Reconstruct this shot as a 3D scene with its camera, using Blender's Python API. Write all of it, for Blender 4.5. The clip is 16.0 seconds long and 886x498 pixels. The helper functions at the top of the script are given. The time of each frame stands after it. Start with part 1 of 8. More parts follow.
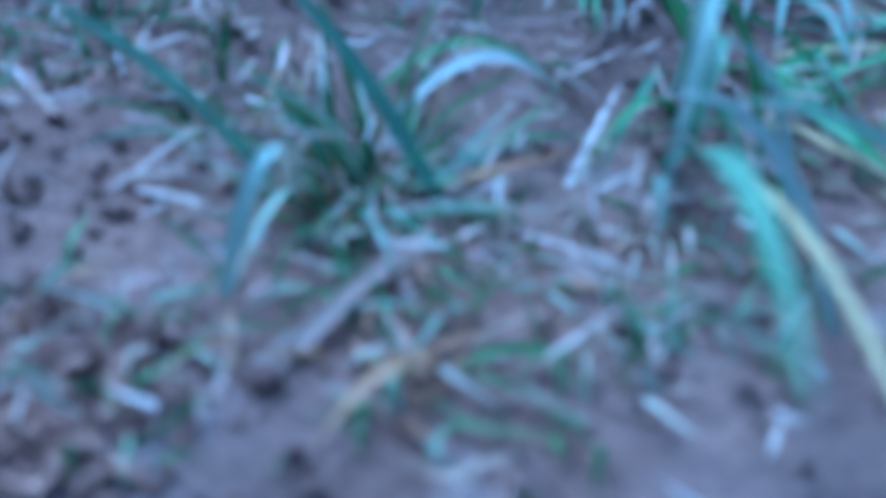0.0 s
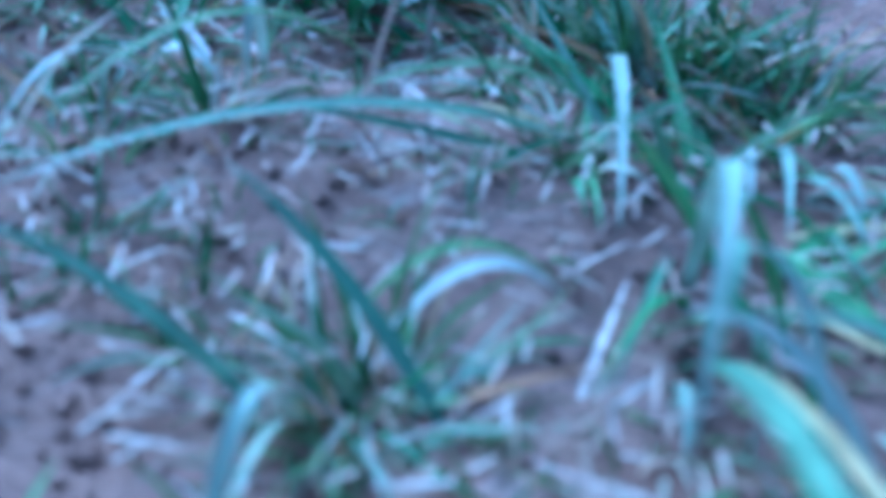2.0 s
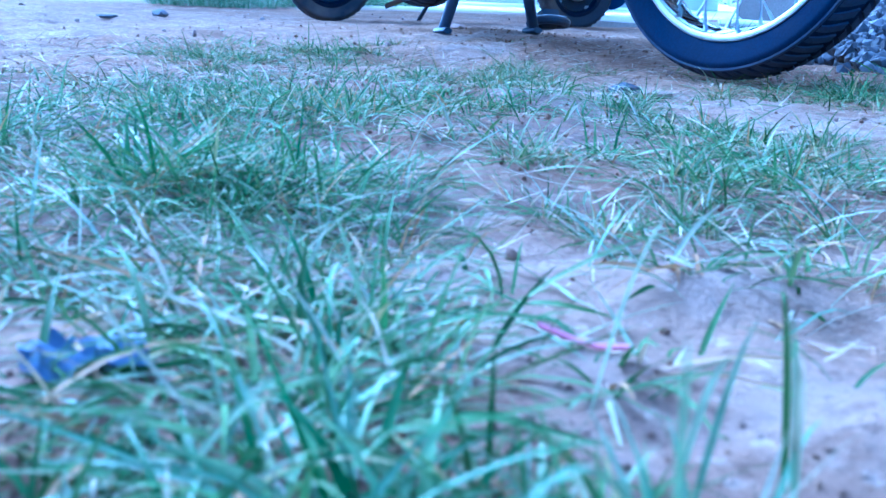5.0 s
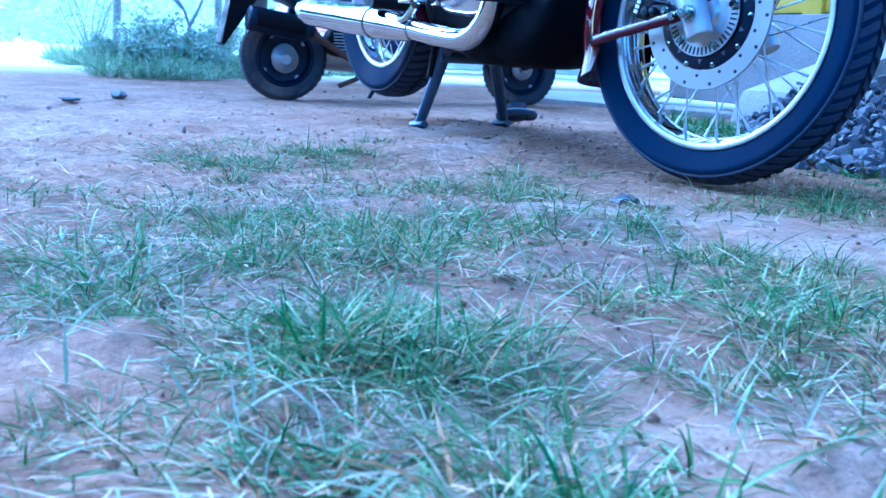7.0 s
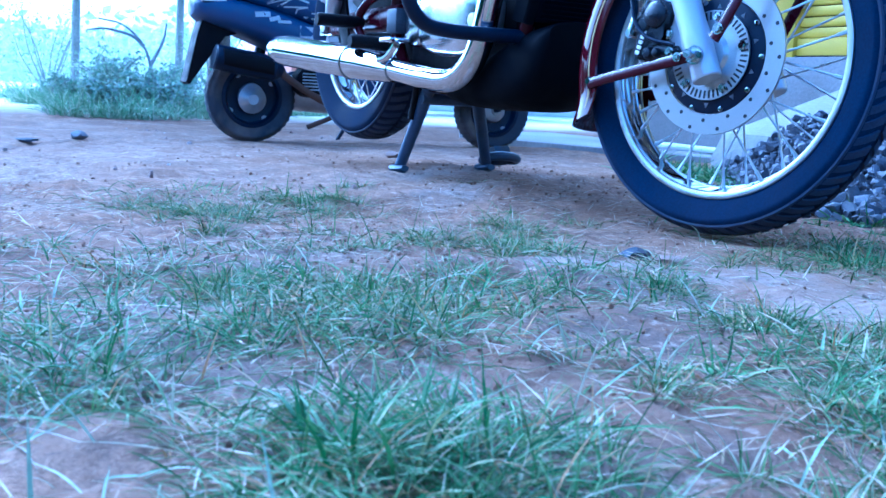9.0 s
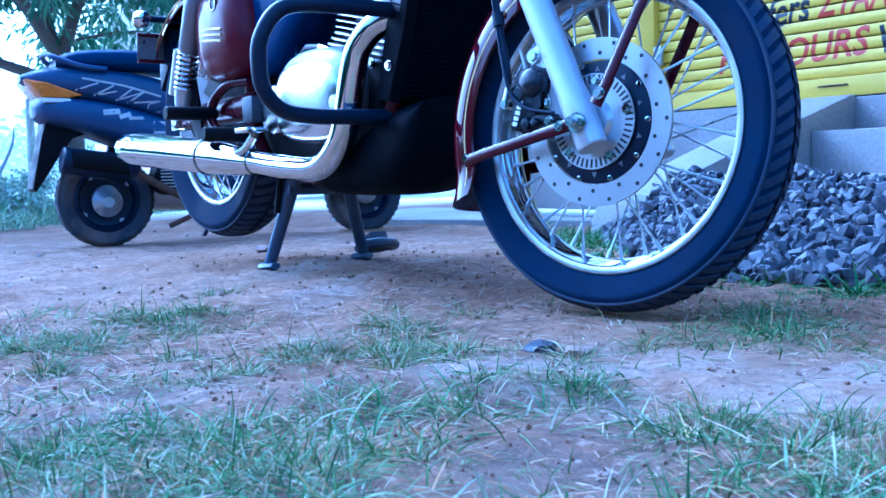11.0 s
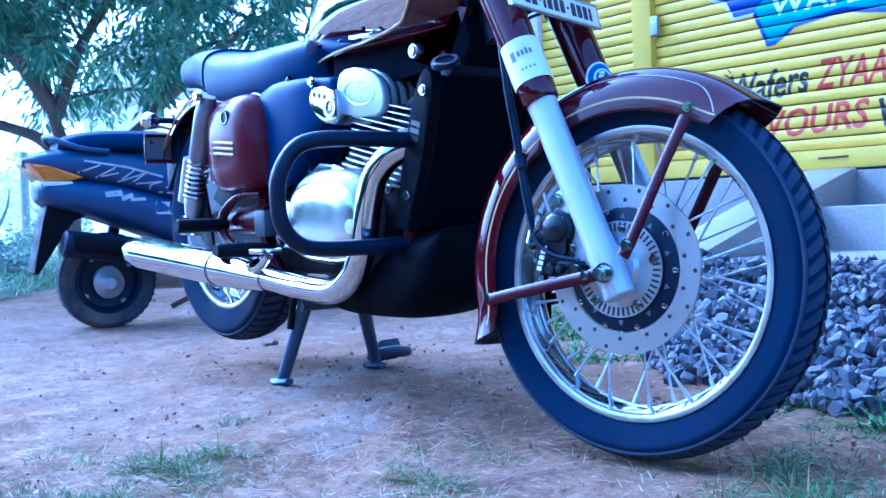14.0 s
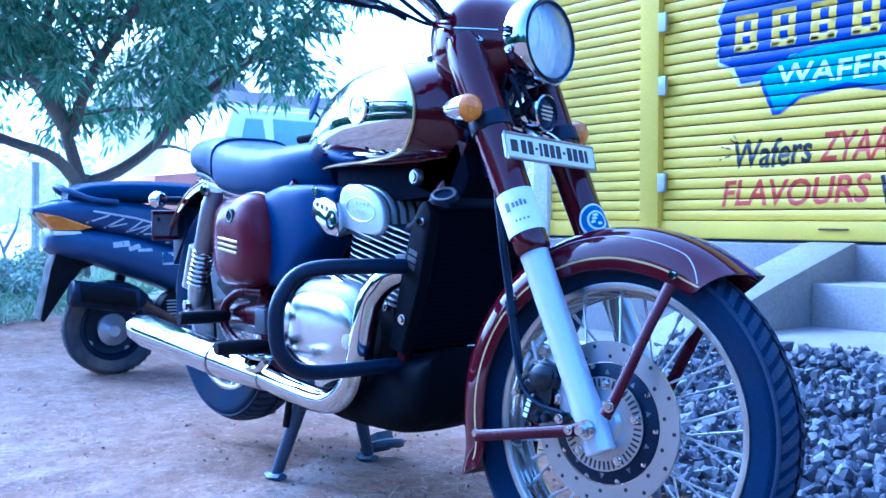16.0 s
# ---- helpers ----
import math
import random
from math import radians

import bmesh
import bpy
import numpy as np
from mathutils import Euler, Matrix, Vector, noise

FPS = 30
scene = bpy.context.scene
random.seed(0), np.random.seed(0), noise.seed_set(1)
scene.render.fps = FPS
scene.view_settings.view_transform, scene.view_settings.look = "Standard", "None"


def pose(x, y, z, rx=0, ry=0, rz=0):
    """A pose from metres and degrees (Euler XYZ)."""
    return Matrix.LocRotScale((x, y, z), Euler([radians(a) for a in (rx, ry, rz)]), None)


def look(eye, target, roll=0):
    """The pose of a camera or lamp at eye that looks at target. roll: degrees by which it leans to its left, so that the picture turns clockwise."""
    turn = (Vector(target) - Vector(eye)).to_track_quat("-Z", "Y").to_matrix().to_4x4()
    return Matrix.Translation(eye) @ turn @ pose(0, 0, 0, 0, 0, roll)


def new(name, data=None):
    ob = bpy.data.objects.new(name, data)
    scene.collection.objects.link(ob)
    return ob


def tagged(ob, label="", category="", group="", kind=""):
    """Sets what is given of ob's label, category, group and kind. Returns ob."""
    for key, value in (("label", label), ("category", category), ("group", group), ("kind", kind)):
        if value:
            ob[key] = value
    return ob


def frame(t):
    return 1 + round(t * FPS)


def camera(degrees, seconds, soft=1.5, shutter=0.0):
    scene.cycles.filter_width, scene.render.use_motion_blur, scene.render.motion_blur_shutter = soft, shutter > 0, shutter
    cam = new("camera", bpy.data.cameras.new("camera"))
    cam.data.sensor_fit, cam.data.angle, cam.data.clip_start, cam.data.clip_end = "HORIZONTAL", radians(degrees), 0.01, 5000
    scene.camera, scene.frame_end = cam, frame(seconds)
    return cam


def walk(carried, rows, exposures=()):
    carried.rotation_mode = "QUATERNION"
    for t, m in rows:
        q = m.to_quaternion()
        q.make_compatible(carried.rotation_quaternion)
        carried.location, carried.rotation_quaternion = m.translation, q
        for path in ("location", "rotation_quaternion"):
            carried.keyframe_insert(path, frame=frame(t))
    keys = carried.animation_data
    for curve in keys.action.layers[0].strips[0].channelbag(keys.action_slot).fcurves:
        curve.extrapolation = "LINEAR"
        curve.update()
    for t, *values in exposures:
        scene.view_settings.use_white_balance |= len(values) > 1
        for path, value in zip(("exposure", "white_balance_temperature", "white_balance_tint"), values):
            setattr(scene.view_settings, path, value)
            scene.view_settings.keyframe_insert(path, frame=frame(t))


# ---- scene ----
cam = camera(46.7, 16.0)
# phone lens with a small real aperture, focused on the motorcycle
cam.data.dof.use_dof, cam.data.dof.focus_distance, cam.data.dof.aperture_fstop = True, 1.8, 19.0
PATH = [
    (0, (1.457, -1.195, 0.093), (0.078, -0.541, -1.2), 6.7),
    (0.5, (1.455, -1.194, 0.095), (0.04, -0.542, -1.159), 5.9),
    (1, (1.452, -1.193, 0.095), (0.007, -0.519, -1.112), 5.2),
    (1.5, (1.449, -1.192, 0.093), (-0.038, -0.506, -1.055), 4.5),
    (2, (1.443, -1.19, 0.093), (-0.103, -0.48, -0.959), 3.7),
    (2.5, (1.439, -1.189, 0.103), (-0.131, -0.452, -0.892), 3.7),
    (3, (1.424, -1.187, 0.108), (-0.195, -0.42, -0.781), 3.8),
    (3.5, (1.416, -1.184, 0.112), (-0.247, -0.405, -0.68), 2.7),
    (4, (1.408, -1.181, 0.117), (-0.302, -0.39, -0.553), 1.6),
    (4.5, (1.401, -1.179, 0.124), (-0.343, -0.374, -0.435), 2.2),
    (5, (1.394, -1.177, 0.129), (-0.368, -0.366, -0.355), 2.4),
    (7.3, (1.391, -1.345, 0.213), (-0.324, -0.382, -0.144), 2.9),
    (7.5, (1.374, -1.329, 0.209), (-0.344, -0.366, -0.138), 3.0),
    (8, (1.33, -1.316, 0.211), (-0.381, -0.335, -0.12), 3.1),
    (8.2, (1.318, -1.326, 0.213), (-0.393, -0.346, -0.121), 3.2),
    (10.3, (1.143, -1.262, 0.203), (-0.477, -0.1, 0.05), 1.2),
    (10.5, (1.131, -1.244, 0.213), (-0.478, -0.066, 0.065), 0.5),
    (11, (1.107, -1.227, 0.227), (-0.467, -0.002, 0.087), -1.7),
    (11.5, (1.099, -1.228, 0.253), (-0.449, 0.035, 0.151), -3.2),
    (12, (1.093, -1.231, 0.282), (-0.44, 0.05, 0.191), -3.2),
    (12.5, (1.086, -1.243, 0.304), (-0.456, 0.029, 0.234), -3.6),
    (13, (1.075, -1.25, 0.331), (-0.49, -0.005, 0.277), -3.3),
    (13.5, (1.067, -1.255, 0.361), (-0.502, -0.018, 0.275), -2.1),
    (14, (1.057, -1.246, 0.402), (-0.508, -0.003, 0.328), -2.2),
    (14.5, (1.068, -1.235, 0.455), (-0.494, 0.012, 0.386), -1.8),
    (15, (1.081, -1.246, 0.524), (-0.491, -0.01, 0.479), -1.3),
    (15.5, (1.092, -1.252, 0.573), (-0.484, -0.022, 0.524), -1.4),
    (16, (1.11, -1.252, 0.626), (-0.464, -0.02, 0.563), 0.0),
]
EXPOSURES = [(0, 1.16, 3190, 6), (1.5, 1.29, 3210, 7), (2.5, 1.54, 3200, 6), (3, 1.68, 3190, 5), (4, 2.02, 3190, 5), (5, 2.2, 3195, 5), (7.5, 2.05, 3250, 5), (10.5, 1.98, 3270, 9), (13, 2.12, 3280, 11), (16, 2.24, 3350, 13)]
walk(cam, [(t, look(eye, target, roll)) for t, eye, target, roll in PATH], EXPOSURES)

# ---- daylight ----
SUN_FROM = Vector((-0.8, -0.14, 0.6)).normalized()
world = bpy.data.worlds.new("daylight")
scene.world = world
world.use_nodes = True
wn, wl = world.node_tree.nodes, world.node_tree.links
sky = wn.new("ShaderNodeTexSky")
sky.sky_type, sky.sun_disc = "NISHITA", False
sky.sun_elevation, sky.sun_rotation = math.asin(SUN_FROM.z), math.atan2(SUN_FROM.x, SUN_FROM.y)
sky.dust_density, sky.air_density = 8.0, 1.0
# hazy morning air: a little of the blue is washed out of the sky
haze = wn.new("ShaderNodeHueSaturation")
haze.inputs["Saturation"].default_value, haze.inputs["Value"].default_value = 0.66, 1.0
wl.new(sky.outputs[0], haze.inputs["Color"]), wl.new(haze.outputs[0], wn["Background"].inputs[0])
wn["Background"].inputs[1].default_value = 0.15
sun = new("sun", bpy.data.lights.new("sun", "SUN"))
sun.data.energy, sun.data.angle, sun.data.color = 0.35, radians(35), (1.0, 0.97, 0.94)
sun.matrix_world = look(SUN_FROM * 20, (0, 0, 0))

# ---- building tools ----


def link(nt, a, b):
    nt.links.new(a, b)


def mat(name, base, rough=0.5, metal=0.0, var=0.12, scale=14.0, bump=0.15, fine=160.0, coat=0.0, dirt=None, dirt_amount=0.0, spec=0.5, relief=0.004):
    """Principled surface with a broad and a fine noise in colour, roughness and relief; dirt lies in broad patches."""
    m = bpy.data.materials.new(name)
    m.use_nodes = True
    nt = m.node_tree
    b = nt.nodes["Principled BSDF"]
    co = nt.nodes.new("ShaderNodeTexCoord")
    n1, n2 = nt.nodes.new("ShaderNodeTexNoise"), nt.nodes.new("ShaderNodeTexNoise")
    n1.inputs["Scale"].default_value, n2.inputs["Scale"].default_value = scale, fine
    n1.inputs["Detail"].default_value, n2.inputs["Detail"].default_value = 5, 4
    for n in (n1, n2):
        link(nt, co.outputs["Object"], n.inputs["Vector"])
    add = nt.nodes.new("ShaderNodeMath")
    add.operation = "ADD"
    link(nt, n1.outputs["Fac"], add.inputs[0]), link(nt, n2.outputs["Fac"], add.inputs[1])
    rampv = nt.nodes.new("ShaderNodeMapRange")
    rampv.inputs["From Min"].default_value, rampv.inputs["From Max"].default_value = 0.7, 1.3
    rampv.inputs["To Min"].default_value, rampv.inputs["To Max"].default_value = 1 - var, 1 + var
    link(nt, add.outputs[0], rampv.inputs["Value"])
    mul = nt.nodes.new("ShaderNodeVectorMath")
    mul.operation = "SCALE"
    mul.inputs[0].default_value = base
    link(nt, rampv.outputs[0], mul.inputs["Scale"])
    colour = mul.outputs[0]
    if dirt:
        n3 = nt.nodes.new("ShaderNodeTexNoise")
        n3.inputs["Scale"].default_value, n3.inputs["Detail"].default_value = scale * 0.45, 8
        link(nt, co.outputs["Object"], n3.inputs["Vector"])
        r3 = nt.nodes.new("ShaderNodeMapRange")
        r3.inputs["From Min"].default_value, r3.inputs["From Max"].default_value = 0.48, 0.72
        r3.inputs["To Max"].default_value = dirt_amount
        link(nt, n3.outputs["Fac"], r3.inputs["Value"])
        mix = nt.nodes.new("ShaderNodeMix")
        mix.data_type = "RGBA"
        mix.inputs["B"].default_value = (*dirt, 1)
        for sock in mix.inputs:
            if sock.identifier == "A_Color":
                link(nt, colour, sock)
            if sock.identifier == "B_Color":
                sock.default_value = (*dirt, 1)
            if sock.identifier == "Factor_Float":
                link(nt, r3.outputs[0], sock)
        colour = [o for o in mix.outputs if o.identifier == "Result_Color"][0]
    link(nt, colour, b.inputs["Base Color"])
    rr = nt.nodes.new("ShaderNodeMapRange")
    rr.inputs["From Min"].default_value, rr.inputs["From Max"].default_value = 0.3, 0.7
    rr.inputs["To Min"].default_value, rr.inputs["To Max"].default_value = max(0.02, rough * 0.8), min(1, rough * 1.2)
    link(nt, n1.outputs["Fac"], rr.inputs["Value"]), link(nt, rr.outputs[0], b.inputs["Roughness"])
    b.inputs["Metallic"].default_value, b.inputs["Coat Weight"].default_value = metal, coat
    b.inputs["Coat Roughness"].default_value = 0.05
    b.inputs["Specular IOR Level"].default_value = spec
    if bump:
        bp = nt.nodes.new("ShaderNodeBump")
        bp.inputs["Strength"].default_value, bp.inputs["Distance"].default_value = bump, relief
        link(nt, n2.outputs["Fac"], bp.inputs["Height"]), link(nt, bp.outputs[0], b.inputs["Normal"])
    return m


def varied(m, stops, source="Random Per Island"):
    """Colours a material by piece: a ramp over the random number of each island or object."""
    nt = m.node_tree
    b = nt.nodes["Principled BSDF"]
    if source == "Random":
        g = nt.nodes.new("ShaderNodeObjectInfo")
    else:
        g = nt.nodes.new("ShaderNodeNewGeometry")
    ramp = nt.nodes.new("ShaderNodeValToRGB")
    els = ramp.color_ramp.elements
    els[0].position, els[0].color = stops[0][0], (*stops[0][1], 1)
    els[1].position, els[1].color = stops[-1][0], (*stops[-1][1], 1)
    for p, c in stops[1:-1]:
        e = els.new(p)
        e.color = (*c, 1)
    link(nt, g.outputs[source], ramp.inputs[0])
    old = b.inputs["Base Color"].links[0].from_socket
    mixer = nt.nodes.new("ShaderNodeVectorMath")
    mixer.operation = "MULTIPLY"
    link(nt, ramp.outputs[0], mixer.inputs[0]), link(nt, old, mixer.inputs[1])
    link(nt, mixer.outputs[0], b.inputs["Base Color"])
    return m


def thin_leaf(m, amount):
    """Lets part of the light through a thin blade or leaf."""
    nt = m.node_tree
    b = nt.nodes["Principled BSDF"]
    through_light, both = nt.nodes.new("ShaderNodeBsdfTranslucent"), nt.nodes.new("ShaderNodeMixShader")
    link(nt, b.inputs["Base Color"].links[0].from_socket, through_light.inputs["Color"])
    both.inputs[0].default_value = amount
    link(nt, b.outputs[0], both.inputs[1]), link(nt, through_light.outputs[0], both.inputs[2])
    link(nt, both.outputs[0], nt.nodes["Material Output"].inputs["Surface"])
    return m


def mesh_of(bm, name, material, smooth=True, sharp=35):
    bmesh.ops.recalc_face_normals(bm, faces=bm.faces)
    me = bpy.data.meshes.new(name)
    for f in bm.faces:
        f.smooth = smooth
    if smooth:
        lim = radians(sharp)
        for e in bm.edges:
            if len(e.link_faces) == 2 and e.calc_face_angle(0) > lim:
                e.smooth = False
    bm.to_mesh(me)
    bm.free()
    for one in material if isinstance(material, (list, tuple)) else [material]:
        me.materials.append(one)
    return me


def part(name, bm, material, parent, label="", smooth=True, sharp=35):
    """Links a bmesh as one mesh object under a thing or under a part."""
    ob = new(name, mesh_of(bm, name, material, smooth, sharp))
    ob.parent = parent
    return tagged(ob, label)


def thing(name, label, category, group="", at=None):
    ob = new(name)
    ob.empty_display_size = 0.05
    if at is not None:
        ob.matrix_world = at
    return tagged(ob, label, category, group)


def solid(name, bm, material, label, category, group="", kind="", smooth=True, sharp=35):
    return tagged(new(name, mesh_of(bm, name, material, smooth, sharp)), label, category, group, kind)


def grid_faces(bm, rings, closed_ring=True, closed_path=False, caps=True):
    vs = [[bm.verts.new(p) for p in ring] for ring in rings]
    n, m = len(vs), len(vs[0])
    for i in range(n if closed_path else n - 1):
        a, b = vs[i], vs[(i + 1) % n]
        for j in range(m if closed_ring else m - 1):
            k = (j + 1) % m
            bm.faces.new((a[j], a[k], b[k], b[j]))
    if caps and closed_ring and not closed_path:
        bm.faces.new(vs[0][::-1]), bm.faces.new(vs[-1])
    return bm


def smooth_path(pts, n=6, closed=False):
    """Catmull-Rom through the points."""
    P = [Vector(p) for p in pts]
    out, k = [], len(P)
    for i in range(k if closed else k - 1):
        p0, p1 = P[i - 1] if (closed or i) else P[0] * 2 - P[1], P[i]
        p2 = P[(i + 1) % k]
        p3 = P[(i + 2) % k] if (closed or i + 2 < k) else P[-1] * 2 - P[-2]
        for s in range(n):
            t = s / n
            out.append(0.5 * ((2 * p1) + (p2 - p0) * t + (2 * p0 - 5 * p1 + 4 * p2 - p3) * t * t + (3 * p1 - p0 - 3 * p2 + p3) * t ** 3))
    if not closed:
        out.append(P[-1])
    return out


def tube(bm, pts, r, seg=12, closed=False, caps=True, flat=1.0):
    """A round tube along points; r a number or one per point; flat squeezes it across."""
    P = [Vector(p) for p in pts]
    n = len(P)
    rs = [r] * n if isinstance(r, (int, float)) else list(r)
    tangents = []
    for i in range(n):
        a, b = (P[i - 1], P[(i + 1) % n]) if closed else (P[max(i - 1, 0)], P[min(i + 1, n - 1)])
        tangents.append((b - a).normalized())
    up = Vector((0, 0, 1)) if abs(tangents[0].z) < 0.9 else Vector((1, 0, 0))
    u = (up - tangents[0] * up.dot(tangents[0])).normalized()
    rings = []
    for i in range(n):
        u = (u - tangents[i] * u.dot(tangents[i])).normalized()
        v = tangents[i].cross(u)
        rings.append([P[i] + u * (rs[i] * math.cos(2 * math.pi * j / seg)) + v * (rs[i] * flat * math.sin(2 * math.pi * j / seg)) for j in range(seg)])
    return grid_faces(bm, rings, True, closed, caps)


def rod(a, b, r, r2=None, seg=12):
    bm = bmesh.new()
    return tube(bm, [a, b], [r, r if r2 is None else r2], seg)


def lathe(bm, profile, seg=48, axis="y", at=(0, 0, 0), closed_profile=False, arc=None):
    """Turns (radius, height) pairs about an axis through at."""
    rings = []
    for j in range(seg):
        a = 2 * math.pi * j / seg
        c, s = math.cos(a), math.sin(a)
        ring = []
        for r, h in profile:
            p = {"y": (r * c, h, r * s), "z": (r * c, r * s, h), "x": (h, r * c, r * s)}[axis]
            ring.append(Vector(p) + Vector(at))
        rings.append(ring)
    vs = [[bm.verts.new(p) for p in ring] for ring in rings]
    m = len(profile)
    for j in range(seg):
        a, b = vs[j], vs[(j + 1) % seg]
        for i in range(m if closed_profile else m - 1):
            k = (i + 1) % m
            bm.faces.new((a[i], a[k], b[k], b[i]))
    if not closed_profile:
        for i in (0, m - 1):
            if profile[i][0] > 1e-6:
                bm.faces.new([vs[j][i] for j in range(seg)])
    bmesh.ops.remove_doubles(bm, verts=bm.verts, dist=1e-6)
    return bm


def box(bm, lo, hi, bevel=0.0, m=None, segs=2):
    """A box between two corners with rounded edges, optionally posed by m."""
    t = bmesh.new()
    bmesh.ops.create_cube(t, size=1)
    lo, hi = Vector(lo), Vector(hi)
    for v in t.verts:
        v.co = Vector([(lo[i] + hi[i]) / 2 + v.co[i] * (hi[i] - lo[i]) for i in range(3)])
    if bevel:
        bmesh.ops.bevel(t, geom=t.edges[:], offset=bevel, segments=segs, affect="EDGES", profile=0.6)
    return merge(bm, t, m)


def merge(bm, t, m=None):
    if m is not None:
        bmesh.ops.transform(t, matrix=m, verts=t.verts)
    me = bpy.data.meshes.new("tmp")
    t.to_mesh(me)
    t.free()
    bm.from_mesh(me)
    bpy.data.meshes.remove(me)
    return bm


def slab(bm, outline, axis, a, b, bevel=0.0, m=None, segs=2):
    """A flat outline of 2D points pushed out along an axis from a to b."""
    t = bmesh.new()
    def at(p, h):
        return {"y": (p[0], h, p[1]), "x": (h, p[0], p[1]), "z": (p[0], p[1], h)}[axis]
    lo, hi = [t.verts.new(at(p, a)) for p in outline], [t.verts.new(at(p, b)) for p in outline]
    k = len(outline)
    t.faces.new(lo[::-1]), t.faces.new(hi)
    for i in range(k):
        t.faces.new((lo[i], lo[(i + 1) % k], hi[(i + 1) % k], hi[i]))
    if bevel:
        es = [e for e in t.edges if (e.verts[0] in lo) == (e.verts[1] in lo)]
        bmesh.ops.bevel(t, geom=es, offset=bevel, segments=segs, affect="EDGES", profile=0.6)
    return merge(bm, t, m)


def ball(bm, at, r, seg=12, scale=(1, 1, 1), m=None):
    t = bmesh.new()
    bmesh.ops.create_uvsphere(t, u_segments=seg, v_segments=max(6, seg // 2), radius=r)
    bmesh.ops.transform(t, matrix=Matrix.Translation(at) @ Matrix.Diagonal((*scale, 1)), verts=t.verts)
    return merge(bm, t, m)


def bolt(at, r=0.007, axis="y", out=-1, h=0.007):
    """Hexagon head with a round washer, standing out along an axis."""
    bm = bmesh.new()
    i = "xyz".index(axis)
    p0, p1, p2 = Vector(at), Vector(at), Vector(at)
    p1[i] += out * h * 0.35
    p2[i] += out * h
    tube(bm, [p0, p1], r * 1.35, 14)
    tube(bm, [p1, p2], [r, r * 0.92], 6)
    return bm


def superloft(sections, seg=28):
    """Closed skin over cross sections (x, y_mid, z_mid, half_width, half_height, power) along x."""
    rings = []
    for x, ym, zm, w, h, p in sections:
        ring = []
        for j in range(seg):
            a = 2 * math.pi * j / seg
            c, s = math.cos(a), math.sin(a)
            ring.append(Vector((x, ym + w * math.copysign(abs(c) ** (2 / p), c), zm + h * math.copysign(abs(s) ** (2 / p), s))))
        rings.append(ring)
    return grid_faces(bmesh.new(), rings)


def steps(table, n):
    """Smooth in-between rows of a table of numbers."""
    out = []
    arr = [list(r) for r in table]
    for i in range(len(arr) - 1):
        p0, p1, p2, p3 = arr[max(i - 1, 0)], arr[i], arr[i + 1], arr[min(i + 2, len(arr) - 1)]
        for s in range(n):
            t = s / n
            out.append([0.5 * (2 * b + (c - a) * t + (2 * a - 5 * b + 4 * c - d) * t * t + (3 * b - a - 3 * c + d) * t ** 3) for a, b, c, d in zip(p0, p1, p2, p3)])
    out.append(arr[-1])
    return out


def lettering(text, size, shear=0.0, offset=0.0):
    """The built-in font as a flat mesh in the xz plane, standing on z = 0."""
    cu = bpy.data.curves.new("txt", "FONT")
    cu.body, cu.size, cu.shear, cu.offset = text, size, shear, offset
    cu.resolution_u = 3
    ob = new("txt", cu)
    me = bpy.data.meshes.new_from_object(ob.evaluated_get(bpy.context.evaluated_depsgraph_get()))
    bpy.data.objects.remove(ob)
    bm = bmesh.new()
    bm.from_mesh(me)
    bpy.data.meshes.remove(me)
    for v in bm.verts:
        v.co = Vector((v.co.x, 0, v.co.y))
    return bm

# ---- materials ----
MAROON = mat("maroon_paint", (0.04, 0.002, 0.007), 0.05, 0.0, 0.1, 5, 0.01, 300, coat=0.12, spec=0.38, relief=0.0006)
# cast alloy; also colours in the dark reflection on the side cover's shoulder
DARK_CAST = mat("dull_cast_alloy", (0.2, 0.21, 0.23), 0.45, 0.8, 0.15, 25, 0.12, 300, dirt=(0.08, 0.07, 0.06), dirt_amount=0.3)
REFLECTOR = mat("reflector_bowl", (0.8, 0.82, 0.84), 0.16, 1.0, 0.1, 20, 0.1, 120)
GLASS_RIB = mat("glass_rib", (0.8, 0.88, 0.95), 0.08, 0.0, 0.02, 20, 0)
GLASS_RIB.node_tree.nodes["Principled BSDF"].inputs["Transmission Weight"].default_value = 0.9
CHROME = mat("chrome", (0.54, 0.54, 0.55), 0.035, 1.0, 0.04, 9, 0.006, 60, relief=0.0006)
CHROME_WORN = mat("worn_chrome", (0.52, 0.53, 0.55), 0.14, 1.0, 0.1, 20, 0.04, 200, dirt=(0.28, 0.2, 0.13), dirt_amount=0.35)
CHROME_RIM = mat("satin_chrome_rim", (0.5, 0.5, 0.5), 0.08, 1.0, 0.05, 9, 0.02, 60, relief=0.0006)
STAND_STEEL = mat("dusty_stand_steel", (0.028, 0.045, 0.085), 0.45, 0.0, 0.25, 30, 0.1, 220, dirt=(0.1, 0.08, 0.07), dirt_amount=0.3)
DEEP_BLACK = mat("radiator_black", (0.003, 0.004, 0.009), 0.9, 0.0, 0.2, 30, 0.1, 300, spec=0.02)
# black plastic; the blue in its colour stands for reflected sky
PANEL = mat("side_panel_plastic", (0.009, 0.026, 0.095), 0.45, 0.0, 0.2, 8, 0.05, 260, spec=0.16)
PLATE_BACK = mat("plate_back", (0.16, 0.16, 0.18), 0.5, 0.4, 0.2, 20, 0.05, 200)
MAROON_SATIN = mat("maroon_frame_paint", (0.034, 0.002, 0.008), 0.26, 0.0, 0.15, 12, 0.04, 240, spec=0.2)
ENGINE_GREY = mat("engine_grey", (0.05, 0.055, 0.065), 0.5, 0.2, 0.2, 20, 0.1, 260, spec=0.3)
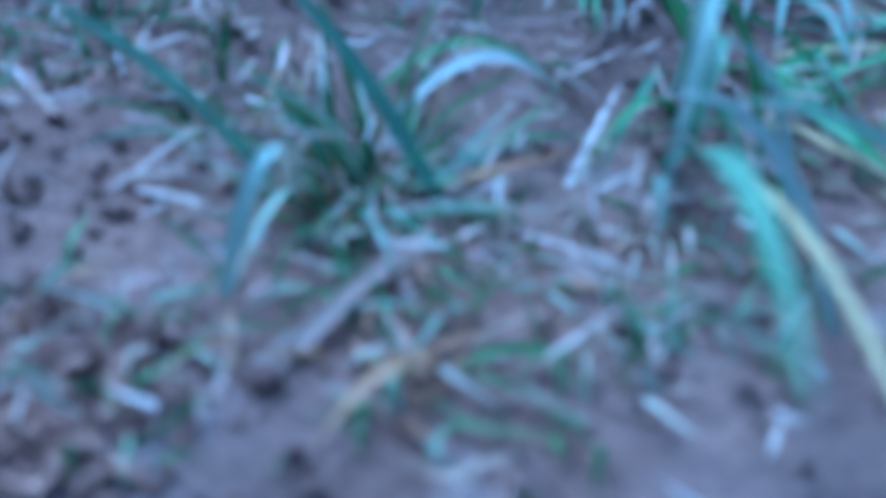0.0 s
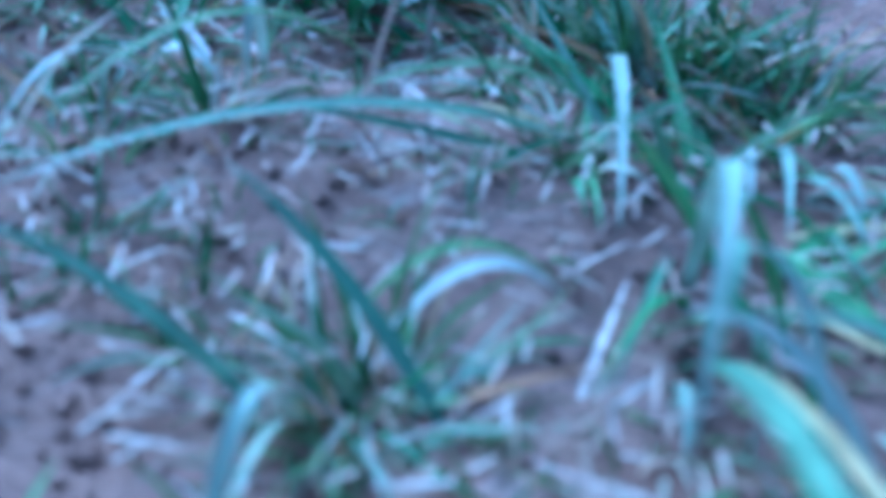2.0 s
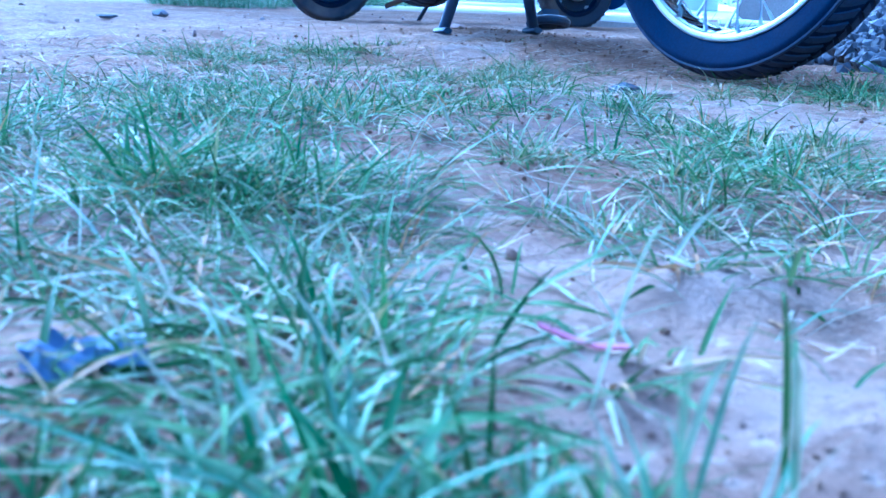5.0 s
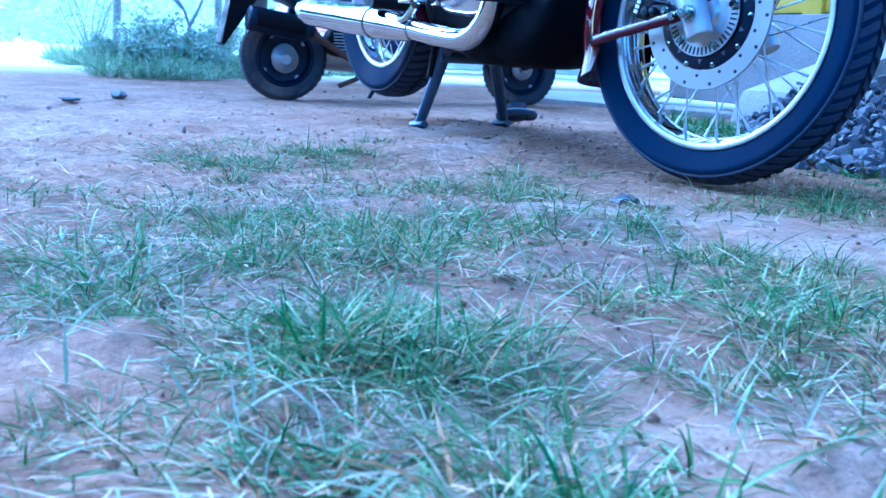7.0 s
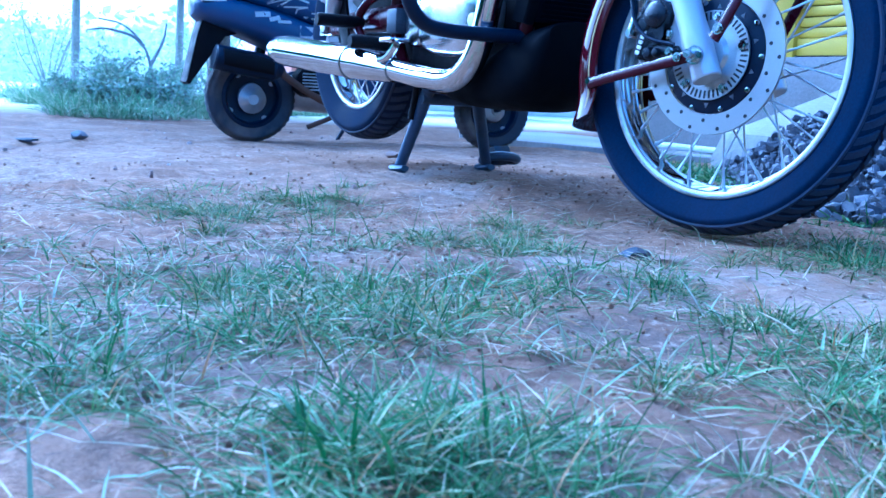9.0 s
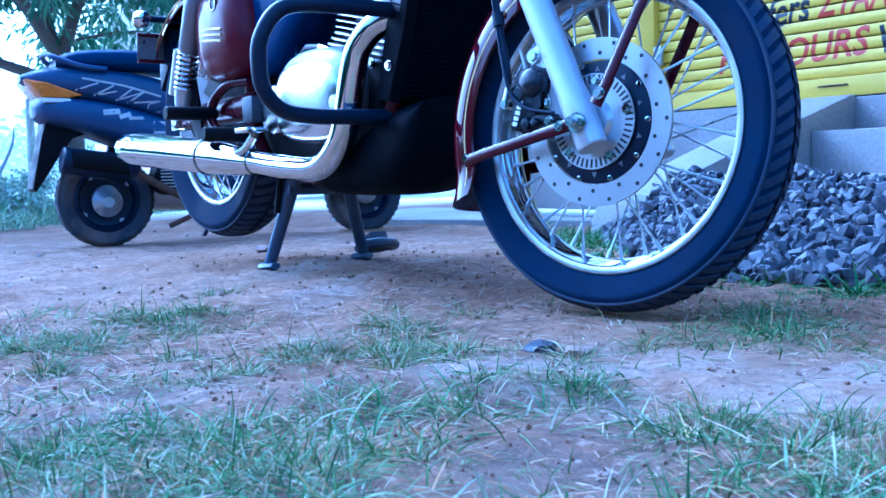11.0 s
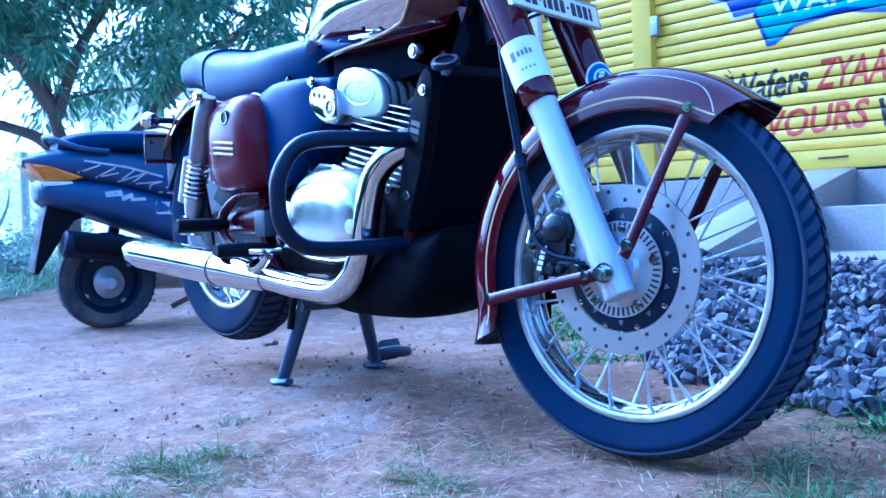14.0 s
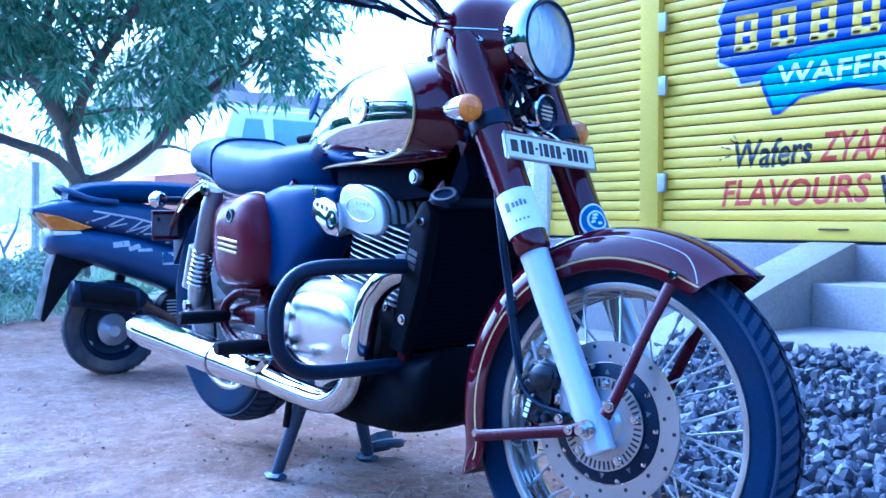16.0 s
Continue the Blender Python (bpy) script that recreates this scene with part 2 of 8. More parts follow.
SHROUD = mat("shroud_plastic", (0.002, 0.003, 0.006), 0.72, 0.0, 0.2, 18, 0.06, 260, spec=0.06)
DARK_STEEL = mat("dark_steel", (0.05, 0.055, 0.07), 0.5, 0.5, 0.25, 30, 0.1, 240)
SHOCK_GREY = mat("dull_shock_sleeve", (0.19, 0.185, 0.21), 0.42, 0.7, 0.12, 30, 0.05, 240)
MAROON_BOX = mat("maroon_box_paint", (0.065, 0.005, 0.014), 0.24, 0.0, 0.1, 5, 0.02, 300, spec=0.2, relief=0.0006)
RIM_EDGE = mat("satin_rim_flange", (0.5, 0.49, 0.47), 0.34, 1.0, 0.06, 30, 0.03, 300, relief=0.0004)
POLISHED = mat("polished_alloy", (0.54, 0.55, 0.57), 0.2, 1.0, 0.12, 22, 0.04, 300, relief=0.0006)
ALLOY = mat("cast_alloy", (0.44, 0.45, 0.47), 0.36, 1.0, 0.1, 25, 0.1, 400, relief=0.0006)
FORK_SILVER = mat("fork_silver_paint", (0.52, 0.54, 0.57), 0.34, 0.35, 0.05, 20, 0.03, 400, coat=0.3)
SILVER_PAINT = mat("silver_paint", (0.36, 0.39, 0.4), 0.38, 0.35, 0.05, 20, 0.03, 400, coat=0.4)
STEEL = mat("brushed_steel", (0.46, 0.45, 0.44), 0.36, 1.0, 0.05, 220, 0.08, 700, relief=0.0004)
BLACK_GLOSS = mat("black_gloss", (0.003, 0.004, 0.007), 0.25, 0.0, 0.15, 12, 0.03, 200, coat=0.0, spec=0.25)
# satin black, rubber and leatherette carry blue in place of sky reflections
BLACK_SATIN = mat("black_satin", (0.004, 0.009, 0.026), 0.4, 0.0, 0.2, 18, 0.08, 260, dirt=(0.03, 0.028, 0.03), dirt_amount=0.06, spec=0.25)
BLACK_MATT = mat("black_matt", (0.003, 0.003, 0.005), 0.6, 0.0, 0.2, 25, 0.12, 300, dirt=(0.03, 0.025, 0.02), dirt_amount=0.06, spec=0.12)
RUBBER = mat("tyre_rubber", (0.012, 0.02, 0.048), 0.72, 0.0, 0.25, 14, 0.15, 240, dirt=(0.05, 0.043, 0.045), dirt_amount=0.15, relief=0.001, spec=0.05)
TREAD = mat("worn_tread_rubber", (0.022, 0.032, 0.064), 0.75, 0.0, 0.25, 20, 0.2, 240, dirt=(0.09, 0.075, 0.07), dirt_amount=0.3, relief=0.001, spec=0.3)
GRIME_SHADE = mat("grimy_shaded_joint", (0.05, 0.042, 0.015), 0.8, 0.0, 0.3, 9, 0.1, 120)
OLD_RUBBER = mat("dusty_tyre_rubber", (0.03, 0.034, 0.045), 0.8, 0.0, 0.25, 14, 0.2, 200, dirt=(0.2, 0.15, 0.11), dirt_amount=0.65, relief=0.001)
LEATHER = mat("black_leatherette", (0.012, 0.03, 0.09), 0.42, 0.0, 0.15, 20, 0.25, 420, relief=0.001, spec=0.14)
GOLD = mat("gold_line", (0.44, 0.33, 0.13), 0.4, 0.3, 0.08, 30, 0)
WHITE_LINE = mat("silver_line", (0.42, 0.39, 0.44), 0.4, 0.2, 0.08, 30, 0)
PAPER = mat("white_plate", (0.8, 0.8, 0.78), 0.4, 0.0, 0.05, 20, 0.03, 200)
INK = mat("black_ink", (0.015, 0.015, 0.017), 0.5, 0.0, 0.1, 30, 0)
AMBER = mat("amber_lens", (0.8, 0.27, 0.005), 0.15, 0.0, 0.25, 60, 0.4, 220, coat=0.3, relief=0.002)
AMBER.node_tree.nodes["Principled BSDF"].inputs["Transmission Weight"].default_value = 0.35
SPOKE = mat("zinc_spoke", (0.66, 0.67, 0.69), 0.32, 0.75, 0.1, 20, 0.02, 300, relief=0.0004)
CALIPER = mat("caliper_black", (0.004, 0.006, 0.012), 0.28, 0.0, 0.3, 40, 0.2, 300, spec=0.35, relief=0.0008)
RED_LENS = mat("red_lens", (0.3, 0.01, 0.01), 0.15, 0.0, 0.1, 40, 0.2, 220, coat=0.8)
BLUE_STICKER = mat("blue_sticker", (0.03, 0.1, 0.24), 0.35, 0.0, 0.1, 30, 0)
# black plastic again tinted blue for the sky it would reflect
SCOOT_BLACK = mat("scooter_black_plastic", (0.026, 0.048, 0.125), 0.42, 0.0, 0.2, 9, 0.05, 300, dirt=(0.1, 0.09, 0.1), dirt_amount=0.2, coat=0.1, spec=0.45)
DULL_SILVER = mat("dull_silver_steel", (0.42, 0.42, 0.43), 0.45, 0.8, 0.15, 18, 0.1, 200, dirt=(0.2, 0.14, 0.1), dirt_amount=0.5)
RUST = mat("rusty_steel", (0.1, 0.055, 0.035), 0.75, 0.3, 0.35, 30, 0.3, 240)
YELLOW = mat("yellow_shutter_paint", (0.7, 0.52, 0.02), 0.42, 0.0, 0.1, 2.2, 0.06, 120, dirt=(0.34, 0.25, 0.06), dirt_amount=0.3)
PAINT_BLUE = mat("blue_sign_paint", (0.01, 0.025, 0.25), 0.45, 0.0, 0.14, 6, 0.05, 120)
PAINT_TEAL = mat("teal_sign_paint", (0.01, 0.27, 0.3), 0.45, 0.0, 0.14, 6, 0.05, 120)
PAINT_RED = mat("red_sign_paint", (0.42, 0.045, 0.012), 0.5, 0.0, 0.25, 8, 0.05, 120)
PAINT_BLACK = mat("black_sign_paint", (0.015, 0.015, 0.018), 0.5, 0.0, 0.2, 8, 0.05, 120)
PAINT_WHITE = mat("white_sign_paint", (0.7, 0.72, 0.74), 0.5, 0.0, 0.15, 8, 0.05, 120)
CONCRETE = mat("grey_concrete", (0.29, 0.27, 0.25), 0.85, 0.0, 0.22, 3.0, 0.4, 70, dirt=(0.16, 0.13, 0.11), dirt_amount=0.6, relief=0.006)
PLASTER = mat("pale_plaster", (0.7, 0.68, 0.65), 0.9, 0.0, 0.15, 2.0, 0.3, 60, dirt=(0.3, 0.26, 0.22), dirt_amount=0.4)
STONE_DARK = varied(mat("crushed_basalt", (0.95, 0.95, 1.0), 0.75, 0.0, 0.25, 30, 0.4, 160, relief=0.003), [(0, (0.04, 0.04, 0.05)), (0.5, (0.09, 0.09, 0.1)), (1, (0.2, 0.195, 0.2))])
STONE_PART = varied(mat("basalt_lump", (0.95, 0.95, 1.0), 0.75, 0.0, 0.25, 30, 0.4, 160, relief=0.003), [(0, (0.04, 0.04, 0.05)), (0.5, (0.09, 0.09, 0.1)), (1, (0.2, 0.195, 0.2))], "Random")
# verge stems and posts: wood colour paled to stand for haze
HAZY_BARK = mat("haze_paled_wood", (0.3, 0.3, 0.29), 0.9, 0.0, 0.25, 9, 0.4, 60)
BARK = mat("tree_bark", (0.1, 0.08, 0.065), 0.9, 0.0, 0.3, 9, 0.7, 60, relief=0.01)

# ---- ground ----
def swell(x, y, cx, cy, rx, ry, h):
    return h * math.exp(-((x - cx) / rx) ** 2 - ((y - cy) / ry) ** 2)


def lie(x, y):
    """Height of the ground: packed track, a low hump under the stand, a rut on the far side and small unevenness."""
    z = swell(x, y, -1.0, 0.1, 0.75, 0.7, 0.035) + swell(x, y, -4.6, 0.2, 1.2, 2.0, -0.03) + swell(x, y, 1.15, -1.1, 0.35, 0.35, 0.004)
    d = math.hypot(x - 0.3, y + 0.3)
    fade = 1.0 / (1.0 + (d / 6.0) ** 2)
    z += fade * (0.016 * noise.noise((x * 1.7, y * 1.7, 3.1)) + 0.011 * noise.noise((x * 6.1, y * 6.1, 8.3)) + 0.006 * noise.noise((x * 14, y * 14, 2.3)))
    if d < 3.2:
        z += 0.008 * noise.noise((x * 19, y * 19, 1.7)) + 0.0019 * noise.noise((x * 55, y * 55, 5.2))
        if x > 0.6 and -1.6 < y < -0.6:
            z += 0.0008 * noise.noise((x * 170, y * 170, 2.2))
    if -3.4 < x < -0.9 and -1.6 < y < 0.9:
        d, along = (x + 1.77) * 0.517 + (y + 1.02) * 0.856, -(x + 1.77) * 0.856 + (y + 1.02) * 0.517
        d += 0.09 * noise.noise((along * 2.2, 7.7, 0)) + 0.03 * noise.noise((along * 9, 3.7, 0))
        ends = math.exp(-((along - 0.75) / 0.75) ** 4) * (0.6 + 0.8 * noise.noise((along * 5, 1.7, 0)))
        z += ends * (0.02 * math.exp(-((d - 0.13) / 0.07) ** 2) - 0.04 * math.exp(-(d / 0.055) ** 2))
    keep = 1 - math.exp(-((x / 0.2) ** 2 + (y / 0.2) ** 2))
    return z * keep


def axis_steps(lo, hi, fine, far, grow=1.25):
    out, s = [], fine
    n = round((hi - lo) / fine)
    mid = [lo + (hi - lo) * i / n for i in range(n + 1)]
    a = lo
    left = []
    while a > -far:
        s *= grow
        a -= s
        left.append(a)
    s, b, right = fine, hi, []
    while b < far:
        s *= grow
        b += s
        right.append(b)
    return left[::-1] + mid + right


def ground_mesh():
    xs = axis_steps(-3.2, 1.0, 0.02, 900)
    xs = [x for x in xs if x <= 1.0] + [1.0 + 0.0055 * i for i in range(1, 85)]
    s, b = 0.0055, xs[-1]
    while b < 900:
        s *= 1.25
        b += s
        xs.append(b)
    ys = axis_steps(-1.32, -0.9, 0.0055, 900, 1.22)
    ys = [y for y in ys if y <= -0.9]
    y = -0.9
    while y < 0.9:
        y += 0.02
        ys.append(y)
    s = 0.02
    while ys[-1] < 900:
        s *= 1.25
        ys.append(ys[-1] + s)
    me = bpy.data.meshes.new("ground")
    verts = [(x, y, lie(x, y)) for y in ys for x in xs]
    w = len(xs)
    faces = [(j * w + i, j * w + i + 1, (j + 1) * w + i + 1, (j + 1) * w + i) for j in range(len(ys) - 1) for i in range(w - 1)]
    me.from_pydata(verts, [], faces)
    for p in me.polygons:
        p.use_smooth = True
    return me


def soil_material():
    m = mat("dry_red_soil", (0.24, 0.142, 0.082), 0.95, 0.0, 0.3, 3.4, 0.75, 60, dirt=(0.11, 0.058, 0.036), dirt_amount=0.8, spec=0.1, relief=0.014)
    nt = m.node_tree
    b = nt.nodes["Principled BSDF"]
    co = [n for n in nt.nodes if n.type == "TEX_COORD"][0]
    for n in nt.nodes:
        if n.type == "TEX_NOISE" and n.inputs["Scale"].default_value == 60:
            n.inputs["Detail"].default_value, n.inputs["Roughness"].default_value = 9, 0.68
    pebble = nt.nodes.new("ShaderNodeTexVoronoi")
    pebble.inputs["Scale"].default_value = 240
    link(nt, co.outputs["Object"], pebble.inputs["Vector"])
    grit = nt.nodes.new("ShaderNodeTexNoise")
    grit.inputs["Scale"].default_value, grit.inputs["Detail"].default_value = 420, 6
    link(nt, co.outputs["Object"], grit.inputs["Vector"])
    hgt = nt.nodes.new("ShaderNodeMath")
    hgt.operation = "MULTIPLY"
    link(nt, pebble.outputs["Distance"], hgt.inputs[0]), link(nt, grit.outputs["Fac"], hgt.inputs[1])
    b2 = nt.nodes.new("ShaderNodeBump")
    b2.inputs["Strength"].default_value, b2.inputs["Distance"].default_value, b2.invert = 0.6, 0.003, True
    link(nt, hgt.outputs[0], b2.inputs["Height"])
    first = [n for n in nt.nodes if n.type == "BUMP" and n != b2][0]
    link(nt, first.outputs[0], b2.inputs["Normal"]), link(nt, b2.outputs[0], b.inputs["Normal"])
    # dust and darker grit at the finest scale
    tint = nt.nodes.new("ShaderNodeMapRange")
    tint.inputs["From Min"].default_value, tint.inputs["From Max"].default_value = 0.36, 0.64
    tint.inputs["To Min"].default_value, tint.inputs["To Max"].default_value = 0.72, 1.2
    link(nt, grit.outputs["Fac"], tint.inputs["Value"])
    mul = nt.nodes.new("ShaderNodeVectorMath")
    mul.operation = "SCALE"
    dustn, dustr, dust = nt.nodes.new("ShaderNodeTexNoise"), nt.nodes.new("ShaderNodeMapRange"), nt.nodes.new("ShaderNodeMix")
    dustn.inputs["Scale"].default_value, dustn.inputs["Detail"].default_value, dustn.inputs["Roughness"].default_value = 2.6, 9, 0.62
    link(nt, co.outputs["Object"], dustn.inputs["Vector"]), link(nt, dustn.outputs["Fac"], dustr.inputs["Value"])
    dustr.inputs["From Min"].default_value, dustr.inputs["From Max"].default_value, dustr.inputs["To Max"].default_value = 0.46, 0.58, 0.66
    dust.data_type = "RGBA"
    for sock in dust.inputs:
        if sock.identifier == "A_Color":
            link(nt, b.inputs["Base Color"].links[0].from_socket, sock)
        if sock.identifier == "B_Color":
            sock.default_value = (0.35, 0.245, 0.165, 1)
        if sock.identifier == "Factor_Float":
            link(nt, dustr.outputs[0], sock)
    link(nt, [o for o in dust.outputs if o.identifier == "Result_Color"][0], mul.inputs[0])
    link(nt, tint.outputs[0], mul.inputs["Scale"])
    # damp crumbly mottling at two sizes
    for size, lo, hi in ((9, 0.8, 1.1), (24, 0.76, 1.1), (60, 0.84, 1.08), (170, 0.88, 1.07)):
        spots, mott, again = nt.nodes.new("ShaderNodeTexNoise"), nt.nodes.new("ShaderNodeMapRange"), nt.nodes.new("ShaderNodeVectorMath")
        spots.inputs["Scale"].default_value, spots.inputs["Detail"].default_value, spots.inputs["Roughness"].default_value = size, 6, 0.6
        mott.inputs["From Min"].default_value, mott.inputs["From Max"].default_value = 0.38, 0.58
        mott.inputs["To Min"].default_value, mott.inputs["To Max"].default_value = lo, hi
        again.operation = "SCALE"
        link(nt, co.outputs["Object"], spots.inputs["Vector"]), link(nt, spots.outputs["Fac"], mott.inputs["Value"])
        link(nt, mul.outputs[0], again.inputs[0]), link(nt, mott.outputs[0], again.inputs["Scale"])
        mul = again
    # a pale cement spill under the stand, paler and darker patches of soil, a darker band along the rut, with ragged
    # edges
    for (cx, cy), (rx, ry), turn, tint, amount in (((-0.9, 0.0), (0.3, 0.13), -0.75, (0.37, 0.34, 0.31), 0.5), ((-0.55, -0.2), (0.2, 0.08), -0.9, (0.37, 0.34, 0.31), 0.35), ((0.45, -0.85), (0.6, 0.42), 0.2, (0.125, 0.097, 0.08), 0.65), ((1.0, -1.0), (0.22, 0.18), 0.3, (0.36, 0.275, 0.21), 0.6), ((0.41, -0.31), (0.34, 0.17), 0.6, (0.33, 0.28, 0.235), 0.6), ((1.28, -1.12), (0.24, 0.24), 0.0, (0.27, 0.19, 0.14), 0.55), ((-2.3, 0.1), (1.7, 1.5), 0.0, (0.36, 0.27, 0.2), 0.45), ((-1.45, 0.15), (0.5, 0.4), 0.6, (0.25, 0.14, 0.075), 0.5), ((-0.45, 0.3), (0.45, 0.2), -0.5, (0.17, 0.1, 0.06), 0.5), ((-2.3, -0.7), (0.8, 0.07), 2.6, (0.12, 0.085, 0.07), 0.7)):
        place, wob, mixv, size, amt, lay = (nt.nodes.new("ShaderNode" + k) for k in ("Mapping", "TexNoise", "VectorMath", "VectorMath", "MapRange", "Mix"))
        place.vector_type = "TEXTURE"
        place.inputs["Location"].default_value, place.inputs["Rotation"].default_value, place.inputs["Scale"].default_value = (cx, cy, 0), (0, 0, turn), (rx, ry, 1000)
        wob.inputs["Scale"].default_value, wob.inputs["Detail"].default_value, wob.inputs["Roughness"].default_value = 5, 8, 0.7
        mixv.operation, size.operation = "MULTIPLY_ADD", "LENGTH"
        mixv.inputs[1].default_value = (1.6, 1.6, 0)
        link(nt, co.outputs["Object"], place.inputs["Vector"]), link(nt, co.outputs["Object"], wob.inputs["Vector"])
        off = nt.nodes.new("ShaderNodeVectorMath")
        off.operation = "SUBTRACT"
        off.inputs[1].default_value = (0.5, 0.5, 0.5)
        link(nt, wob.outputs["Color"], off.inputs[0]), link(nt, off.outputs[0], mixv.inputs[0]), link(nt, place.outputs[0], mixv.inputs[2]), link(nt, mixv.outputs[0], size.inputs[0])
        amt.inputs["From Min"].default_value, amt.inputs["From Max"].default_value = 1.25, 0.6
        amt.inputs["To Max"].default_value = amount
        link(nt, size.outputs["Value"], amt.inputs["Value"])
        lay.data_type = "RGBA"
        for sock in lay.inputs:
            if sock.identifier == "A_Color":
                link(nt, mul.outputs[0], sock)
            if sock.identifier == "B_Color":
                sock.default_value = (*tint, 1)
            if sock.identifier == "Factor_Float":
                link(nt, amt.outputs[0], sock)
        keepv = nt.nodes.new("ShaderNodeVectorMath")
        keepv.operation = "SCALE"
        keepv.inputs["Scale"].default_value = 1.0
        link(nt, [o for o in lay.outputs if o.identifier == "Result_Color"][0], keepv.inputs[0])
        mul = keepv
    # turned brown earth in patches, and small dark clods
    for size, lo, hi, amount, tone in ((3.1, 0.5, 0.6, 0.5, (0.23, 0.135, 0.075, 1)), (8.5, 0.5, 0.6, 0.5, (0.2, 0.115, 0.065, 1)), (31, 0.55, 0.63, 0.5, (0.15, 0.09, 0.055, 1)), (85, 0.58, 0.64, 0.5, (0.11, 0.07, 0.047, 1)), (48, 0.6, 0.66, 0.55, (0.42, 0.33, 0.25, 1))):
        spots, mott, lay, keepv = (nt.nodes.new("ShaderNode" + k) for k in ("TexNoise", "MapRange", "Mix", "VectorMath"))
        spots.inputs["Scale"].default_value, spots.inputs["Detail"].default_value, spots.inputs["Roughness"].default_value = size, 5, 0.6
        mott.inputs["From Min"].default_value, mott.inputs["From Max"].default_value, mott.inputs["To Max"].default_value = lo, hi, amount
        link(nt, co.outputs["Object"], spots.inputs["Vector"]), link(nt, spots.outputs["Fac"], mott.inputs["Value"])
        lay.data_type, keepv.operation = "RGBA", "SCALE"
        keepv.inputs["Scale"].default_value = 1.0
        for sock in lay.inputs:
            if sock.identifier == "A_Color":
                link(nt, mul.outputs[0], sock)
            if sock.identifier == "B_Color":
                sock.default_value = tone
            if sock.identifier == "Factor_Float":
                link(nt, mott.outputs[0], sock)
        link(nt, [o for o in lay.outputs if o.identifier == "Result_Color"][0], keepv.inputs[0])
        mul = keepv
    # beyond the track the land's colour goes near-white, painting in bright haze
    axes, haze_fade = nt.nodes.new("ShaderNodeSeparateXYZ"), nt.nodes.new("ShaderNodeMapRange")
    link(nt, co.outputs["Object"], axes.inputs[0]), link(nt, axes.outputs["X"], haze_fade.inputs["Value"])
    haze_fade.inputs["From Min"].default_value, haze_fade.inputs["From Max"].default_value = -5.4, -7.2
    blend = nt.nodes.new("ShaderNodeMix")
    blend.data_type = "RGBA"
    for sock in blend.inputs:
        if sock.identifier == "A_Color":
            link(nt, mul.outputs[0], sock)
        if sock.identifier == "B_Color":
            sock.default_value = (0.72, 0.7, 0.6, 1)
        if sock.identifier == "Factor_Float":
            link(nt, haze_fade.outputs[0], sock)
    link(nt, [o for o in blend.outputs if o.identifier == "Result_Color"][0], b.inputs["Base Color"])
    return m


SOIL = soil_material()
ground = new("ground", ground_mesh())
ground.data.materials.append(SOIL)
tagged(ground, "dry reddish soil, trodden hard, with crumbs and dust", "ground", kind="structure")

# ---- shop front ----
SHOP_Y, SLAT, RAIL_LO, RAIL_HI = 2.87, 0.0525, 0.52, 0.605


def slat_depth(z):
    """How far the shutter's skin stands back from its front plane at a height."""
    if z < RAIL_HI:
        return 0.0
    u = ((z - RAIL_HI) / SLAT) % 1.0
    groove = max(0.0, 1 - abs(u - 0.02) / 0.08, 1 - abs(u - 1.02) / 0.08)
    return 0.013 * (1 - math.sin(math.pi * min(1, max(0, u))) ** 0.7) * 0.5 + 0.013 * groove


def slat_mesh(x0, x1):
    bm = bmesh.new()
    rows = [RAIL_HI + SLAT * u for u in (0.02, 0.05, 0.08, 0.12, 0.2, 0.35, 0.5, 0.65, 0.8, 0.88, 0.94, 0.97, 1.005)]
    cols = [x0, x1]
    vs = [[bm.verts.new((x, SHOP_Y + slat_depth(z), z - RAIL_HI)) for x in cols] for z in rows]
    # groove faces are coloured dark for joint dirt and the gap's shade
    for k, (a, b) in enumerate(zip(vs, vs[1:])):
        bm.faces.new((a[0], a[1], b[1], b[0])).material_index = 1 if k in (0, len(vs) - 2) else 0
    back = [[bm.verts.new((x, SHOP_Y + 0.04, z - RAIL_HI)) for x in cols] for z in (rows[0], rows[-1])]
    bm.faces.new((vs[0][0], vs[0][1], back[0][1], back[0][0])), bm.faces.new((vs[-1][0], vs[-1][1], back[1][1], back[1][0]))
    return mesh_of(bm, "slat", [YELLOW, GRIME_SHADE], True, 60)


def shutter(name, x0, x1, top):
    ob = thing(name, "yellow painted steel roller shutter, closed, with ribbed slats", "shutter")
    tagged(ob, kind="structure")
    me = slat_mesh(x0, x1)
    for i in range(int((top - RAIL_HI) / SLAT)):
        s = new("slat", me)
        s.parent = ob
        s.location = (0, 0, RAIL_HI + i * SLAT)
    bm = box(bmesh.new(), (x0, SHOP_Y - 0.012, RAIL_LO), (x1, SHOP_Y + 0.03, RAIL_HI), 0.004)
    rail = part("bottom_rail", bm, YELLOW, ob)
    bm = box(bmesh.new(), (x0, SHOP_Y - 0.02, RAIL_LO - 0.012), (x1, SHOP_Y + 0.02, RAIL_LO), 0.002)
    part("rubber_seal", bm, BLACK_MATT, ob)
    return ob, rail


shutter_right, rail_right = shutter("shutter_1", -2.335, 1.3, 3.0)
shutter_left, rail_left = shutter("shutter_2", -3.15, -2.46, 3.0)
part("pull_handle", box(bmesh.new(), (-1.44, SHOP_Y - 0.019, 0.566), (-1.3, SHOP_Y - 0.011, 0.574), 0.002), RUST, shutter_right)
bm = box(bmesh.new(), (-2.46, SHOP_Y - 0.035, 0.5), (-2.338, SHOP_Y + 0.05, 3.0), 0.006)
post = solid("shutter_post", bm, YELLOW, "yellow painted steel post between the roller shutters", "post", kind="structure")
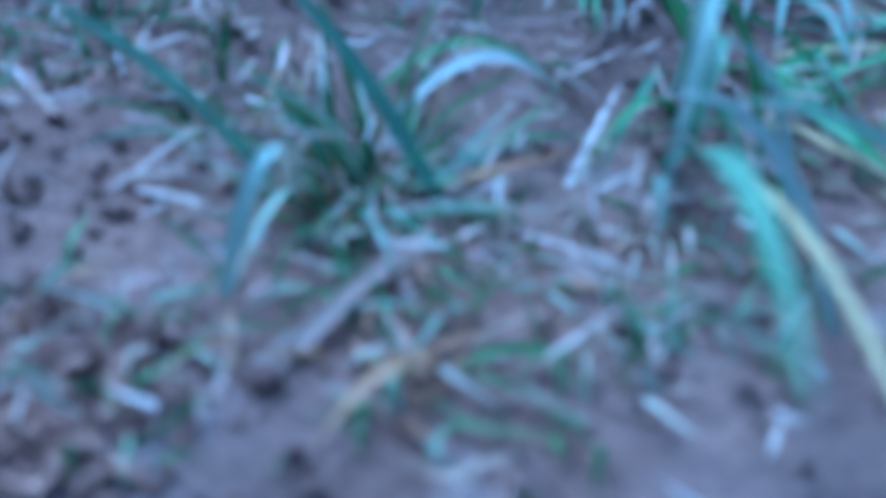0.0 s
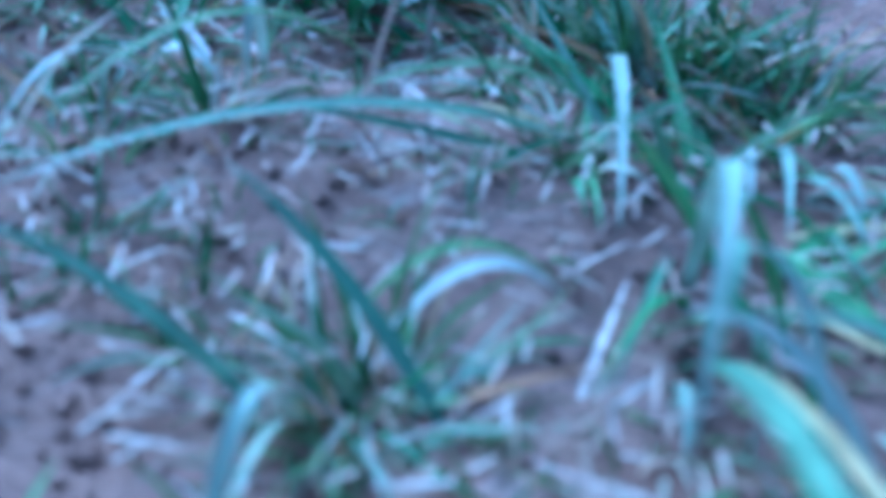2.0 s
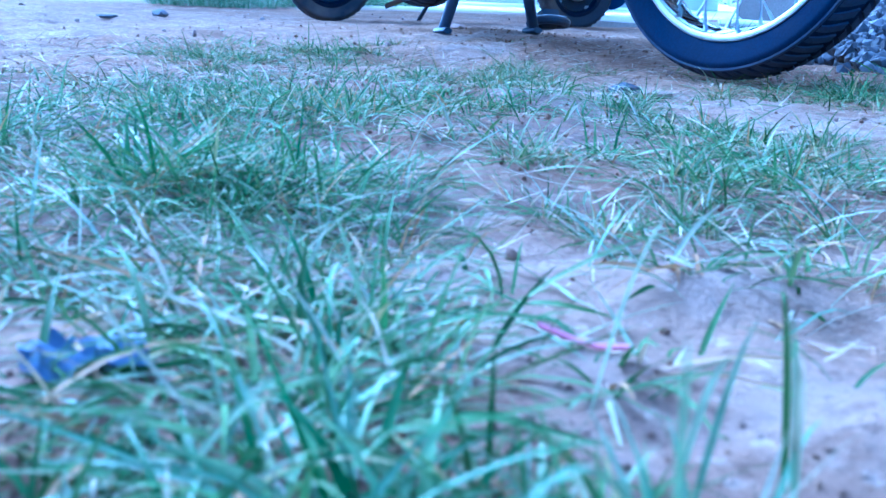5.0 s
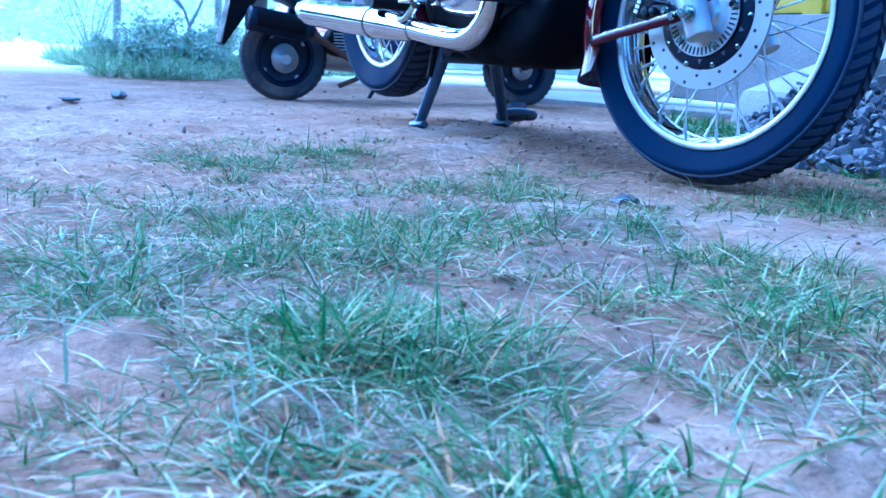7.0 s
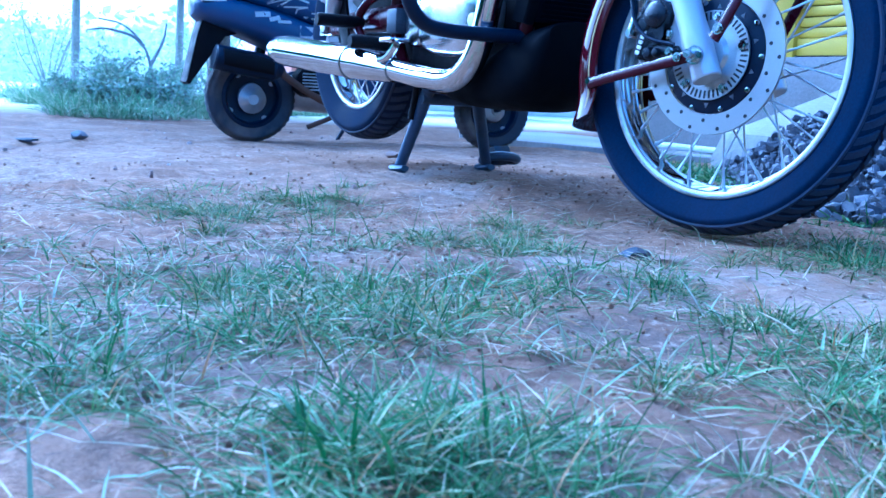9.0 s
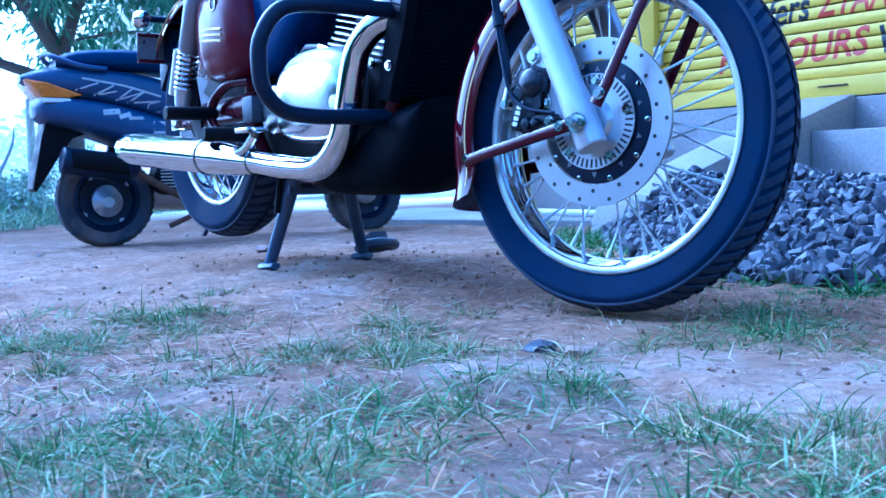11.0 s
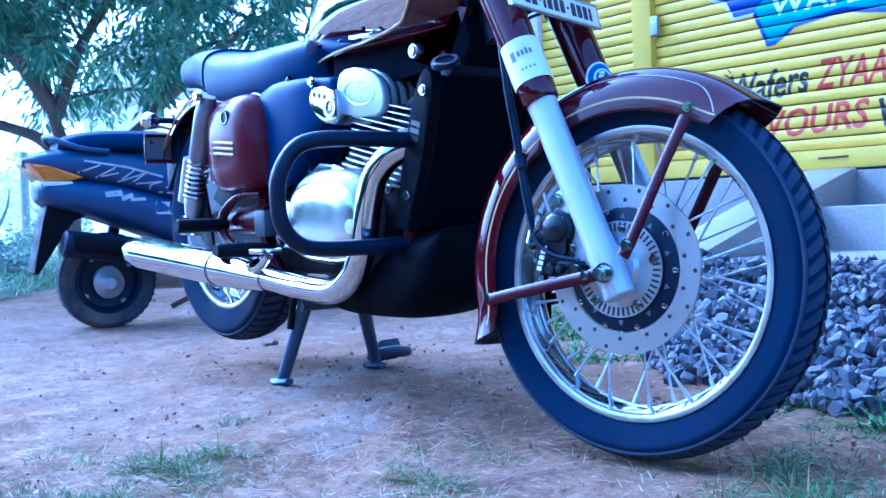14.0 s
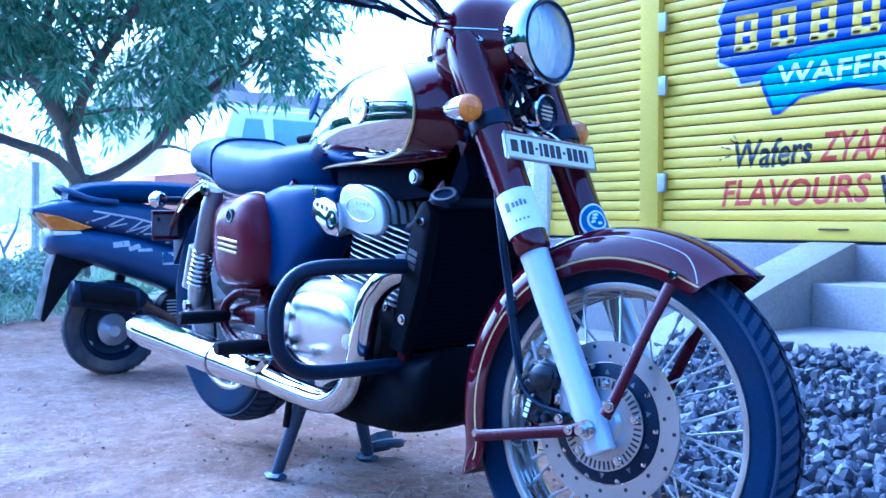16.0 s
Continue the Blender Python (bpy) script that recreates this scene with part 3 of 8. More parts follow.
for z0 in (0.75, 1.24, 1.56, 2.02, 2.5):
    part("hinge_plate", box(bmesh.new(), (-2.337, SHOP_Y - 0.04, z0), (-2.29, SHOP_Y - 0.016, z0 + 0.095), 0.003), DULL_SILVER, post)


def painted(bm, material, label, lift=0.0012):
    """A painted figure in the xz plane that follows the slats."""
    zs = [v.co.z for v in bm.verts]
    z = RAIL_HI + SLAT * math.floor((min(zs) - RAIL_HI) / SLAT)
    while z < max(zs):
        for f in (0.02, 0.05, 0.1, 0.2, 0.4, 0.6, 0.8, 0.94, 0.985):
            g = bm.verts[:] + bm.edges[:] + bm.faces[:]
            bmesh.ops.bisect_plane(bm, geom=g, plane_co=(0, 0, z + f * SLAT), plane_no=(0, 0, 1), dist=1e-5)
        z += SLAT
    gaps = [f for f in bm.faces if f.calc_center_median().z > RAIL_HI and not 0.05 < ((f.calc_center_median().z - RAIL_HI) / SLAT) % 1.0 < 0.985]
    bmesh.ops.delete(bm, geom=gaps, context="FACES")
    for v in bm.verts:
        v.co.y = SHOP_Y + slat_depth(v.co.z) - lift
    ob = part("painted_sign", bm, material, shutter_right, label, smooth=False)
    return ob


def flat_outline(pts):
    bm = bmesh.new()
    bm.faces.new([bm.verts.new((x, 0, z)) for x, z in pts])
    bmesh.ops.triangulate(bm, faces=bm.faces)
    return bm


def brushed(text, x, z, width, height, material, label, shear=0.15, rise=0.0, lift=0.0012):
    bm = lettering(text, 1.0, shear, 0.02)
    xs, zs = [v.co.x for v in bm.verts], [v.co.z for v in bm.verts]
    for v in bm.verts:
        u = (v.co.x - min(xs)) / (max(xs) - min(xs))
        v.co = Vector((x + u * width, 0, z + (v.co.z - min(zs)) / (max(zs) - min(zs)) * height + rise * u + 0.004 * math.sin(9 * u)))
    return painted(bm, material, label, lift)


brushed("Wafers", -1.90, 0.85, 0.415, 0.135, PAINT_BLACK, "hand-painted black word Wafers", 0.2, 0.012)
brushed("ZYAAD", -1.455, 0.866, 0.43, 0.13, PAINT_RED, "hand-painted red word", 0.3, 0.012)
brushed("FLAVOURS", -1.97, 0.672, 0.765, 0.125, PAINT_RED, "hand-painted red word FLAVOURS", 0.2, 0.012)
brushed("Wa", -1.165, 0.68, 0.2, 0.12, PAINT_BLACK, "hand-painted black letters Wa", 0.2)
for (xa, za), (xb, zb) in (((-1.925, 0.995), (-1.895, 0.975)), ((-1.95, 0.955), (-1.92, 0.95)), ((-1.975, 0.962), (-1.96, 0.957)), ((-1.955, 0.91), (-1.925, 0.915)), ((-1.91, 1.018), (-1.888, 0.998)), ((-1.985, 0.9), (-1.972, 0.902))):
    painted(flat_outline([(xa, za - 0.004), (xb, zb - 0.004), (xb, zb + 0.004), (xa, za + 0.004)]), PAINT_BLACK, "black paint dash")
LOGO = [(-2.0, 1.57), (-1.955, 1.655), (-1.86, 1.76), (-1.5, 1.84), (-1.0, 1.86), (-0.75, 1.8), (-0.72, 1.4), (-1.15, 1.385), (-1.6, 1.36), (-1.74, 1.26), (-1.865, 1.255), (-1.905, 1.33), (-1.99, 1.37), (-1.97, 1.42), (-2.0, 1.47), (-1.97, 1.52)]
painted(flat_outline([(x + math.copysign(0.015, x + 1.4), z + math.copysign(0.012, z - 1.55)) for x, z in LOGO]), PAINT_WHITE, "white brushed outline of the painted badge", 0.0009)
painted(flat_outline(LOGO), PAINT_BLUE, "dark blue painted badge", 0.0016)
BANNER = [(-1.75, 1.27), (-1.68, 1.115), (-1.64, 1.118), (-1.54, 1.18), (-1.32, 1.208), (-1.14, 1.175), (-0.85, 1.13), (-0.78, 1.3), (-1.15, 1.386), (-1.45, 1.38), (-1.6, 1.355), (-1.72, 1.3)]
painted(flat_outline([((x + 1.3) * 1.03 - 1.3, z - 0.022) for x, z in BANNER]), PAINT_BLUE, "blue painted banner edge", 0.0019)
painted(flat_outline(BANNER), PAINT_TEAL, "teal painted banner", 0.0023)
# the brand lettering is kept as plain bars
for i in range(4):
    x0 = -1.905 + 0.2 * i
    for w, a, b in ((0.042, 0, 0), (0.035, 0.085, 0.02), (0.125, 0, -1), (0.1, 0.02, -2), (0.11, 0.0, -3)):
        z0, z1 = (1.405, 1.575) if b >= 0 else ((1.405, 1.435), (1.475, 1.5), (1.545, 1.575))[-b - 1]
        painted(flat_outline([(x0 + a, z0), (x0 + a + w, z0), (x0 + a + w + 0.012, z1), (x0 + a + 0.012, z1)]), YELLOW, "yellow painted bar", 0.0023)
brushed("WAFERS", -1.665, 1.222, 0.63, 0.095, PAINT_WHITE, "hand-painted white word WAFERS on the banner", 0.1, 0.0, 0.003)

# plinth, stair and its sloped cheek
bm = box(bmesh.new(), (-3.3, 2.73, -0.1), (1.5, 3.4, 0.505), 0.008)
solid("plinth", bm, CONCRETE, "grey cement plinth below the roller shutters", "plinth", kind="structure")
bm = slab(bmesh.new(), [(2.735, -0.1), (2.735, 0.516), (2.7, 0.514), (2.2, 0.372), (1.45, 0.145), (1.4, 0.06), (1.4, -0.1)], "x", -1.42, -1.19, 0.014)
solid("stair_cheek", bm, CONCRETE, "grey cement cheek wall sloping beside the steps", "stair", kind="structure")
stair = tagged(thing("stairs", "worn grey cement steps up to the shop", "stairs"), kind="structure")
for y0, z1 in ((2.4, 0.362), (1.84, 0.193), (1.5, 0.04)):
    part("step", box(bmesh.new(), (-1.188, y0, -0.1), (1.5, 2.728, z1), 0.012), CONCRETE, stair)
bm = box(bmesh.new(), (-3.35, 2.873 + 0.045, 0.5), (1.5, 3.6, 3.6), 0.01)
solid("shop_wall", bm, PLASTER, "pale plastered wall of the small shop", "wall", kind="structure")
bm = box(bmesh.new(), (-3.27, 2.84, 0.5), (-3.152, 2.9, 3.0), 0.006)
solid("wall_pier", bm, PLASTER, "pale plastered pier at the end of the shutters", "wall", kind="structure")
bm = box(bmesh.new(), (-3.5, 2.3, 3.0), (1.7, 3.7, 3.15), 0.01)
solid("shop_roof", bm, CONCRETE, "flat cement roof slab of the shop", "roof", kind="structure")
bm = slab(bmesh.new(), [(-4.4, 2.9), (-4.1, 2.0), (-3.2, 1.62), (-2.0, 1.9), (-1.46, 2.05), (-1.46, 2.73), (-3.3, 2.73)], "z", -0.1, 0.028, 0.01)
solid("apron", bm, CONCRETE, "cracked cement apron along the plinth", "pavement", kind="structure")
bm = tube(bmesh.new(), smooth_path([(-3.9, 3.2, 0.045), (-3.3, 2.75, 0.05), (-2.9, 2.3, 0.045), (-2.5, 2.1, 0.05), (-1.9, 2.12, 0.045), (-1.5, 2.25, 0.05)], 8), 0.016, 10)
solid("water_hose", bm, PAPER, "white plastic water hose lying on the cement apron", "hose")

# ---- motorcycle ----
bike = thing("motorcycle", "maroon and chrome classic motorcycle parked on its centre stand", "motorcycle")
STEER = Matrix.Rotation(radians(11), 4, Vector((-math.sin(radians(24)), 0, math.cos(radians(24)))))
FRONT = Matrix.Translation((0, 0, 0.298)) @ STEER


def front(name, bm, material, parent=None, label="", smooth=True, sharp=35):
    """A part of the steered front end, given in metres from the front axle."""
    bmesh.ops.transform(bm, matrix=FRONT, verts=bm.verts)
    return part(name, bm, material, parent or bike, label, smooth, sharp)


def tyre_profile(R, flange, half, crown=0.8):
    """Round tyre section: crown, shoulders, sidewalls and beads."""
    n = 18
    mid = (R + flange) / 2
    prof = [(flange - 0.004, -half * 0.62)]
    for i in range(n + 1):
        a = -1.15 + 2.3 * i / n
        prof.append((mid - 0.002 + (R - mid + 0.002) * math.cos(a * 1.2) ** 0.8 if abs(a * 1.2) < 1.5 else mid, half * math.sin(a * 1.365)))
    prof.append((flange - 0.004, half * 0.62))
    return prof


def wheel(name, R, flange, half, rim_half, at, xf, spokes, hub_r, tread, proud=0.0045, share=0.74, hub_metal=None):
    """Spoked wheel: tyre with tread blocks, rim, hub, spokes and nipples."""
    hub_metal = hub_metal or ALLOY
    w = part(name, lathe(bmesh.new(), tyre_profile(R, flange, half), 96, "y", closed_profile=True), RUBBER, bike, "black tyre on a spoked wheel")
    def sub(nm, bm, material, label="", smooth=True):
        bmesh.ops.transform(bm, matrix=xf, verts=bm.verts)
        return part(nm, bm, material, w, label, smooth)
    w.data.transform(xf)
    # raised tread bars that curve over the crown
    bm = bmesh.new()
    prof = tyre_profile(R, flange, half)
    for k in range(tread):
        for side in (-1, 1):
            a0 = 2 * math.pi * (k + (0.5 if side > 0 else 0)) / tread
            rows = []
            for q in range(8):
                u = q / 7
                yy = side * half * (0.08 + 0.72 * u)
                i = min(range(3, len(prof) - 3), key=lambda j: abs(prof[j][1] - yy))
                j2 = i + 1 if prof[i][1] < yy else i - 1
                f = (yy - prof[i][1]) / (prof[j2][1] - prof[i][1] + 1e-9)
                rr = prof[i][0] + f * (prof[j2][0] - prof[i][0])
                aa = a0 - 0.07 * u ** 1.2
                wid = (share - 0.12 * u) * math.pi / tread
                lift = proud * (1 - 0.6 * u ** 4)
                rows.append([Vector(((rr + lift * s2) * math.cos(aa + e), yy * (1 + 0.012 * s2), (rr + lift * s2) * math.sin(aa + e))) for e, s2 in ((-wid, -1), (-wid * 0.8, 1), (wid * 0.8, 1), (wid, -1))])
            grid_faces(bm, rows, False, False, False)
    sub("tread", bm, TREAD)
    for side in (-1, 1):
        i = min(range(3, len(prof) - 3), key=lambda j: abs(prof[j][1] - side * half * 0.87))
        rr, yy = prof[i]
        sub("shoulder_rib", lathe(bmesh.new(), [(rr + 0.0035, yy), (rr + 0.001, yy + 0.003 * side), (rr - 0.005, yy + 0.0022 * side), (rr - 0.006, yy), (rr, yy - 0.004 * side)], 96, "y", closed_profile=True), TREAD)
    f, rh = flange, rim_half
    prof = [(f + 0.003, -rh), (f + 0.0015, -rh - 0.003), (f - 0.003, -rh - 0.0035), (f - 0.0065, -rh - 0.001), (f - 0.008, -rh + 0.004), (f - 0.0095, -rh * 0.6), (f - 0.017, -rh * 0.35), (f - 0.021, 0), (f - 0.017, rh * 0.35), (f - 0.0095, rh * 0.6), (f - 0.008, rh - 0.004), (f - 0.0065, rh + 0.001), (f - 0.003, rh + 0.0035), (f + 0.0015, rh + 0.003), (f + 0.003, rh), (f - 0.002, rh * 0.5), (f - 0.012, 0), (f - 0.002, -rh * 0.5)]
    sub("rim", lathe(bmesh.new(), prof, 96, "y", closed_profile=True), CHROME_RIM, "chromed steel rim")
    for side in (-1, 1):
        sub("rim_flange", lathe(bmesh.new(), [(f + 0.0045, side * rh), (f + 0.003, side * (rh + 0.0045)), (f - 0.003, side * (rh + 0.0052)), (f - 0.0075, side * (rh + 0.003)), (f - 0.0085, side * (rh - 0.002)), (f - 0.002, side * (rh - 0.001))], 96, "y", closed_profile=True), RIM_EDGE)
    hp = [(0.0, -0.062), (hub_r, -0.06), (hub_r, -0.05), (hub_r * 0.62, -0.042), (hub_r * 0.55, 0), (hub_r * 0.62, 0.042), (hub_r, 0.05), (hub_r, 0.06), (0.0, 0.062)]
    sub("hub", lathe(bmesh.new(), hp, 40, "y"), hub_metal, "cast alloy hub")
    for k in range(spokes):
        side = -1 if k % 2 else 1
        a = 2 * math.pi * (k + 0.5) / spokes
        lean = 0.55 * (1 if (k // 2) % 2 else -1)
        p1 = Vector((math.cos(a) * (f - 0.0195), side * 0.007, math.sin(a) * (f - 0.0195)))
        p0 = Vector((math.cos(a + lean) * hub_r * 0.94, side * 0.055, math.sin(a + lean) * hub_r * 0.94))
        one = bmesh.new()
        tube(one, [p0, p1], 0.0019, 6)
        bmesh.ops.transform(one, matrix=xf, verts=one.verts)
        part("spoke", one, SPOKE, w)
        d = (p0 - p1).normalized()
        sub("nipple", tube(bmesh.new(), [p1 - d * 0.002, p1 + d * 0.016], [0.0036, 0.003], 6), SPOKE)
    return w


front_wheel = wheel("front_wheel", 0.2835, 0.2235, 0.047, 0.031, None, FRONT @ Matrix.Translation((0, -0.012, -0.006)), 36, 0.045, 70, 0.0032, 0.74)
REAR = Matrix.Translation((-1.369, 0, 0.386))
rear_wheel = wheel("rear_wheel", 0.295, 0.212, 0.06, 0.038, None, REAR, 36, 0.06, 60, 0.0045, 0.72, DARK_STEEL)

# front brake: drilled disc, black carrier, slotted sensor ring
disc = bmesh.new()
lathe(disc, [(0.096, -0.073), (0.1285, -0.073), (0.1285, -0.068), (0.096, -0.068)], 96, "y", closed_profile=True)
brake_disc = front("brake_disc", disc, STEEL, front_wheel, "drilled steel brake disc")
for k in range(14):
    a = 2 * math.pi * k / 14
    for rr, off in ((0.1205, 0), (0.105, 0.2)):
        front("drilled_hole", tube(bmesh.new(), [(rr * math.cos(a + off), -0.0736, rr * math.sin(a + off)), (rr * math.cos(a + off), -0.0675, rr * math.sin(a + off))], 0.0033, 10), INK, brake_disc)
car = bmesh.new()
lathe(car, [(0.0, -0.0745), (0.088, -0.0745), (0.094, -0.071), (0.094, -0.066), (0.0, -0.066)], 64, "y")
carrier = front("disc_carrier", car, BLACK_SATIN, front_wheel, "black disc carrier")
for k in range(10):
    a = 2 * math.pi * k / 10
    front("rivet", lathe(bmesh.new(), [(0.0, -0.003), (0.004, -0.0025), (0.005, 0.0), (0.0, 0.001)], 12, "y", at=(0.0895 * math.cos(a), -0.0735, 0.0895 * math.sin(a))), CHROME_WORN, carrier)
    w = [(0.077 * math.cos(a + 0.26), 0.077 * math.sin(a + 0.26)), (0.077 * math.cos(a + 0.37), 0.077 * math.sin(a + 0.37)), (0.085 * math.cos(a + 0.315), 0.085 * math.sin(a + 0.315))]
    front("carrier_window", slab(bmesh.new(), w, "y", -0.0753, -0.0735), PLATE_BACK, carrier, smooth=False)
ring = bmesh.new()
lathe(ring, [(0.05, -0.083), (0.073, -0.083), (0.073, -0.08), (0.05, -0.08)], 72, "y", closed_profile=True)
sensor = front("sensor_ring", ring, STEEL, front_wheel, "slotted steel sensor ring")
for k in range(48):
    m = Matrix.Rotation(-2 * math.pi * k / 48, 4, "Y")
    front("slot", box(bmesh.new(), (0.0575, -0.0837, -0.0017), (0.0705, -0.0795, 0.0017), 0, m), INK, sensor, smooth=False)
cap = bmesh.new()
lathe(cap, [(0.0, -0.09), (0.03, -0.09), (0.036, -0.084), (0.05, -0.083), (0.05, -0.078), (0.0, -0.078)], 40, "y")
front("hub_cap", cap, ALLOY, front_wheel)
for k in range(5):
    a = 2 * math.pi * (k + 0.2) / 5
    front("disc_bolt", bolt((0.061 * math.cos(a), -0.083, 0.061 * math.sin(a)), 0.0055), CHROME_WORN, front_wheel)

# fork: silver sliders below, maroon covers above
AX = Vector((0.003, 0, -0.02))
DIRF = Vector((-0.145, 0, 0.293)).normalized()


def on_fork(s, y, forward=0.0):
    return AX + DIRF * s + Vector((0, y, 0)) + Vector((DIRF.z, 0, -DIRF.x)) * forward


for side in (-1, 1):
    y = 0.1 * side
    bm = bmesh.new()
    tube(bm, [on_fork(s, y) for s in (-0.024, -0.0215, 0.05, 0.07, 0.3, 0.315)], [0.0225, 0.0245, 0.0255, 0.024, 0.0245, 0.0255], 28, flat=0.9)
    slider = front("fork_slider", bm, FORK_SILVER, None, "silver painted fork slider")
    bm = bmesh.new()
    tube(bm, [on_fork(s, y) for s in (0.312, 0.318, 0.34, 0.56, 0.64, 0.7, 0.725, 0.735)], [0.026, 0.03, 0.0305, 0.0335, 0.036, 0.036, 0.03, 0.015], 28)
    front("fork_cover", bm, MAROON, None, "maroon fork cover")
front("axle", rod((0, -0.115, 0), (0, 0.115, 0), 0.009), STEEL)
bm = bolt((0.0, -0.122, -0.006), 0.0115, "y", -1, 0.015)
tube(bm, [(0, -0.137, -0.006), (0, -0.147, -0.006)], 0.007, 12)
front("axle_nut", bm, CHROME_WORN)
# triple clamps
bm = slab(bmesh.new(), [(-0.1, -0.035), (0.1, -0.035), (0.135, 0), (0.1, 0.035), (0.06, 0.035), (0.03, 0.075), (-0.03, 0.075), (-0.06, 0.035), (-0.1, 0.035), (-0.135, 0)], "z", -0.01, 0.01, 0.004, Matrix.Translation(on_fork(0.6, 0, -0.035)) @ Matrix.Rotation(radians(-26), 4, "Y") @ Matrix.Rotation(radians(90), 4, "Z"))
front("fork_clamp", bm, BLACK_SATIN, None, "black lower fork clamp")

# fork stickers: white label with grey bars, round blue badge
def wrap(s0, s1, y, a0, a1, r, nrow=6):
    """A patch wound round the fork cover between two angles, zero being straight ahead."""
    rows = []
    for i in range(nrow + 1):
        s = s0 + (s1 - s0) * i / nrow
        row = []
        for k in range(13):
            a = radians(a0 + (a1 - a0) * k / 12)
            row.append(on_fork(s, y + math.sin(a) * r, math.cos(a) * r))
        rows.append(row)
    return grid_faces(bmesh.new(), rows, False, False, False)


front("fork_label", wrap(0.345, 0.42, -0.1, -150, 30, 0.0322), PAPER, None, "white paper label with small print")
LABEL_GREY = mat("label_print", (0.16, 0.19, 0.2), 0.5, 0.0, 0.1, 30, 0)
for s, a0, a1, tall in ((0.384, -96, -82, 0.016), (0.388, -74, -66, 0.009), (0.388, -62, -54, 0.009), (0.388, -50, -42, 0.011), (0.388, -38, -30, 0.009), (0.363, -78, -72, 0.004), (0.363, -66, -60, 0.004), (0.363, -54, -48, 0.004), (0.363, -42, -36, 0.004)):
    front("label_bar", wrap(s, s + tall, -0.1, a0, a1, 0.0327, 1), LABEL_GREY)


def round_patch(s_mid, y, a_mid, r, R, shade):
    bm = bmesh.new()
    c = None
    pts = []
    for k in range(32):
        t = 2 * math.pi * k / 32
        s, arc = s_mid + R * math.sin(t), R * math.cos(t) / r
        pts.append(bm.verts.new(on_fork(s, y + math.sin(radians(a_mid) + arc) * r, math.cos(radians(a_mid) + arc) * r)))
    c = bm.verts.new(on_fork(s_mid, y + math.sin(radians(a_mid)) * r * 1.01, math.cos(radians(a_mid)) * r * 1.01))
    mids = []
    for k in range(32):
        t = 2 * math.pi * k / 32
        s, arc = s_mid + R * 0.5 * math.sin(t), R * 0.5 * math.cos(t) / r
        mids.append(bm.verts.new(on_fork(s, y + math.sin(radians(a_mid) + arc) * r, math.cos(radians(a_mid) + arc) * r)))
    for k in range(32):
        j = (k + 1) % 32
        bm.faces.new((pts[k], pts[j], mids[j], mids[k])), bm.faces.new((mids[k], mids[j], c))
    return front("round_sticker", bm, shade, None, "round blue and white sticker")


round_patch(0.375, 0.1, -30, 0.0322, 0.033, PAPER)
round_patch(0.375, 0.1, -30, 0.0326, 0.029, BLUE_STICKER)
round_patch(0.375, 0.1, -30, 0.033, 0.019, PAPER)
round_patch(0.375, 0.1, -30, 0.0334, 0.015, BLUE_STICKER)

for s0, a0, a1 in ((0.371, -52, -38), (0.377, -46, -30), (0.383, -40, -22), (0.366, -32, -18)):
    front("sticker_mark", wrap(s0, s0 + 0.005, 0.1, a0, a1, 0.0337, 1), PAPER)

# front mudguard: deep valanced blade with flared ends
def guard_skin(thick):
    rows = []
    n, m = 60, 16
    for i in range(n + 1):
        u = i / n
        base_th = u
        flare = max(0, 1 - u / 0.05) ** 2 * 0.004 + max(0, 1 - (1 - u) / 0.08) ** 2 * 0.022
        lipdrop = 0.068 - 0.004 * max(0, 1 - u / 0.16) + 0.002 * math.sin(u * 6)
        crown = 0.313 + flare
        wide = 0.078 + 0.3 * flare
        row = []
        for k in range(m + 1):
            v = -1 + 2 * k / m
            a = abs(v)
            start = 50 + 6 * a ** 1.5
            th = radians(start + (204 - start) * u)
            yy = wide * math.sin(min(1, a * 1.12) * math.pi / 2) * (1 if v > 0 else -1)
            rr = crown - lipdrop * (1 - math.cos(a ** 1.35 * math.pi / 2)) - thick
            yy *= (1 - thick * 10)
            row.append(Vector((rr * math.cos(th), yy, rr * math.sin(th))))
        rows.append(row)
    return rows


outer, inner = guard_skin(0), guard_skin(0.003)
bm = bmesh.new()
grid_faces(bm, [o + i[::-1] for o, i in zip(outer, inner)], True, False, True)
mudguard = front("front_mudguard", bm, MAROON, None, "deep maroon mudguard with gold pinstripes")


def on_guard(u, v, lift=0.0012):
    i = u * (len(outer) - 1)
    k = (v + 1) / 2 * (len(outer[0]) - 1)
    i0, k0 = min(int(i), len(outer) - 2), min(int(k), len(outer[0]) - 2)
    fi, fk = i - i0, k - k0
    p = (outer[i0][k0] * (1 - fi) + outer[i0 + 1][k0] * fi) * (1 - fk) + (outer[i0][k0 + 1] * (1 - fi) + outer[i0 + 1][k0 + 1] * fi) * fk
    return p + (p - Vector((0, p.y * 0.2, 0))).normalized() * lift


def guard_stripe(path, half, shade):
    rows = []
    for u, v in path:
        rows.append([on_guard(u, v - half), on_guard(u, v + half)])
    bmesh_rows = grid_faces(bmesh.new(), rows, False, False, False)
    bmesh.ops.transform(bmesh_rows, matrix=FRONT, verts=bmesh_rows.verts)
    part("pinstripe", bmesh_rows, shade, mudguard)


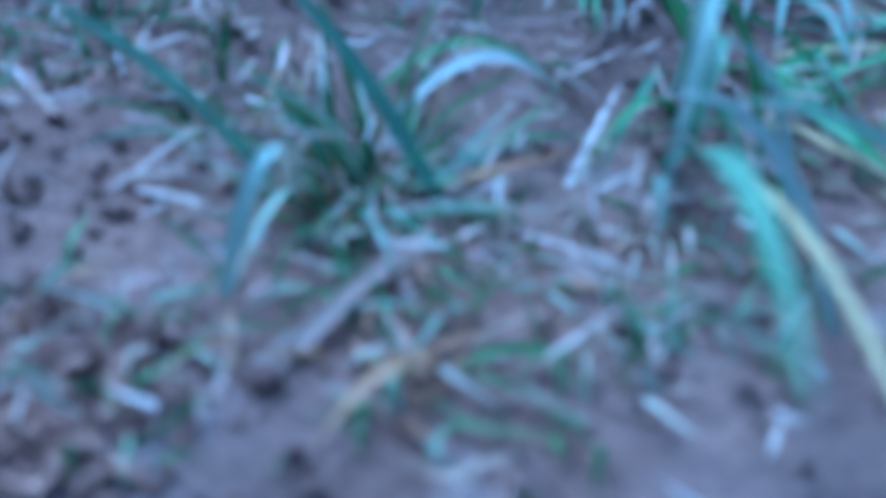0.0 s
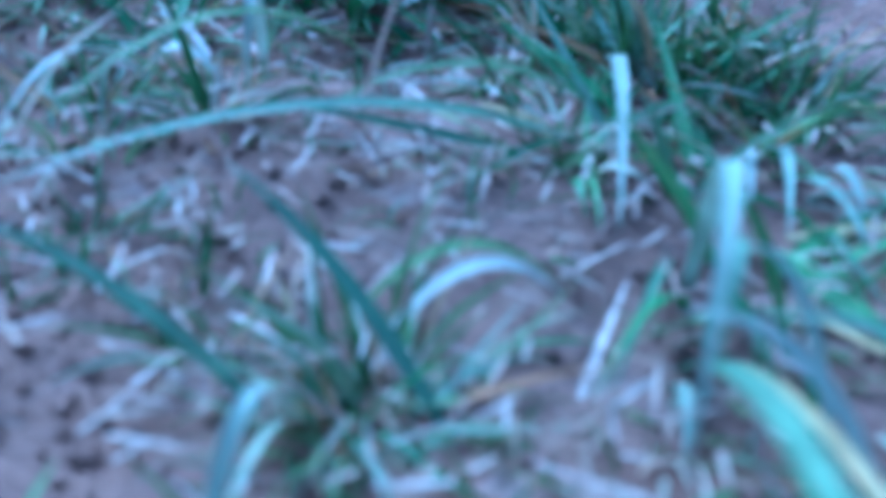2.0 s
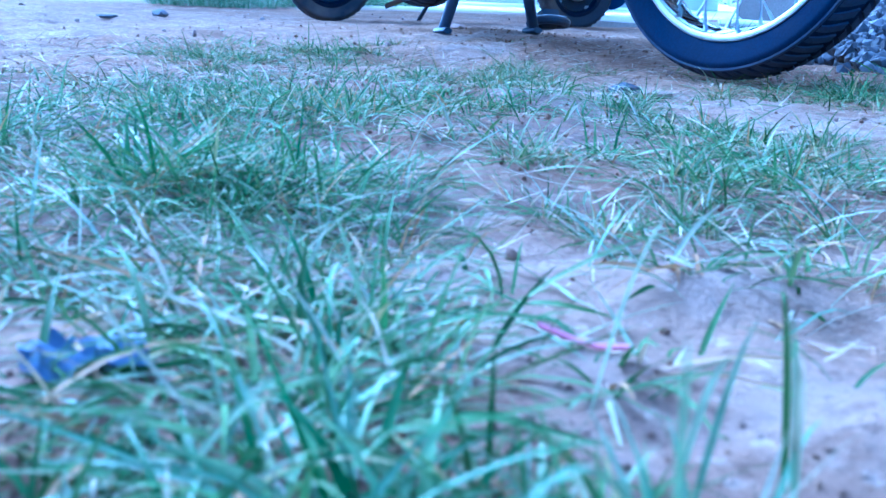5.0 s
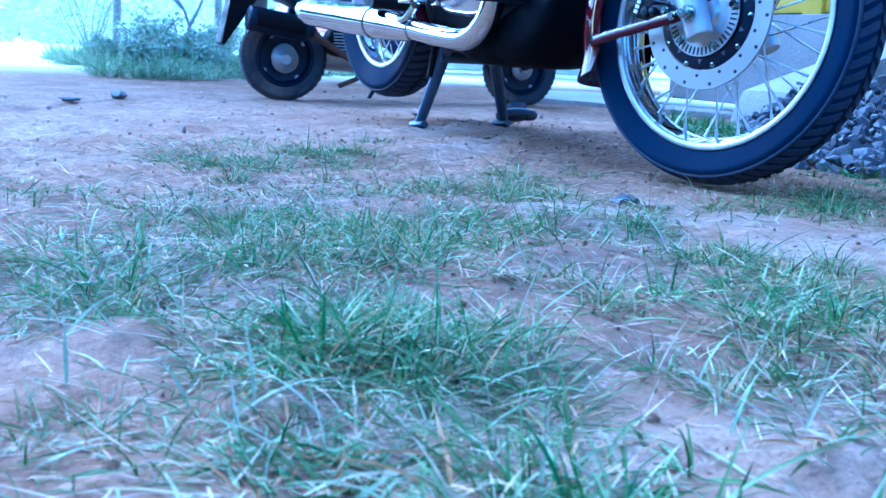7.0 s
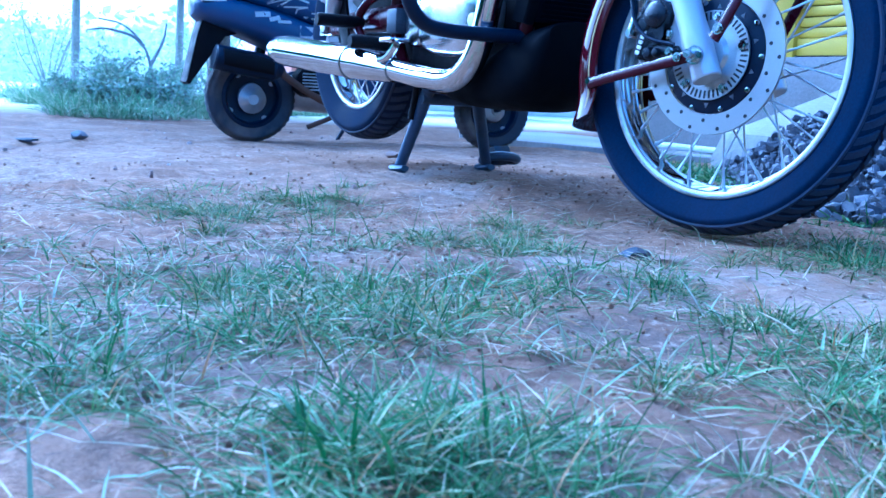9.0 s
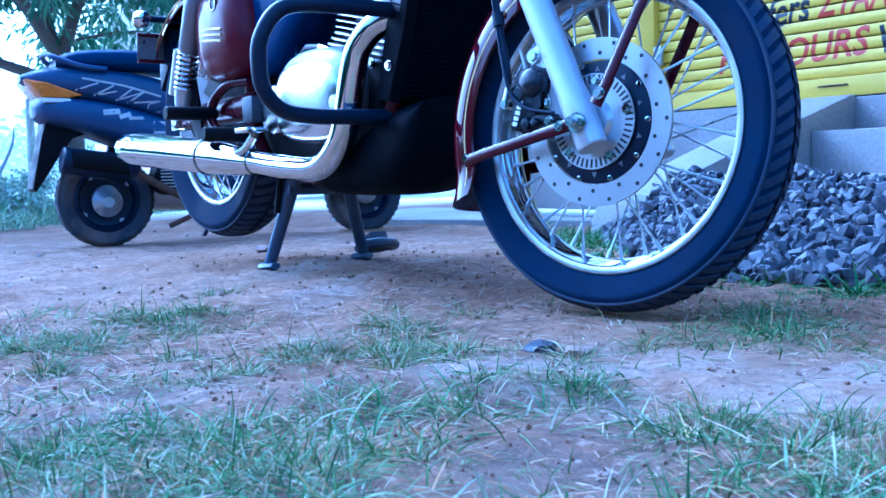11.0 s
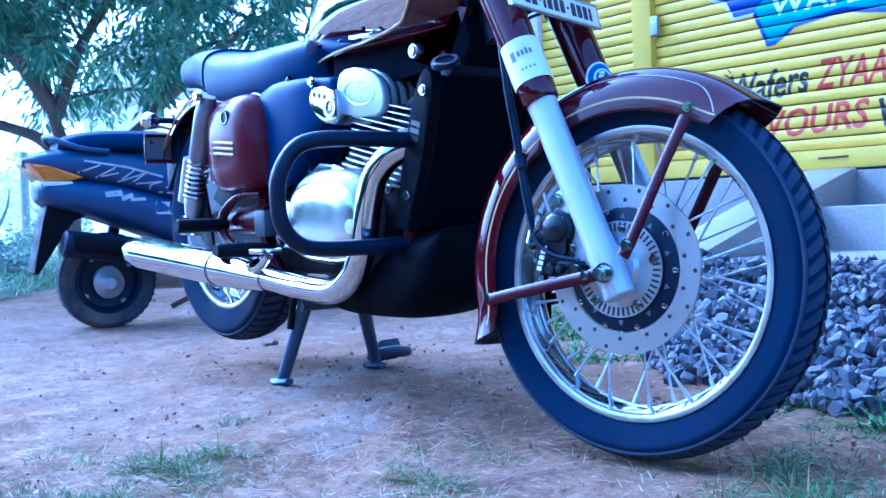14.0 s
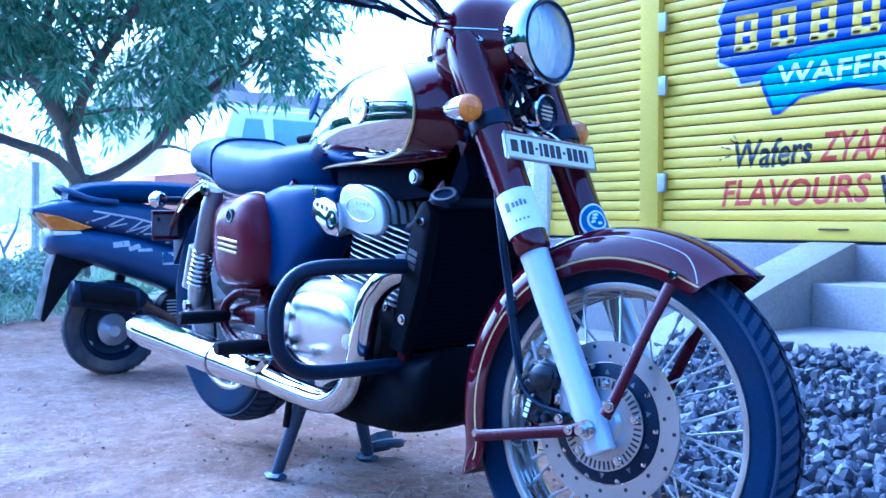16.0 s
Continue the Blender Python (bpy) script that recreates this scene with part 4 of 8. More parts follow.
for side in (-1, 1):
    guard_stripe([(0.004 + 0.975 * i / 60, side * 0.9) for i in range(61)], 0.012, GOLD)
    guard_stripe([(0.012 + 0.41 * i / 40, side * (0.6 + 0.27 * max(0, 1 - i / 8) ** 1.6)) for i in range(41)], 0.007, WHITE_LINE)
for side in (-1, 1):
    s = side
    low = [(0.107, -0.083, 0.222), (0.085, -0.1, 0.16), (0.045, -0.122, 0.045), (0.03, -0.123, 0.02)] if s < 0 else [(0.107, 0.052, 0.222), (0.085, 0.06, 0.16), (0.02, 0.078, 0.045), (0.0, 0.08, 0.008)]
    front("mudguard_stay", tube(bmesh.new(), low, [0.011, 0.01, 0.01, 0.012], 12, flat=0.55), MAROON_SATIN)
    front("mudguard_stay", tube(bmesh.new(), [(-0.245, 0.088 * s, -0.055), (-0.2, 0.098 * s, -0.045), (-0.03, 0.122 * s, -0.012), (-0.01, 0.122 * s, -0.006)], [0.011, 0.01, 0.01, 0.011], 12, flat=0.55), MAROON_SATIN)
    front("mudguard_bolt", bolt((0.108, 0.078 * s, 0.236), 0.006, "y", s), CHROME)
    front("mudguard_bolt", bolt((-0.246, 0.088 * s, -0.05), 0.006, "y", s), CHROME)
    front("stay_bolt", bolt((0.04, -0.128, 0.035) if s < 0 else (0.012, 0.086, 0.03), 0.007, "y", s), CHROME_WORN)
    front("stay_bolt", bolt((-0.03, 0.128 * s, -0.01), 0.006, "y", s), CHROME_WORN)
    front("mudguard_bolt", bolt((-0.19, 0.081 * s, 0.185), 0.006, "y", s), CHROME)

# caliper behind the fork: rounded piston body, lower arm, bracket with its bolts
bm = slab(bmesh.new(), [(-0.132, 0.072), (-0.122, 0.086), (-0.1, 0.092), (-0.079, 0.085), (-0.069, 0.066), (-0.072, 0.046), (-0.086, 0.034), (-0.097, 0.02), (-0.104, -0.006), (-0.114, -0.014), (-0.13, -0.012), (-0.137, 0.004), (-0.138, 0.03), (-0.129, 0.05)], "y", -0.112, -0.052, 0.012, None, 3)
caliper = front("brake_caliper", bm, CALIPER, None, "black brake caliper with white lettering")
front("piston_cap", lathe(bmesh.new(), [(0.0, -0.0275), (0.017, -0.027), (0.022, -0.0235), (0.024, -0.016), (0.0, -0.014)], 28, "y", at=(-0.098, -0.092, 0.062)), CALIPER, caliper)
front("piston_cap", lathe(bmesh.new(), [(0.0, -0.0275), (0.01, -0.027), (0.014, -0.0225), (0.0, -0.016)], 24, "y", at=(-0.121, -0.09, 0.044)), CALIPER, caliper)
front("caliper_arm", slab(bmesh.new(), [(-0.128, 0.0), (-0.1, 0.014), (-0.052, 0.012), (-0.046, 0.004), (-0.052, -0.006), (-0.1, -0.006)], "y", -0.11, -0.09, 0.004), CALIPER, caliper)
for cx, cz, rr in ((-0.103, -0.002, 0.011), (-0.086, -0.001, 0.008)):
    front("slide_pin", lathe(bmesh.new(), [(0.0, -0.012), (rr * 0.7, -0.011), (rr, -0.006), (rr, 0.0), (0.0, 0.0)], 20, "y", at=(cx, -0.108, cz)), CALIPER, caliper)
bars = bmesh.new()
for i in range(5):
    m = Matrix.Translation((-0.1265 + 0.0024 * i, -0.1135, -0.004 + 0.0086 * i)) @ Matrix.Rotation(radians(14), 4, "Y")
    box(bars, (-0.0042, -0.001, 0), (0.0042, 0.001, 0.0062), 0, m)
front("caliper_mark", bars, PAPER, caliper, "white maker's mark as plain bars", smooth=False)
bm = slab(bmesh.new(), [(-0.115, 0.098), (-0.108, 0.118), (-0.088, 0.13), (-0.05, 0.09), (-0.02, 0.02), (-0.03, 0.0), (-0.07, 0.01), (-0.08, 0.06)], "y", -0.098, -0.088, 0.003)
front("caliper_bracket", bm, FORK_SILVER, None, "silver caliper bracket")
for p, rr in (((-0.103, -0.1, 0.105), 0.0085), ((-0.077, -0.1, 0.031), 0.0085), ((-0.061, -0.11, 0.001), 0.006), ((-0.152, -0.106, 0.033), 0.0065)):
    bm = bolt(p, rr)
    tube(bm, [p, (p[0], p[1] + 0.014, p[2])], rr * 1.25, 16)
    front("caliper_bolt", bm, CHROME_WORN)
front("bleed_nipple", tube(bmesh.new(), [(-0.118, -0.1, 0.088), (-0.128, -0.102, 0.118)], [0.004, 0.0025], 10), STEEL, caliper)
front("banjo_fitting", tube(bmesh.new(), [(-0.147, -0.104, 0.068), (-0.149, -0.106, 0.05), (-0.152, -0.106, 0.033)], [0.0045, 0.005, 0.0065], 12), CHROME_WORN, caliper)
hose = [(-0.148, -0.105, 0.062), (-0.15, -0.106, 0.09), (-0.169, -0.108, 0.167), (-0.179, -0.11, 0.223), (-0.192, -0.115, 0.29), (-0.205, -0.115, 0.36), (-0.228, -0.105, 0.46), (-0.255, -0.075, 0.54)]
front("brake_hose", tube(bmesh.new(), smooth_path(hose, 6), 0.0055, 8), BLACK_SATIN)
front("sensor_cable", tube(bmesh.new(), smooth_path([(-0.05, -0.115, 0.012), (-0.1, -0.12, 0.022), (-0.135, -0.118, 0.05), (-0.158, -0.112, 0.11), (-0.177, -0.114, 0.2), (-0.19, -0.12, 0.27), (-0.208, -0.12, 0.36), (-0.23, -0.11, 0.45)], 6), 0.0032, 8), BLACK_SATIN)
front("cable_grommet", tube(bmesh.new(), [(-0.166, -0.11, 0.158), (-0.171, -0.11, 0.18)], 0.0095, 12), BLACK_SATIN)

# headlamp in its maroon nacelle
HL = Matrix.Translation((-0.222, 0, 0.636)) @ Matrix.Rotation(radians(-3), 4, "Y")
HLS = HL @ Matrix.Diagonal((1.0, 0.88, 0.88, 1.0))
secs = steps([(0.0, 0, 0, 0.074, 0.074, 2.0), (-0.03, 0, 0, 0.083, 0.081, 2.1), (-0.065, 0, 0.002, 0.104, 0.088, 2.4), (-0.1, 0, 0.006, 0.118, 0.092, 2.6), (-0.14, 0, 0.01, 0.114, 0.088, 2.6), (-0.18, 0, 0.012, 0.092, 0.07, 2.5), (-0.205, 0, 0.014, 0.05, 0.04, 2.2), (-0.212, 0, 0.014, 0.02, 0.015, 2.0)], 5)
bm = superloft(secs, 36)
bmesh.ops.transform(bm, matrix=HL, verts=bm.verts)
nacelle = front("headlamp_nacelle", bm, MAROON, None, "maroon headlamp nacelle")
bm = lathe(bmesh.new(), [(0.079, 0.02), (0.084, 0.023), (0.089, 0.018), (0.0905, 0.008), (0.0905, -0.028), (0.0885, -0.032), (0.084, -0.03), (0.08, 0.01)], 56, "x", closed_profile=True)
bmesh.ops.transform(bm, matrix=HLS, verts=bm.verts)
lamp_ring = front("headlamp_ring", bm, CHROME, None, "chrome headlamp ring")
bm = lathe(bmesh.new(), [(0.0, -0.065), (0.03, -0.058), (0.06, -0.03), (0.08, 0.004)], 48, "x")
bmesh.ops.transform(bm, matrix=HLS, verts=bm.verts)
front("reflector", bm, REFLECTOR, None, "mirror reflector bowl")
bm = lathe(bmesh.new(), [(0.0745, 0.0225), (0.0795, 0.0255), (0.0815, 0.022), (0.078, 0.0185)], 56, "x", closed_profile=True)
bmesh.ops.transform(bm, matrix=HLS, verts=bm.verts)
front("lens_gasket", bm, BLACK_SATIN, lamp_ring, "dark rubber gasket")
for i in range(9):
    y = -0.052 + 0.013 * i
    zz = math.sqrt(max(0.0, 0.066 ** 2 - y * y))
    rb = tube(bmesh.new(), [(0.036 - 0.2 * (abs(y) + 0.004) ** 1.2 * 0.9 - 3.0 * k * k, y, k) for k in [zz * (-1 + 2 * j / 8) for j in range(9)]], 0.0012, 6)
    bmesh.ops.transform(rb, matrix=HLS, verts=rb.verts)
    front("lens_rib", rb, GLASS_RIB, lamp_ring)
GLASS = mat("clear_ribbed_glass", (0.9, 0.95, 1.0), 0.03, 0.0, 0.02, 20, 0.5, 90, relief=0.003)
GLASS.node_tree.nodes["Principled BSDF"].inputs["Transmission Weight"].default_value = 0.95
bm = lathe(bmesh.new(), [(0.0, 0.04), (0.03, 0.038), (0.055, 0.031), (0.08, 0.019), (0.08, 0.016), (0.055, 0.028), (0.03, 0.035), (0.0, 0.037)], 48, "x")
bmesh.ops.transform(bm, matrix=HLS, verts=bm.verts)
lens = front("headlamp_lens", bm, GLASS, None, "clear ribbed headlamp glass")
lens.visible_shadow = False
front("bulb", tube(bmesh.new(), [(-0.255, 0, 0.636), (-0.235, 0, 0.636), (-0.225, 0, 0.636)], [0.008, 0.009, 0.004], 12), PAPER)
for s in (-1, 1):
    front("nacelle_screw", bolt((-0.278, 0.1 * s, 0.627), 0.006, "y", s), CHROME)
    front("ring_screw", bolt((-0.23, 0.078 * s, 0.61), 0.005, "y", s), CHROME)
for s in (-1, 1):
    front("nacelle_line", tube(bmesh.new(), [(-0.252, 0.083 * s, 0.645), (-0.287, 0.103 * s, 0.647), (-0.32, 0.118 * s, 0.649), (-0.36, 0.114 * s, 0.651), (-0.39, 0.098 * s, 0.652)], 0.0017, 6), CHROME)

# horn and indicators
bm = lathe(bmesh.new(), [(0.0, -0.004), (0.015, -0.004), (0.027, -0.004), (0.03, 0.008), (0.033, 0.006), (0.034, -0.008), (0.028, -0.03), (0.0, -0.032)], 40, "x", at=(-0.2, -0.008, 0.508))
horn = front("horn", bm, CHROME, None, "round horn with chrome rim")
front("horn_centre", lathe(bmesh.new(), [(0.0, 0.0035), (0.016, 0.0015), (0.027, -0.004), (0.027, -0.006), (0.0, -0.006)], 32, "x", at=(-0.197, -0.008, 0.508)), BLACK_SATIN, horn)
for dz in (-0.012, -0.005, 0.002, 0.009):
    front("horn_bar", box(bmesh.new(), (-0.1945, -0.026 + abs(dz) * 0.4, 0.508 + dz), (-0.1925, 0.01 - abs(dz) * 0.4, 0.5112 + dz), 0), STEEL, horn, smooth=False)
front("horn_bracket", tube(bmesh.new(), [(-0.235, 0, 0.512), (-0.27, 0, 0.5), (-0.29, 0, 0.52)], 0.008, 8), BLACK_SATIN)
for k, (y0, y1, q) in enumerate(((-0.06, -0.02, 0.004), (-0.045, 0.03, 0.003), (0.05, 0.02, 0.004), (0.02, 0.06, 0.003), (-0.07, -0.05, 0.003))):
    front("wiring", tube(bmesh.new(), smooth_path([(-0.24, y0, 0.57), (-0.232 - 0.006 * k, y0 + 0.012, 0.54), (-0.245, (y0 + y1) / 2, 0.505 + 0.008 * k), (-0.24, y1, 0.465), (-0.27, y1 * 0.6, 0.44)], 6), q, 8), BLACK_SATIN)
front("wiring", tube(bmesh.new(), smooth_path([(-0.23, -0.01, 0.53), (-0.24, -0.03, 0.56), (-0.25, -0.05, 0.53), (-0.24, -0.06, 0.48), (-0.25, -0.03, 0.45)], 6), 0.004, 8), BLACK_SATIN)
front("wiring", tube(bmesh.new(), smooth_path([(-0.235, 0.0, 0.48), (-0.225, -0.03, 0.5), (-0.23, -0.055, 0.545), (-0.25, -0.04, 0.57)], 6), 0.003, 8), BLACK_MATT)
for s in (-1, 1):
    y = 0.158 * s
    bm = lathe(bmesh.new(), [(0.0, -0.046), (0.01, -0.042), (0.017, -0.03), (0.0225, -0.011), (0.024, 0.004), (0.0, 0.004)], 32, "x", at=(-0.25, y, 0.497))
    ind = front("indicator", bm, CHROME, None, "chrome indicator with amber lens")
    front("amber_lens", lathe(bmesh.new(), [(0.024, 0.003), (0.0235, 0.011), (0.02, 0.019), (0.01, 0.026), (0.0, 0.028)], 32, "x", at=(-0.25, y, 0.497)), AMBER, ind)
    front("indicator_stalk", rod((-0.258, 0.12 * s, 0.5), (-0.258, y, 0.497), 0.009), BLACK_SATIN)
    bm = tube(bmesh.new(), [on_fork(0.54, 0.1 * s), on_fork(0.543, 0.1 * s), on_fork(0.565, 0.1 * s), on_fork(0.568, 0.1 * s)], [0.036, 0.0372, 0.0372, 0.036], 28)
    front("fork_collar", bm, BLACK_SATIN, None, "black band round the fork cover")

# front plate with its number kept as plain bars
PL = Matrix.Translation((-0.17, -0.045, 0.436)) @ Matrix.Rotation(radians(1.5), 4, "X") @ Matrix.Rotation(radians(-14), 4, "Y")
bm = box(bmesh.new(), (-0.004, -0.105, -0.021), (0.004, 0.15, 0.021), 0.003, PL)
plate = front("number_plate", bm, PAPER, None, "white number plate with black characters")
front("plate_bar", box(bmesh.new(), (0.0041, -0.094, -0.01), (0.0052, -0.076, 0.01), 0, PL), INK, plate, smooth=False)
for y0, w in ((-0.066, 0.013), (-0.047, 0.013), (-0.027, 0.006), (-0.015, 0.006), (-0.003, 0.012), (0.015, 0.012), (0.033, 0.012), (0.053, 0.006), (0.066, 0.012), (0.084, 0.012), (0.102, 0.012), (0.12, 0.007)):
    h = 0.0115 if w > 0.008 or y0 in (-0.015, 0.12) else 0.002
    front("plate_bar", box(bmesh.new(), (0.0041, y0, -h), (0.0052, y0 + w, h), 0, PL), INK, plate, smooth=False)
front("plate_frame", tube(bmesh.new(), [PL @ Vector(p) for p in ((0.003, -0.105, -0.021), (0.003, 0.15, -0.021), (0.003, 0.15, 0.021), (0.003, -0.105, 0.021))], 0.0028, 8, True), STEEL, plate)
for y in (-0.03, 0.03):
    front("plate_bracket", tube(bmesh.new(), [(-0.176, y, 0.45), (-0.21, y, 0.472), (-0.26, y, 0.49)], 0.006, 8), CHROME_WORN)

# handlebar, right grip, levers
for s in (-1, 1):
    bar = [(-0.385, 0.06 * s, 0.655), (-0.375, 0.1 * s, 0.682), (-0.385, 0.2 * s, 0.722), (-0.43, 0.3 * s, 0.735), (-0.48, 0.385 * s, 0.73)]
    front("handlebar", tube(bmesh.new(), smooth_path(bar, 6), 0.011, 14), CHROME)
    front("grip", tube(bmesh.new(), [(-0.425, 0.292 * s, 0.736), (-0.43, 0.3 * s, 0.735), (-0.478, 0.378 * s, 0.731), (-0.483, 0.388 * s, 0.73)], [0.014, 0.0165, 0.0165, 0.013], 18), BLACK_MATT, None, "black rubber handlebar grip")
    front("switch_cluster", box(bmesh.new(), (-0.02, -0.025, -0.02), (0.02, 0.025, 0.02), 0.006, Matrix.Translation((-0.4, 0.24 * s, 0.726))), BLACK_SATIN)
    front("brake_reservoir" if s < 0 else "clutch_perch", box(bmesh.new(), (-0.028, -0.045, -0.018), (0.024, 0.045, 0.02), 0.007, Matrix.Translation((-0.4, 0.205 * s, 0.735)) @ Matrix.Rotation(radians(-12 * s), 4, "Z")), BLACK_SATIN)
    front("lever", tube(bmesh.new(), smooth_path([(-0.412, 0.15 * s, 0.669), (-0.414, 0.188 * s, 0.675), (-0.425, 0.247 * s, 0.674), (-0.45, 0.36 * s, 0.668)], 5), [0.005] * 15 + [0.008], 10, flat=0.7), BLACK_SATIN, None, "black brake lever")
    front("lever_perch", box(bmesh.new(), (-0.02, -0.032, -0.011), (0.02, 0.032, 0.012), 0.005, Matrix.Translation((-0.424, 0.258 * s, 0.686))), BLACK_SATIN)
    front("cable", tube(bmesh.new(), smooth_path([(-0.408, 0.082 * s, 0.672), (-0.405, 0.12 * s, 0.67), (-0.41, 0.19 * s, 0.68), (-0.42, 0.245 * s, 0.69)], 6), 0.0035, 8), BLACK_SATIN)
    front("cable", tube(bmesh.new(), smooth_path([(-0.404, 0.08 * s, 0.674), (-0.398, 0.115 * s, 0.676), (-0.4, 0.17 * s, 0.694), (-0.405, 0.22 * s, 0.712)], 6), 0.004, 8), BLACK_SATIN)
    front("cable_grommet", tube(bmesh.new(), [(-0.385, 0.06 * s, 0.655), (-0.393, 0.07 * s, 0.668), (-0.4, 0.082 * s, 0.678)], [0.014, 0.013, 0.009], 12), BLACK_MATT)
    front("cable", tube(bmesh.new(), smooth_path([(-0.385, 0.23 * s, 0.72), (-0.35, 0.17 * s, 0.7), (-0.355, 0.11 * s, 0.67), (-0.375, 0.06 * s, 0.58), (-0.36, 0.04 * s, 0.5)], 6), 0.0045, 8), BLACK_SATIN)

# tank
TANK = [(-0.345, 0, 0.8, 0.035, 0.04, 2.0), (-0.37, 0, 0.812, 0.085, 0.08, 2.2), (-0.43, 0, 0.82, 0.13, 0.098, 2.3), (-0.52, 0, 0.824, 0.152, 0.108, 2.35), (-0.62, 0, 0.825, 0.153, 0.105, 2.35), (-0.72, 0, 0.812, 0.135, 0.09, 2.3), (-0.81, 0, 0.79, 0.105, 0.066, 2.2), (-0.87, 0, 0.77, 0.075, 0.045, 2.1), (-0.885, 0, 0.765, 0.03, 0.02, 2.0)]
rows = steps(TANK, 7)
tank = part("tank", superloft(rows, 56), MAROON, bike, "maroon teardrop tank with chrome sides")


def tank_at(x, a, lift=0.0):
    """A point of the tank's skin at x and angle a (degrees, 180 is the right side, 90 the top)."""
    r = min(range(len(rows) - 1), key=lambda i: 0 if rows[i][0] >= x >= rows[i + 1][0] else 1)
    f = (x - rows[r][0]) / (rows[r + 1][0] - rows[r][0])
    _, ym, zm, w, h, p = [q + f * (s - q) for q, s in zip(rows[r], rows[r + 1])]
    c, s = math.cos(radians(a)), math.sin(radians(a))
    return Vector((x, ym + (w + lift) * math.copysign(abs(c) ** (2 / p), c), zm + (h + lift) * math.copysign(abs(s) ** (2 / p), s)))


for s in (-1, 1):
    def edge(a):
        """Front end of the chrome side, curved back at the top and the bottom."""
        return -0.415 - 0.055 * max(0, (179 - a) / 44) ** 2 - 0.045 * max(0, (a - 179) / 40) ** 2 - 0.13 * max(0, (a - 217) / 16) ** 2
    def side_angle(a):
        return a if s < 0 else 180 - a
    cols = [114 + (233 - 114) * k / 36 for k in range(37)]
    skin = []
    for i in range(37):
        u = i / 36
        skin.append([tank_at(edge(a) + (-0.845 - edge(a)) * u, side_angle(a), 0.0025) for a in cols])
    part("chrome_side", grid_faces(bmesh.new(), skin, False, False, False), CHROME, tank, "mirror chrome tank side")
    line = [tank_at(edge(a), side_angle(a), 0.0035) for a in cols]
    part("gold_line", tube(bmesh.new(), line, 0.003, 6), GOLD, tank)
    low_edge = [tank_at(edge(cols[-1]) + (-0.845 - edge(cols[-1])) * i / 24, side_angle(cols[-1]), 0.0035) for i in range(25)]
    part("gold_line", tube(bmesh.new(), low_edge, 0.0022, 6), GOLD, tank)
    for k, a in enumerate((172, 176.5, 181)):
        part("badge_rib", tube(bmesh.new(), [tank_at(x, side_angle(a), 0.004) for x in (-0.43, -0.47, -0.51, -0.55, -0.6, -0.645)], 0.0022, 6), CHROME_WORN, tank)
    c = tank_at(-0.555, side_angle(177), 0.003)
    badge = part("tank_badge", lathe(bmesh.new(), [(0.0, 0.002 * s), (0.0235, 0.002 * s), (0.025, 0.0042 * s), (0.0295, 0.0042 * s), (0.031, 0.0), (0.0, -0.004 * s)], 40, "y", at=c), CHROME, tank, "round alloy tank badge")
    marks = bmesh.new()
    for i in range(7):
        box(marks, (c.x - 0.017 + 0.0055 * i, c.y + 0.0018 * s, c.z - 0.012 + abs(i - 3) * 0.003), (c.x - 0.015 + 0.0055 * i, c.y + 0.0032 * s, c.z + 0.002), 0)
    part("badge_relief", marks, CHROME_WORN, badge, smooth=False)
bm = lathe(bmesh.new(), [(0.0, 0.945), (0.03, 0.945), (0.034, 0.94), (0.034, 0.925), (0.0, 0.922)], 32, "z", at=(-0.5, 0, 0.0))
part("filler_cap", bm, CHROME, tank, "chrome filler cap")
part("filler_lid", box(bmesh.new(), (-0.54, -0.012, 0.944), (-0.46, 0.012, 0.952), 0.003), BLACK_SATIN, tank)
part("tank_seam", tube(bmesh.new(), [tank_at(x, 236, 0.002) for x in (-0.38, -0.45, -0.55, -0.65, -0.75, -0.83)], 0.0035, 8), MAROON, tank)

# seat
SEAT = [(-0.83, 0, 0.735, 0.05, 0.05, 2.2), (-0.86, 0, 0.732, 0.075, 0.064, 2.6), (-0.95, 0, 0.724, 0.105, 0.072, 3.0), (-1.06, 0, 0.722, 0.12, 0.073, 3.0), (-1.17, 0, 0.73, 0.124, 0.073, 3.0), (-1.26, 0, 0.745, 0.121, 0.07, 3.0), (-1.3, 0, 0.766, 0.116, 0.064, 3.0), (-1.37, 0, 0.781, 0.111, 0.054, 3.0), (-1.45, 0, 0.784, 0.1, 0.046, 2.8), (-1.485, 0, 0.78, 0.07, 0.03, 2.4)]
srows = steps(SEAT, 5)
seat = part("seat", superloft(srows, 44), LEATHER, bike, "black leatherette dual seat")
ring = []
i = 28
x, ym, zm, w, h, p = srows[i]
for k in range(29):
    a = radians(-20 + 220 * k / 28)
    c, s2 = math.cos(a), math.sin(a)
    ring.append((x, w * 1.004 * math.copysign(abs(c) ** (2 / p), c), zm + h * 1.01 * math.copysign(abs(s2) ** (2 / p), s2)))
part("seat_seam", tube(bmesh.new(), ring, 0.0035, 6), LEATHER, seat)
part("seat_base", superloft([(x, ym, zm - h * 0.93, w * 0.85, 0.01, 4) for x, ym, zm, w, h, p in srows[2:-2]], 24), BLACK_SATIN, seat)

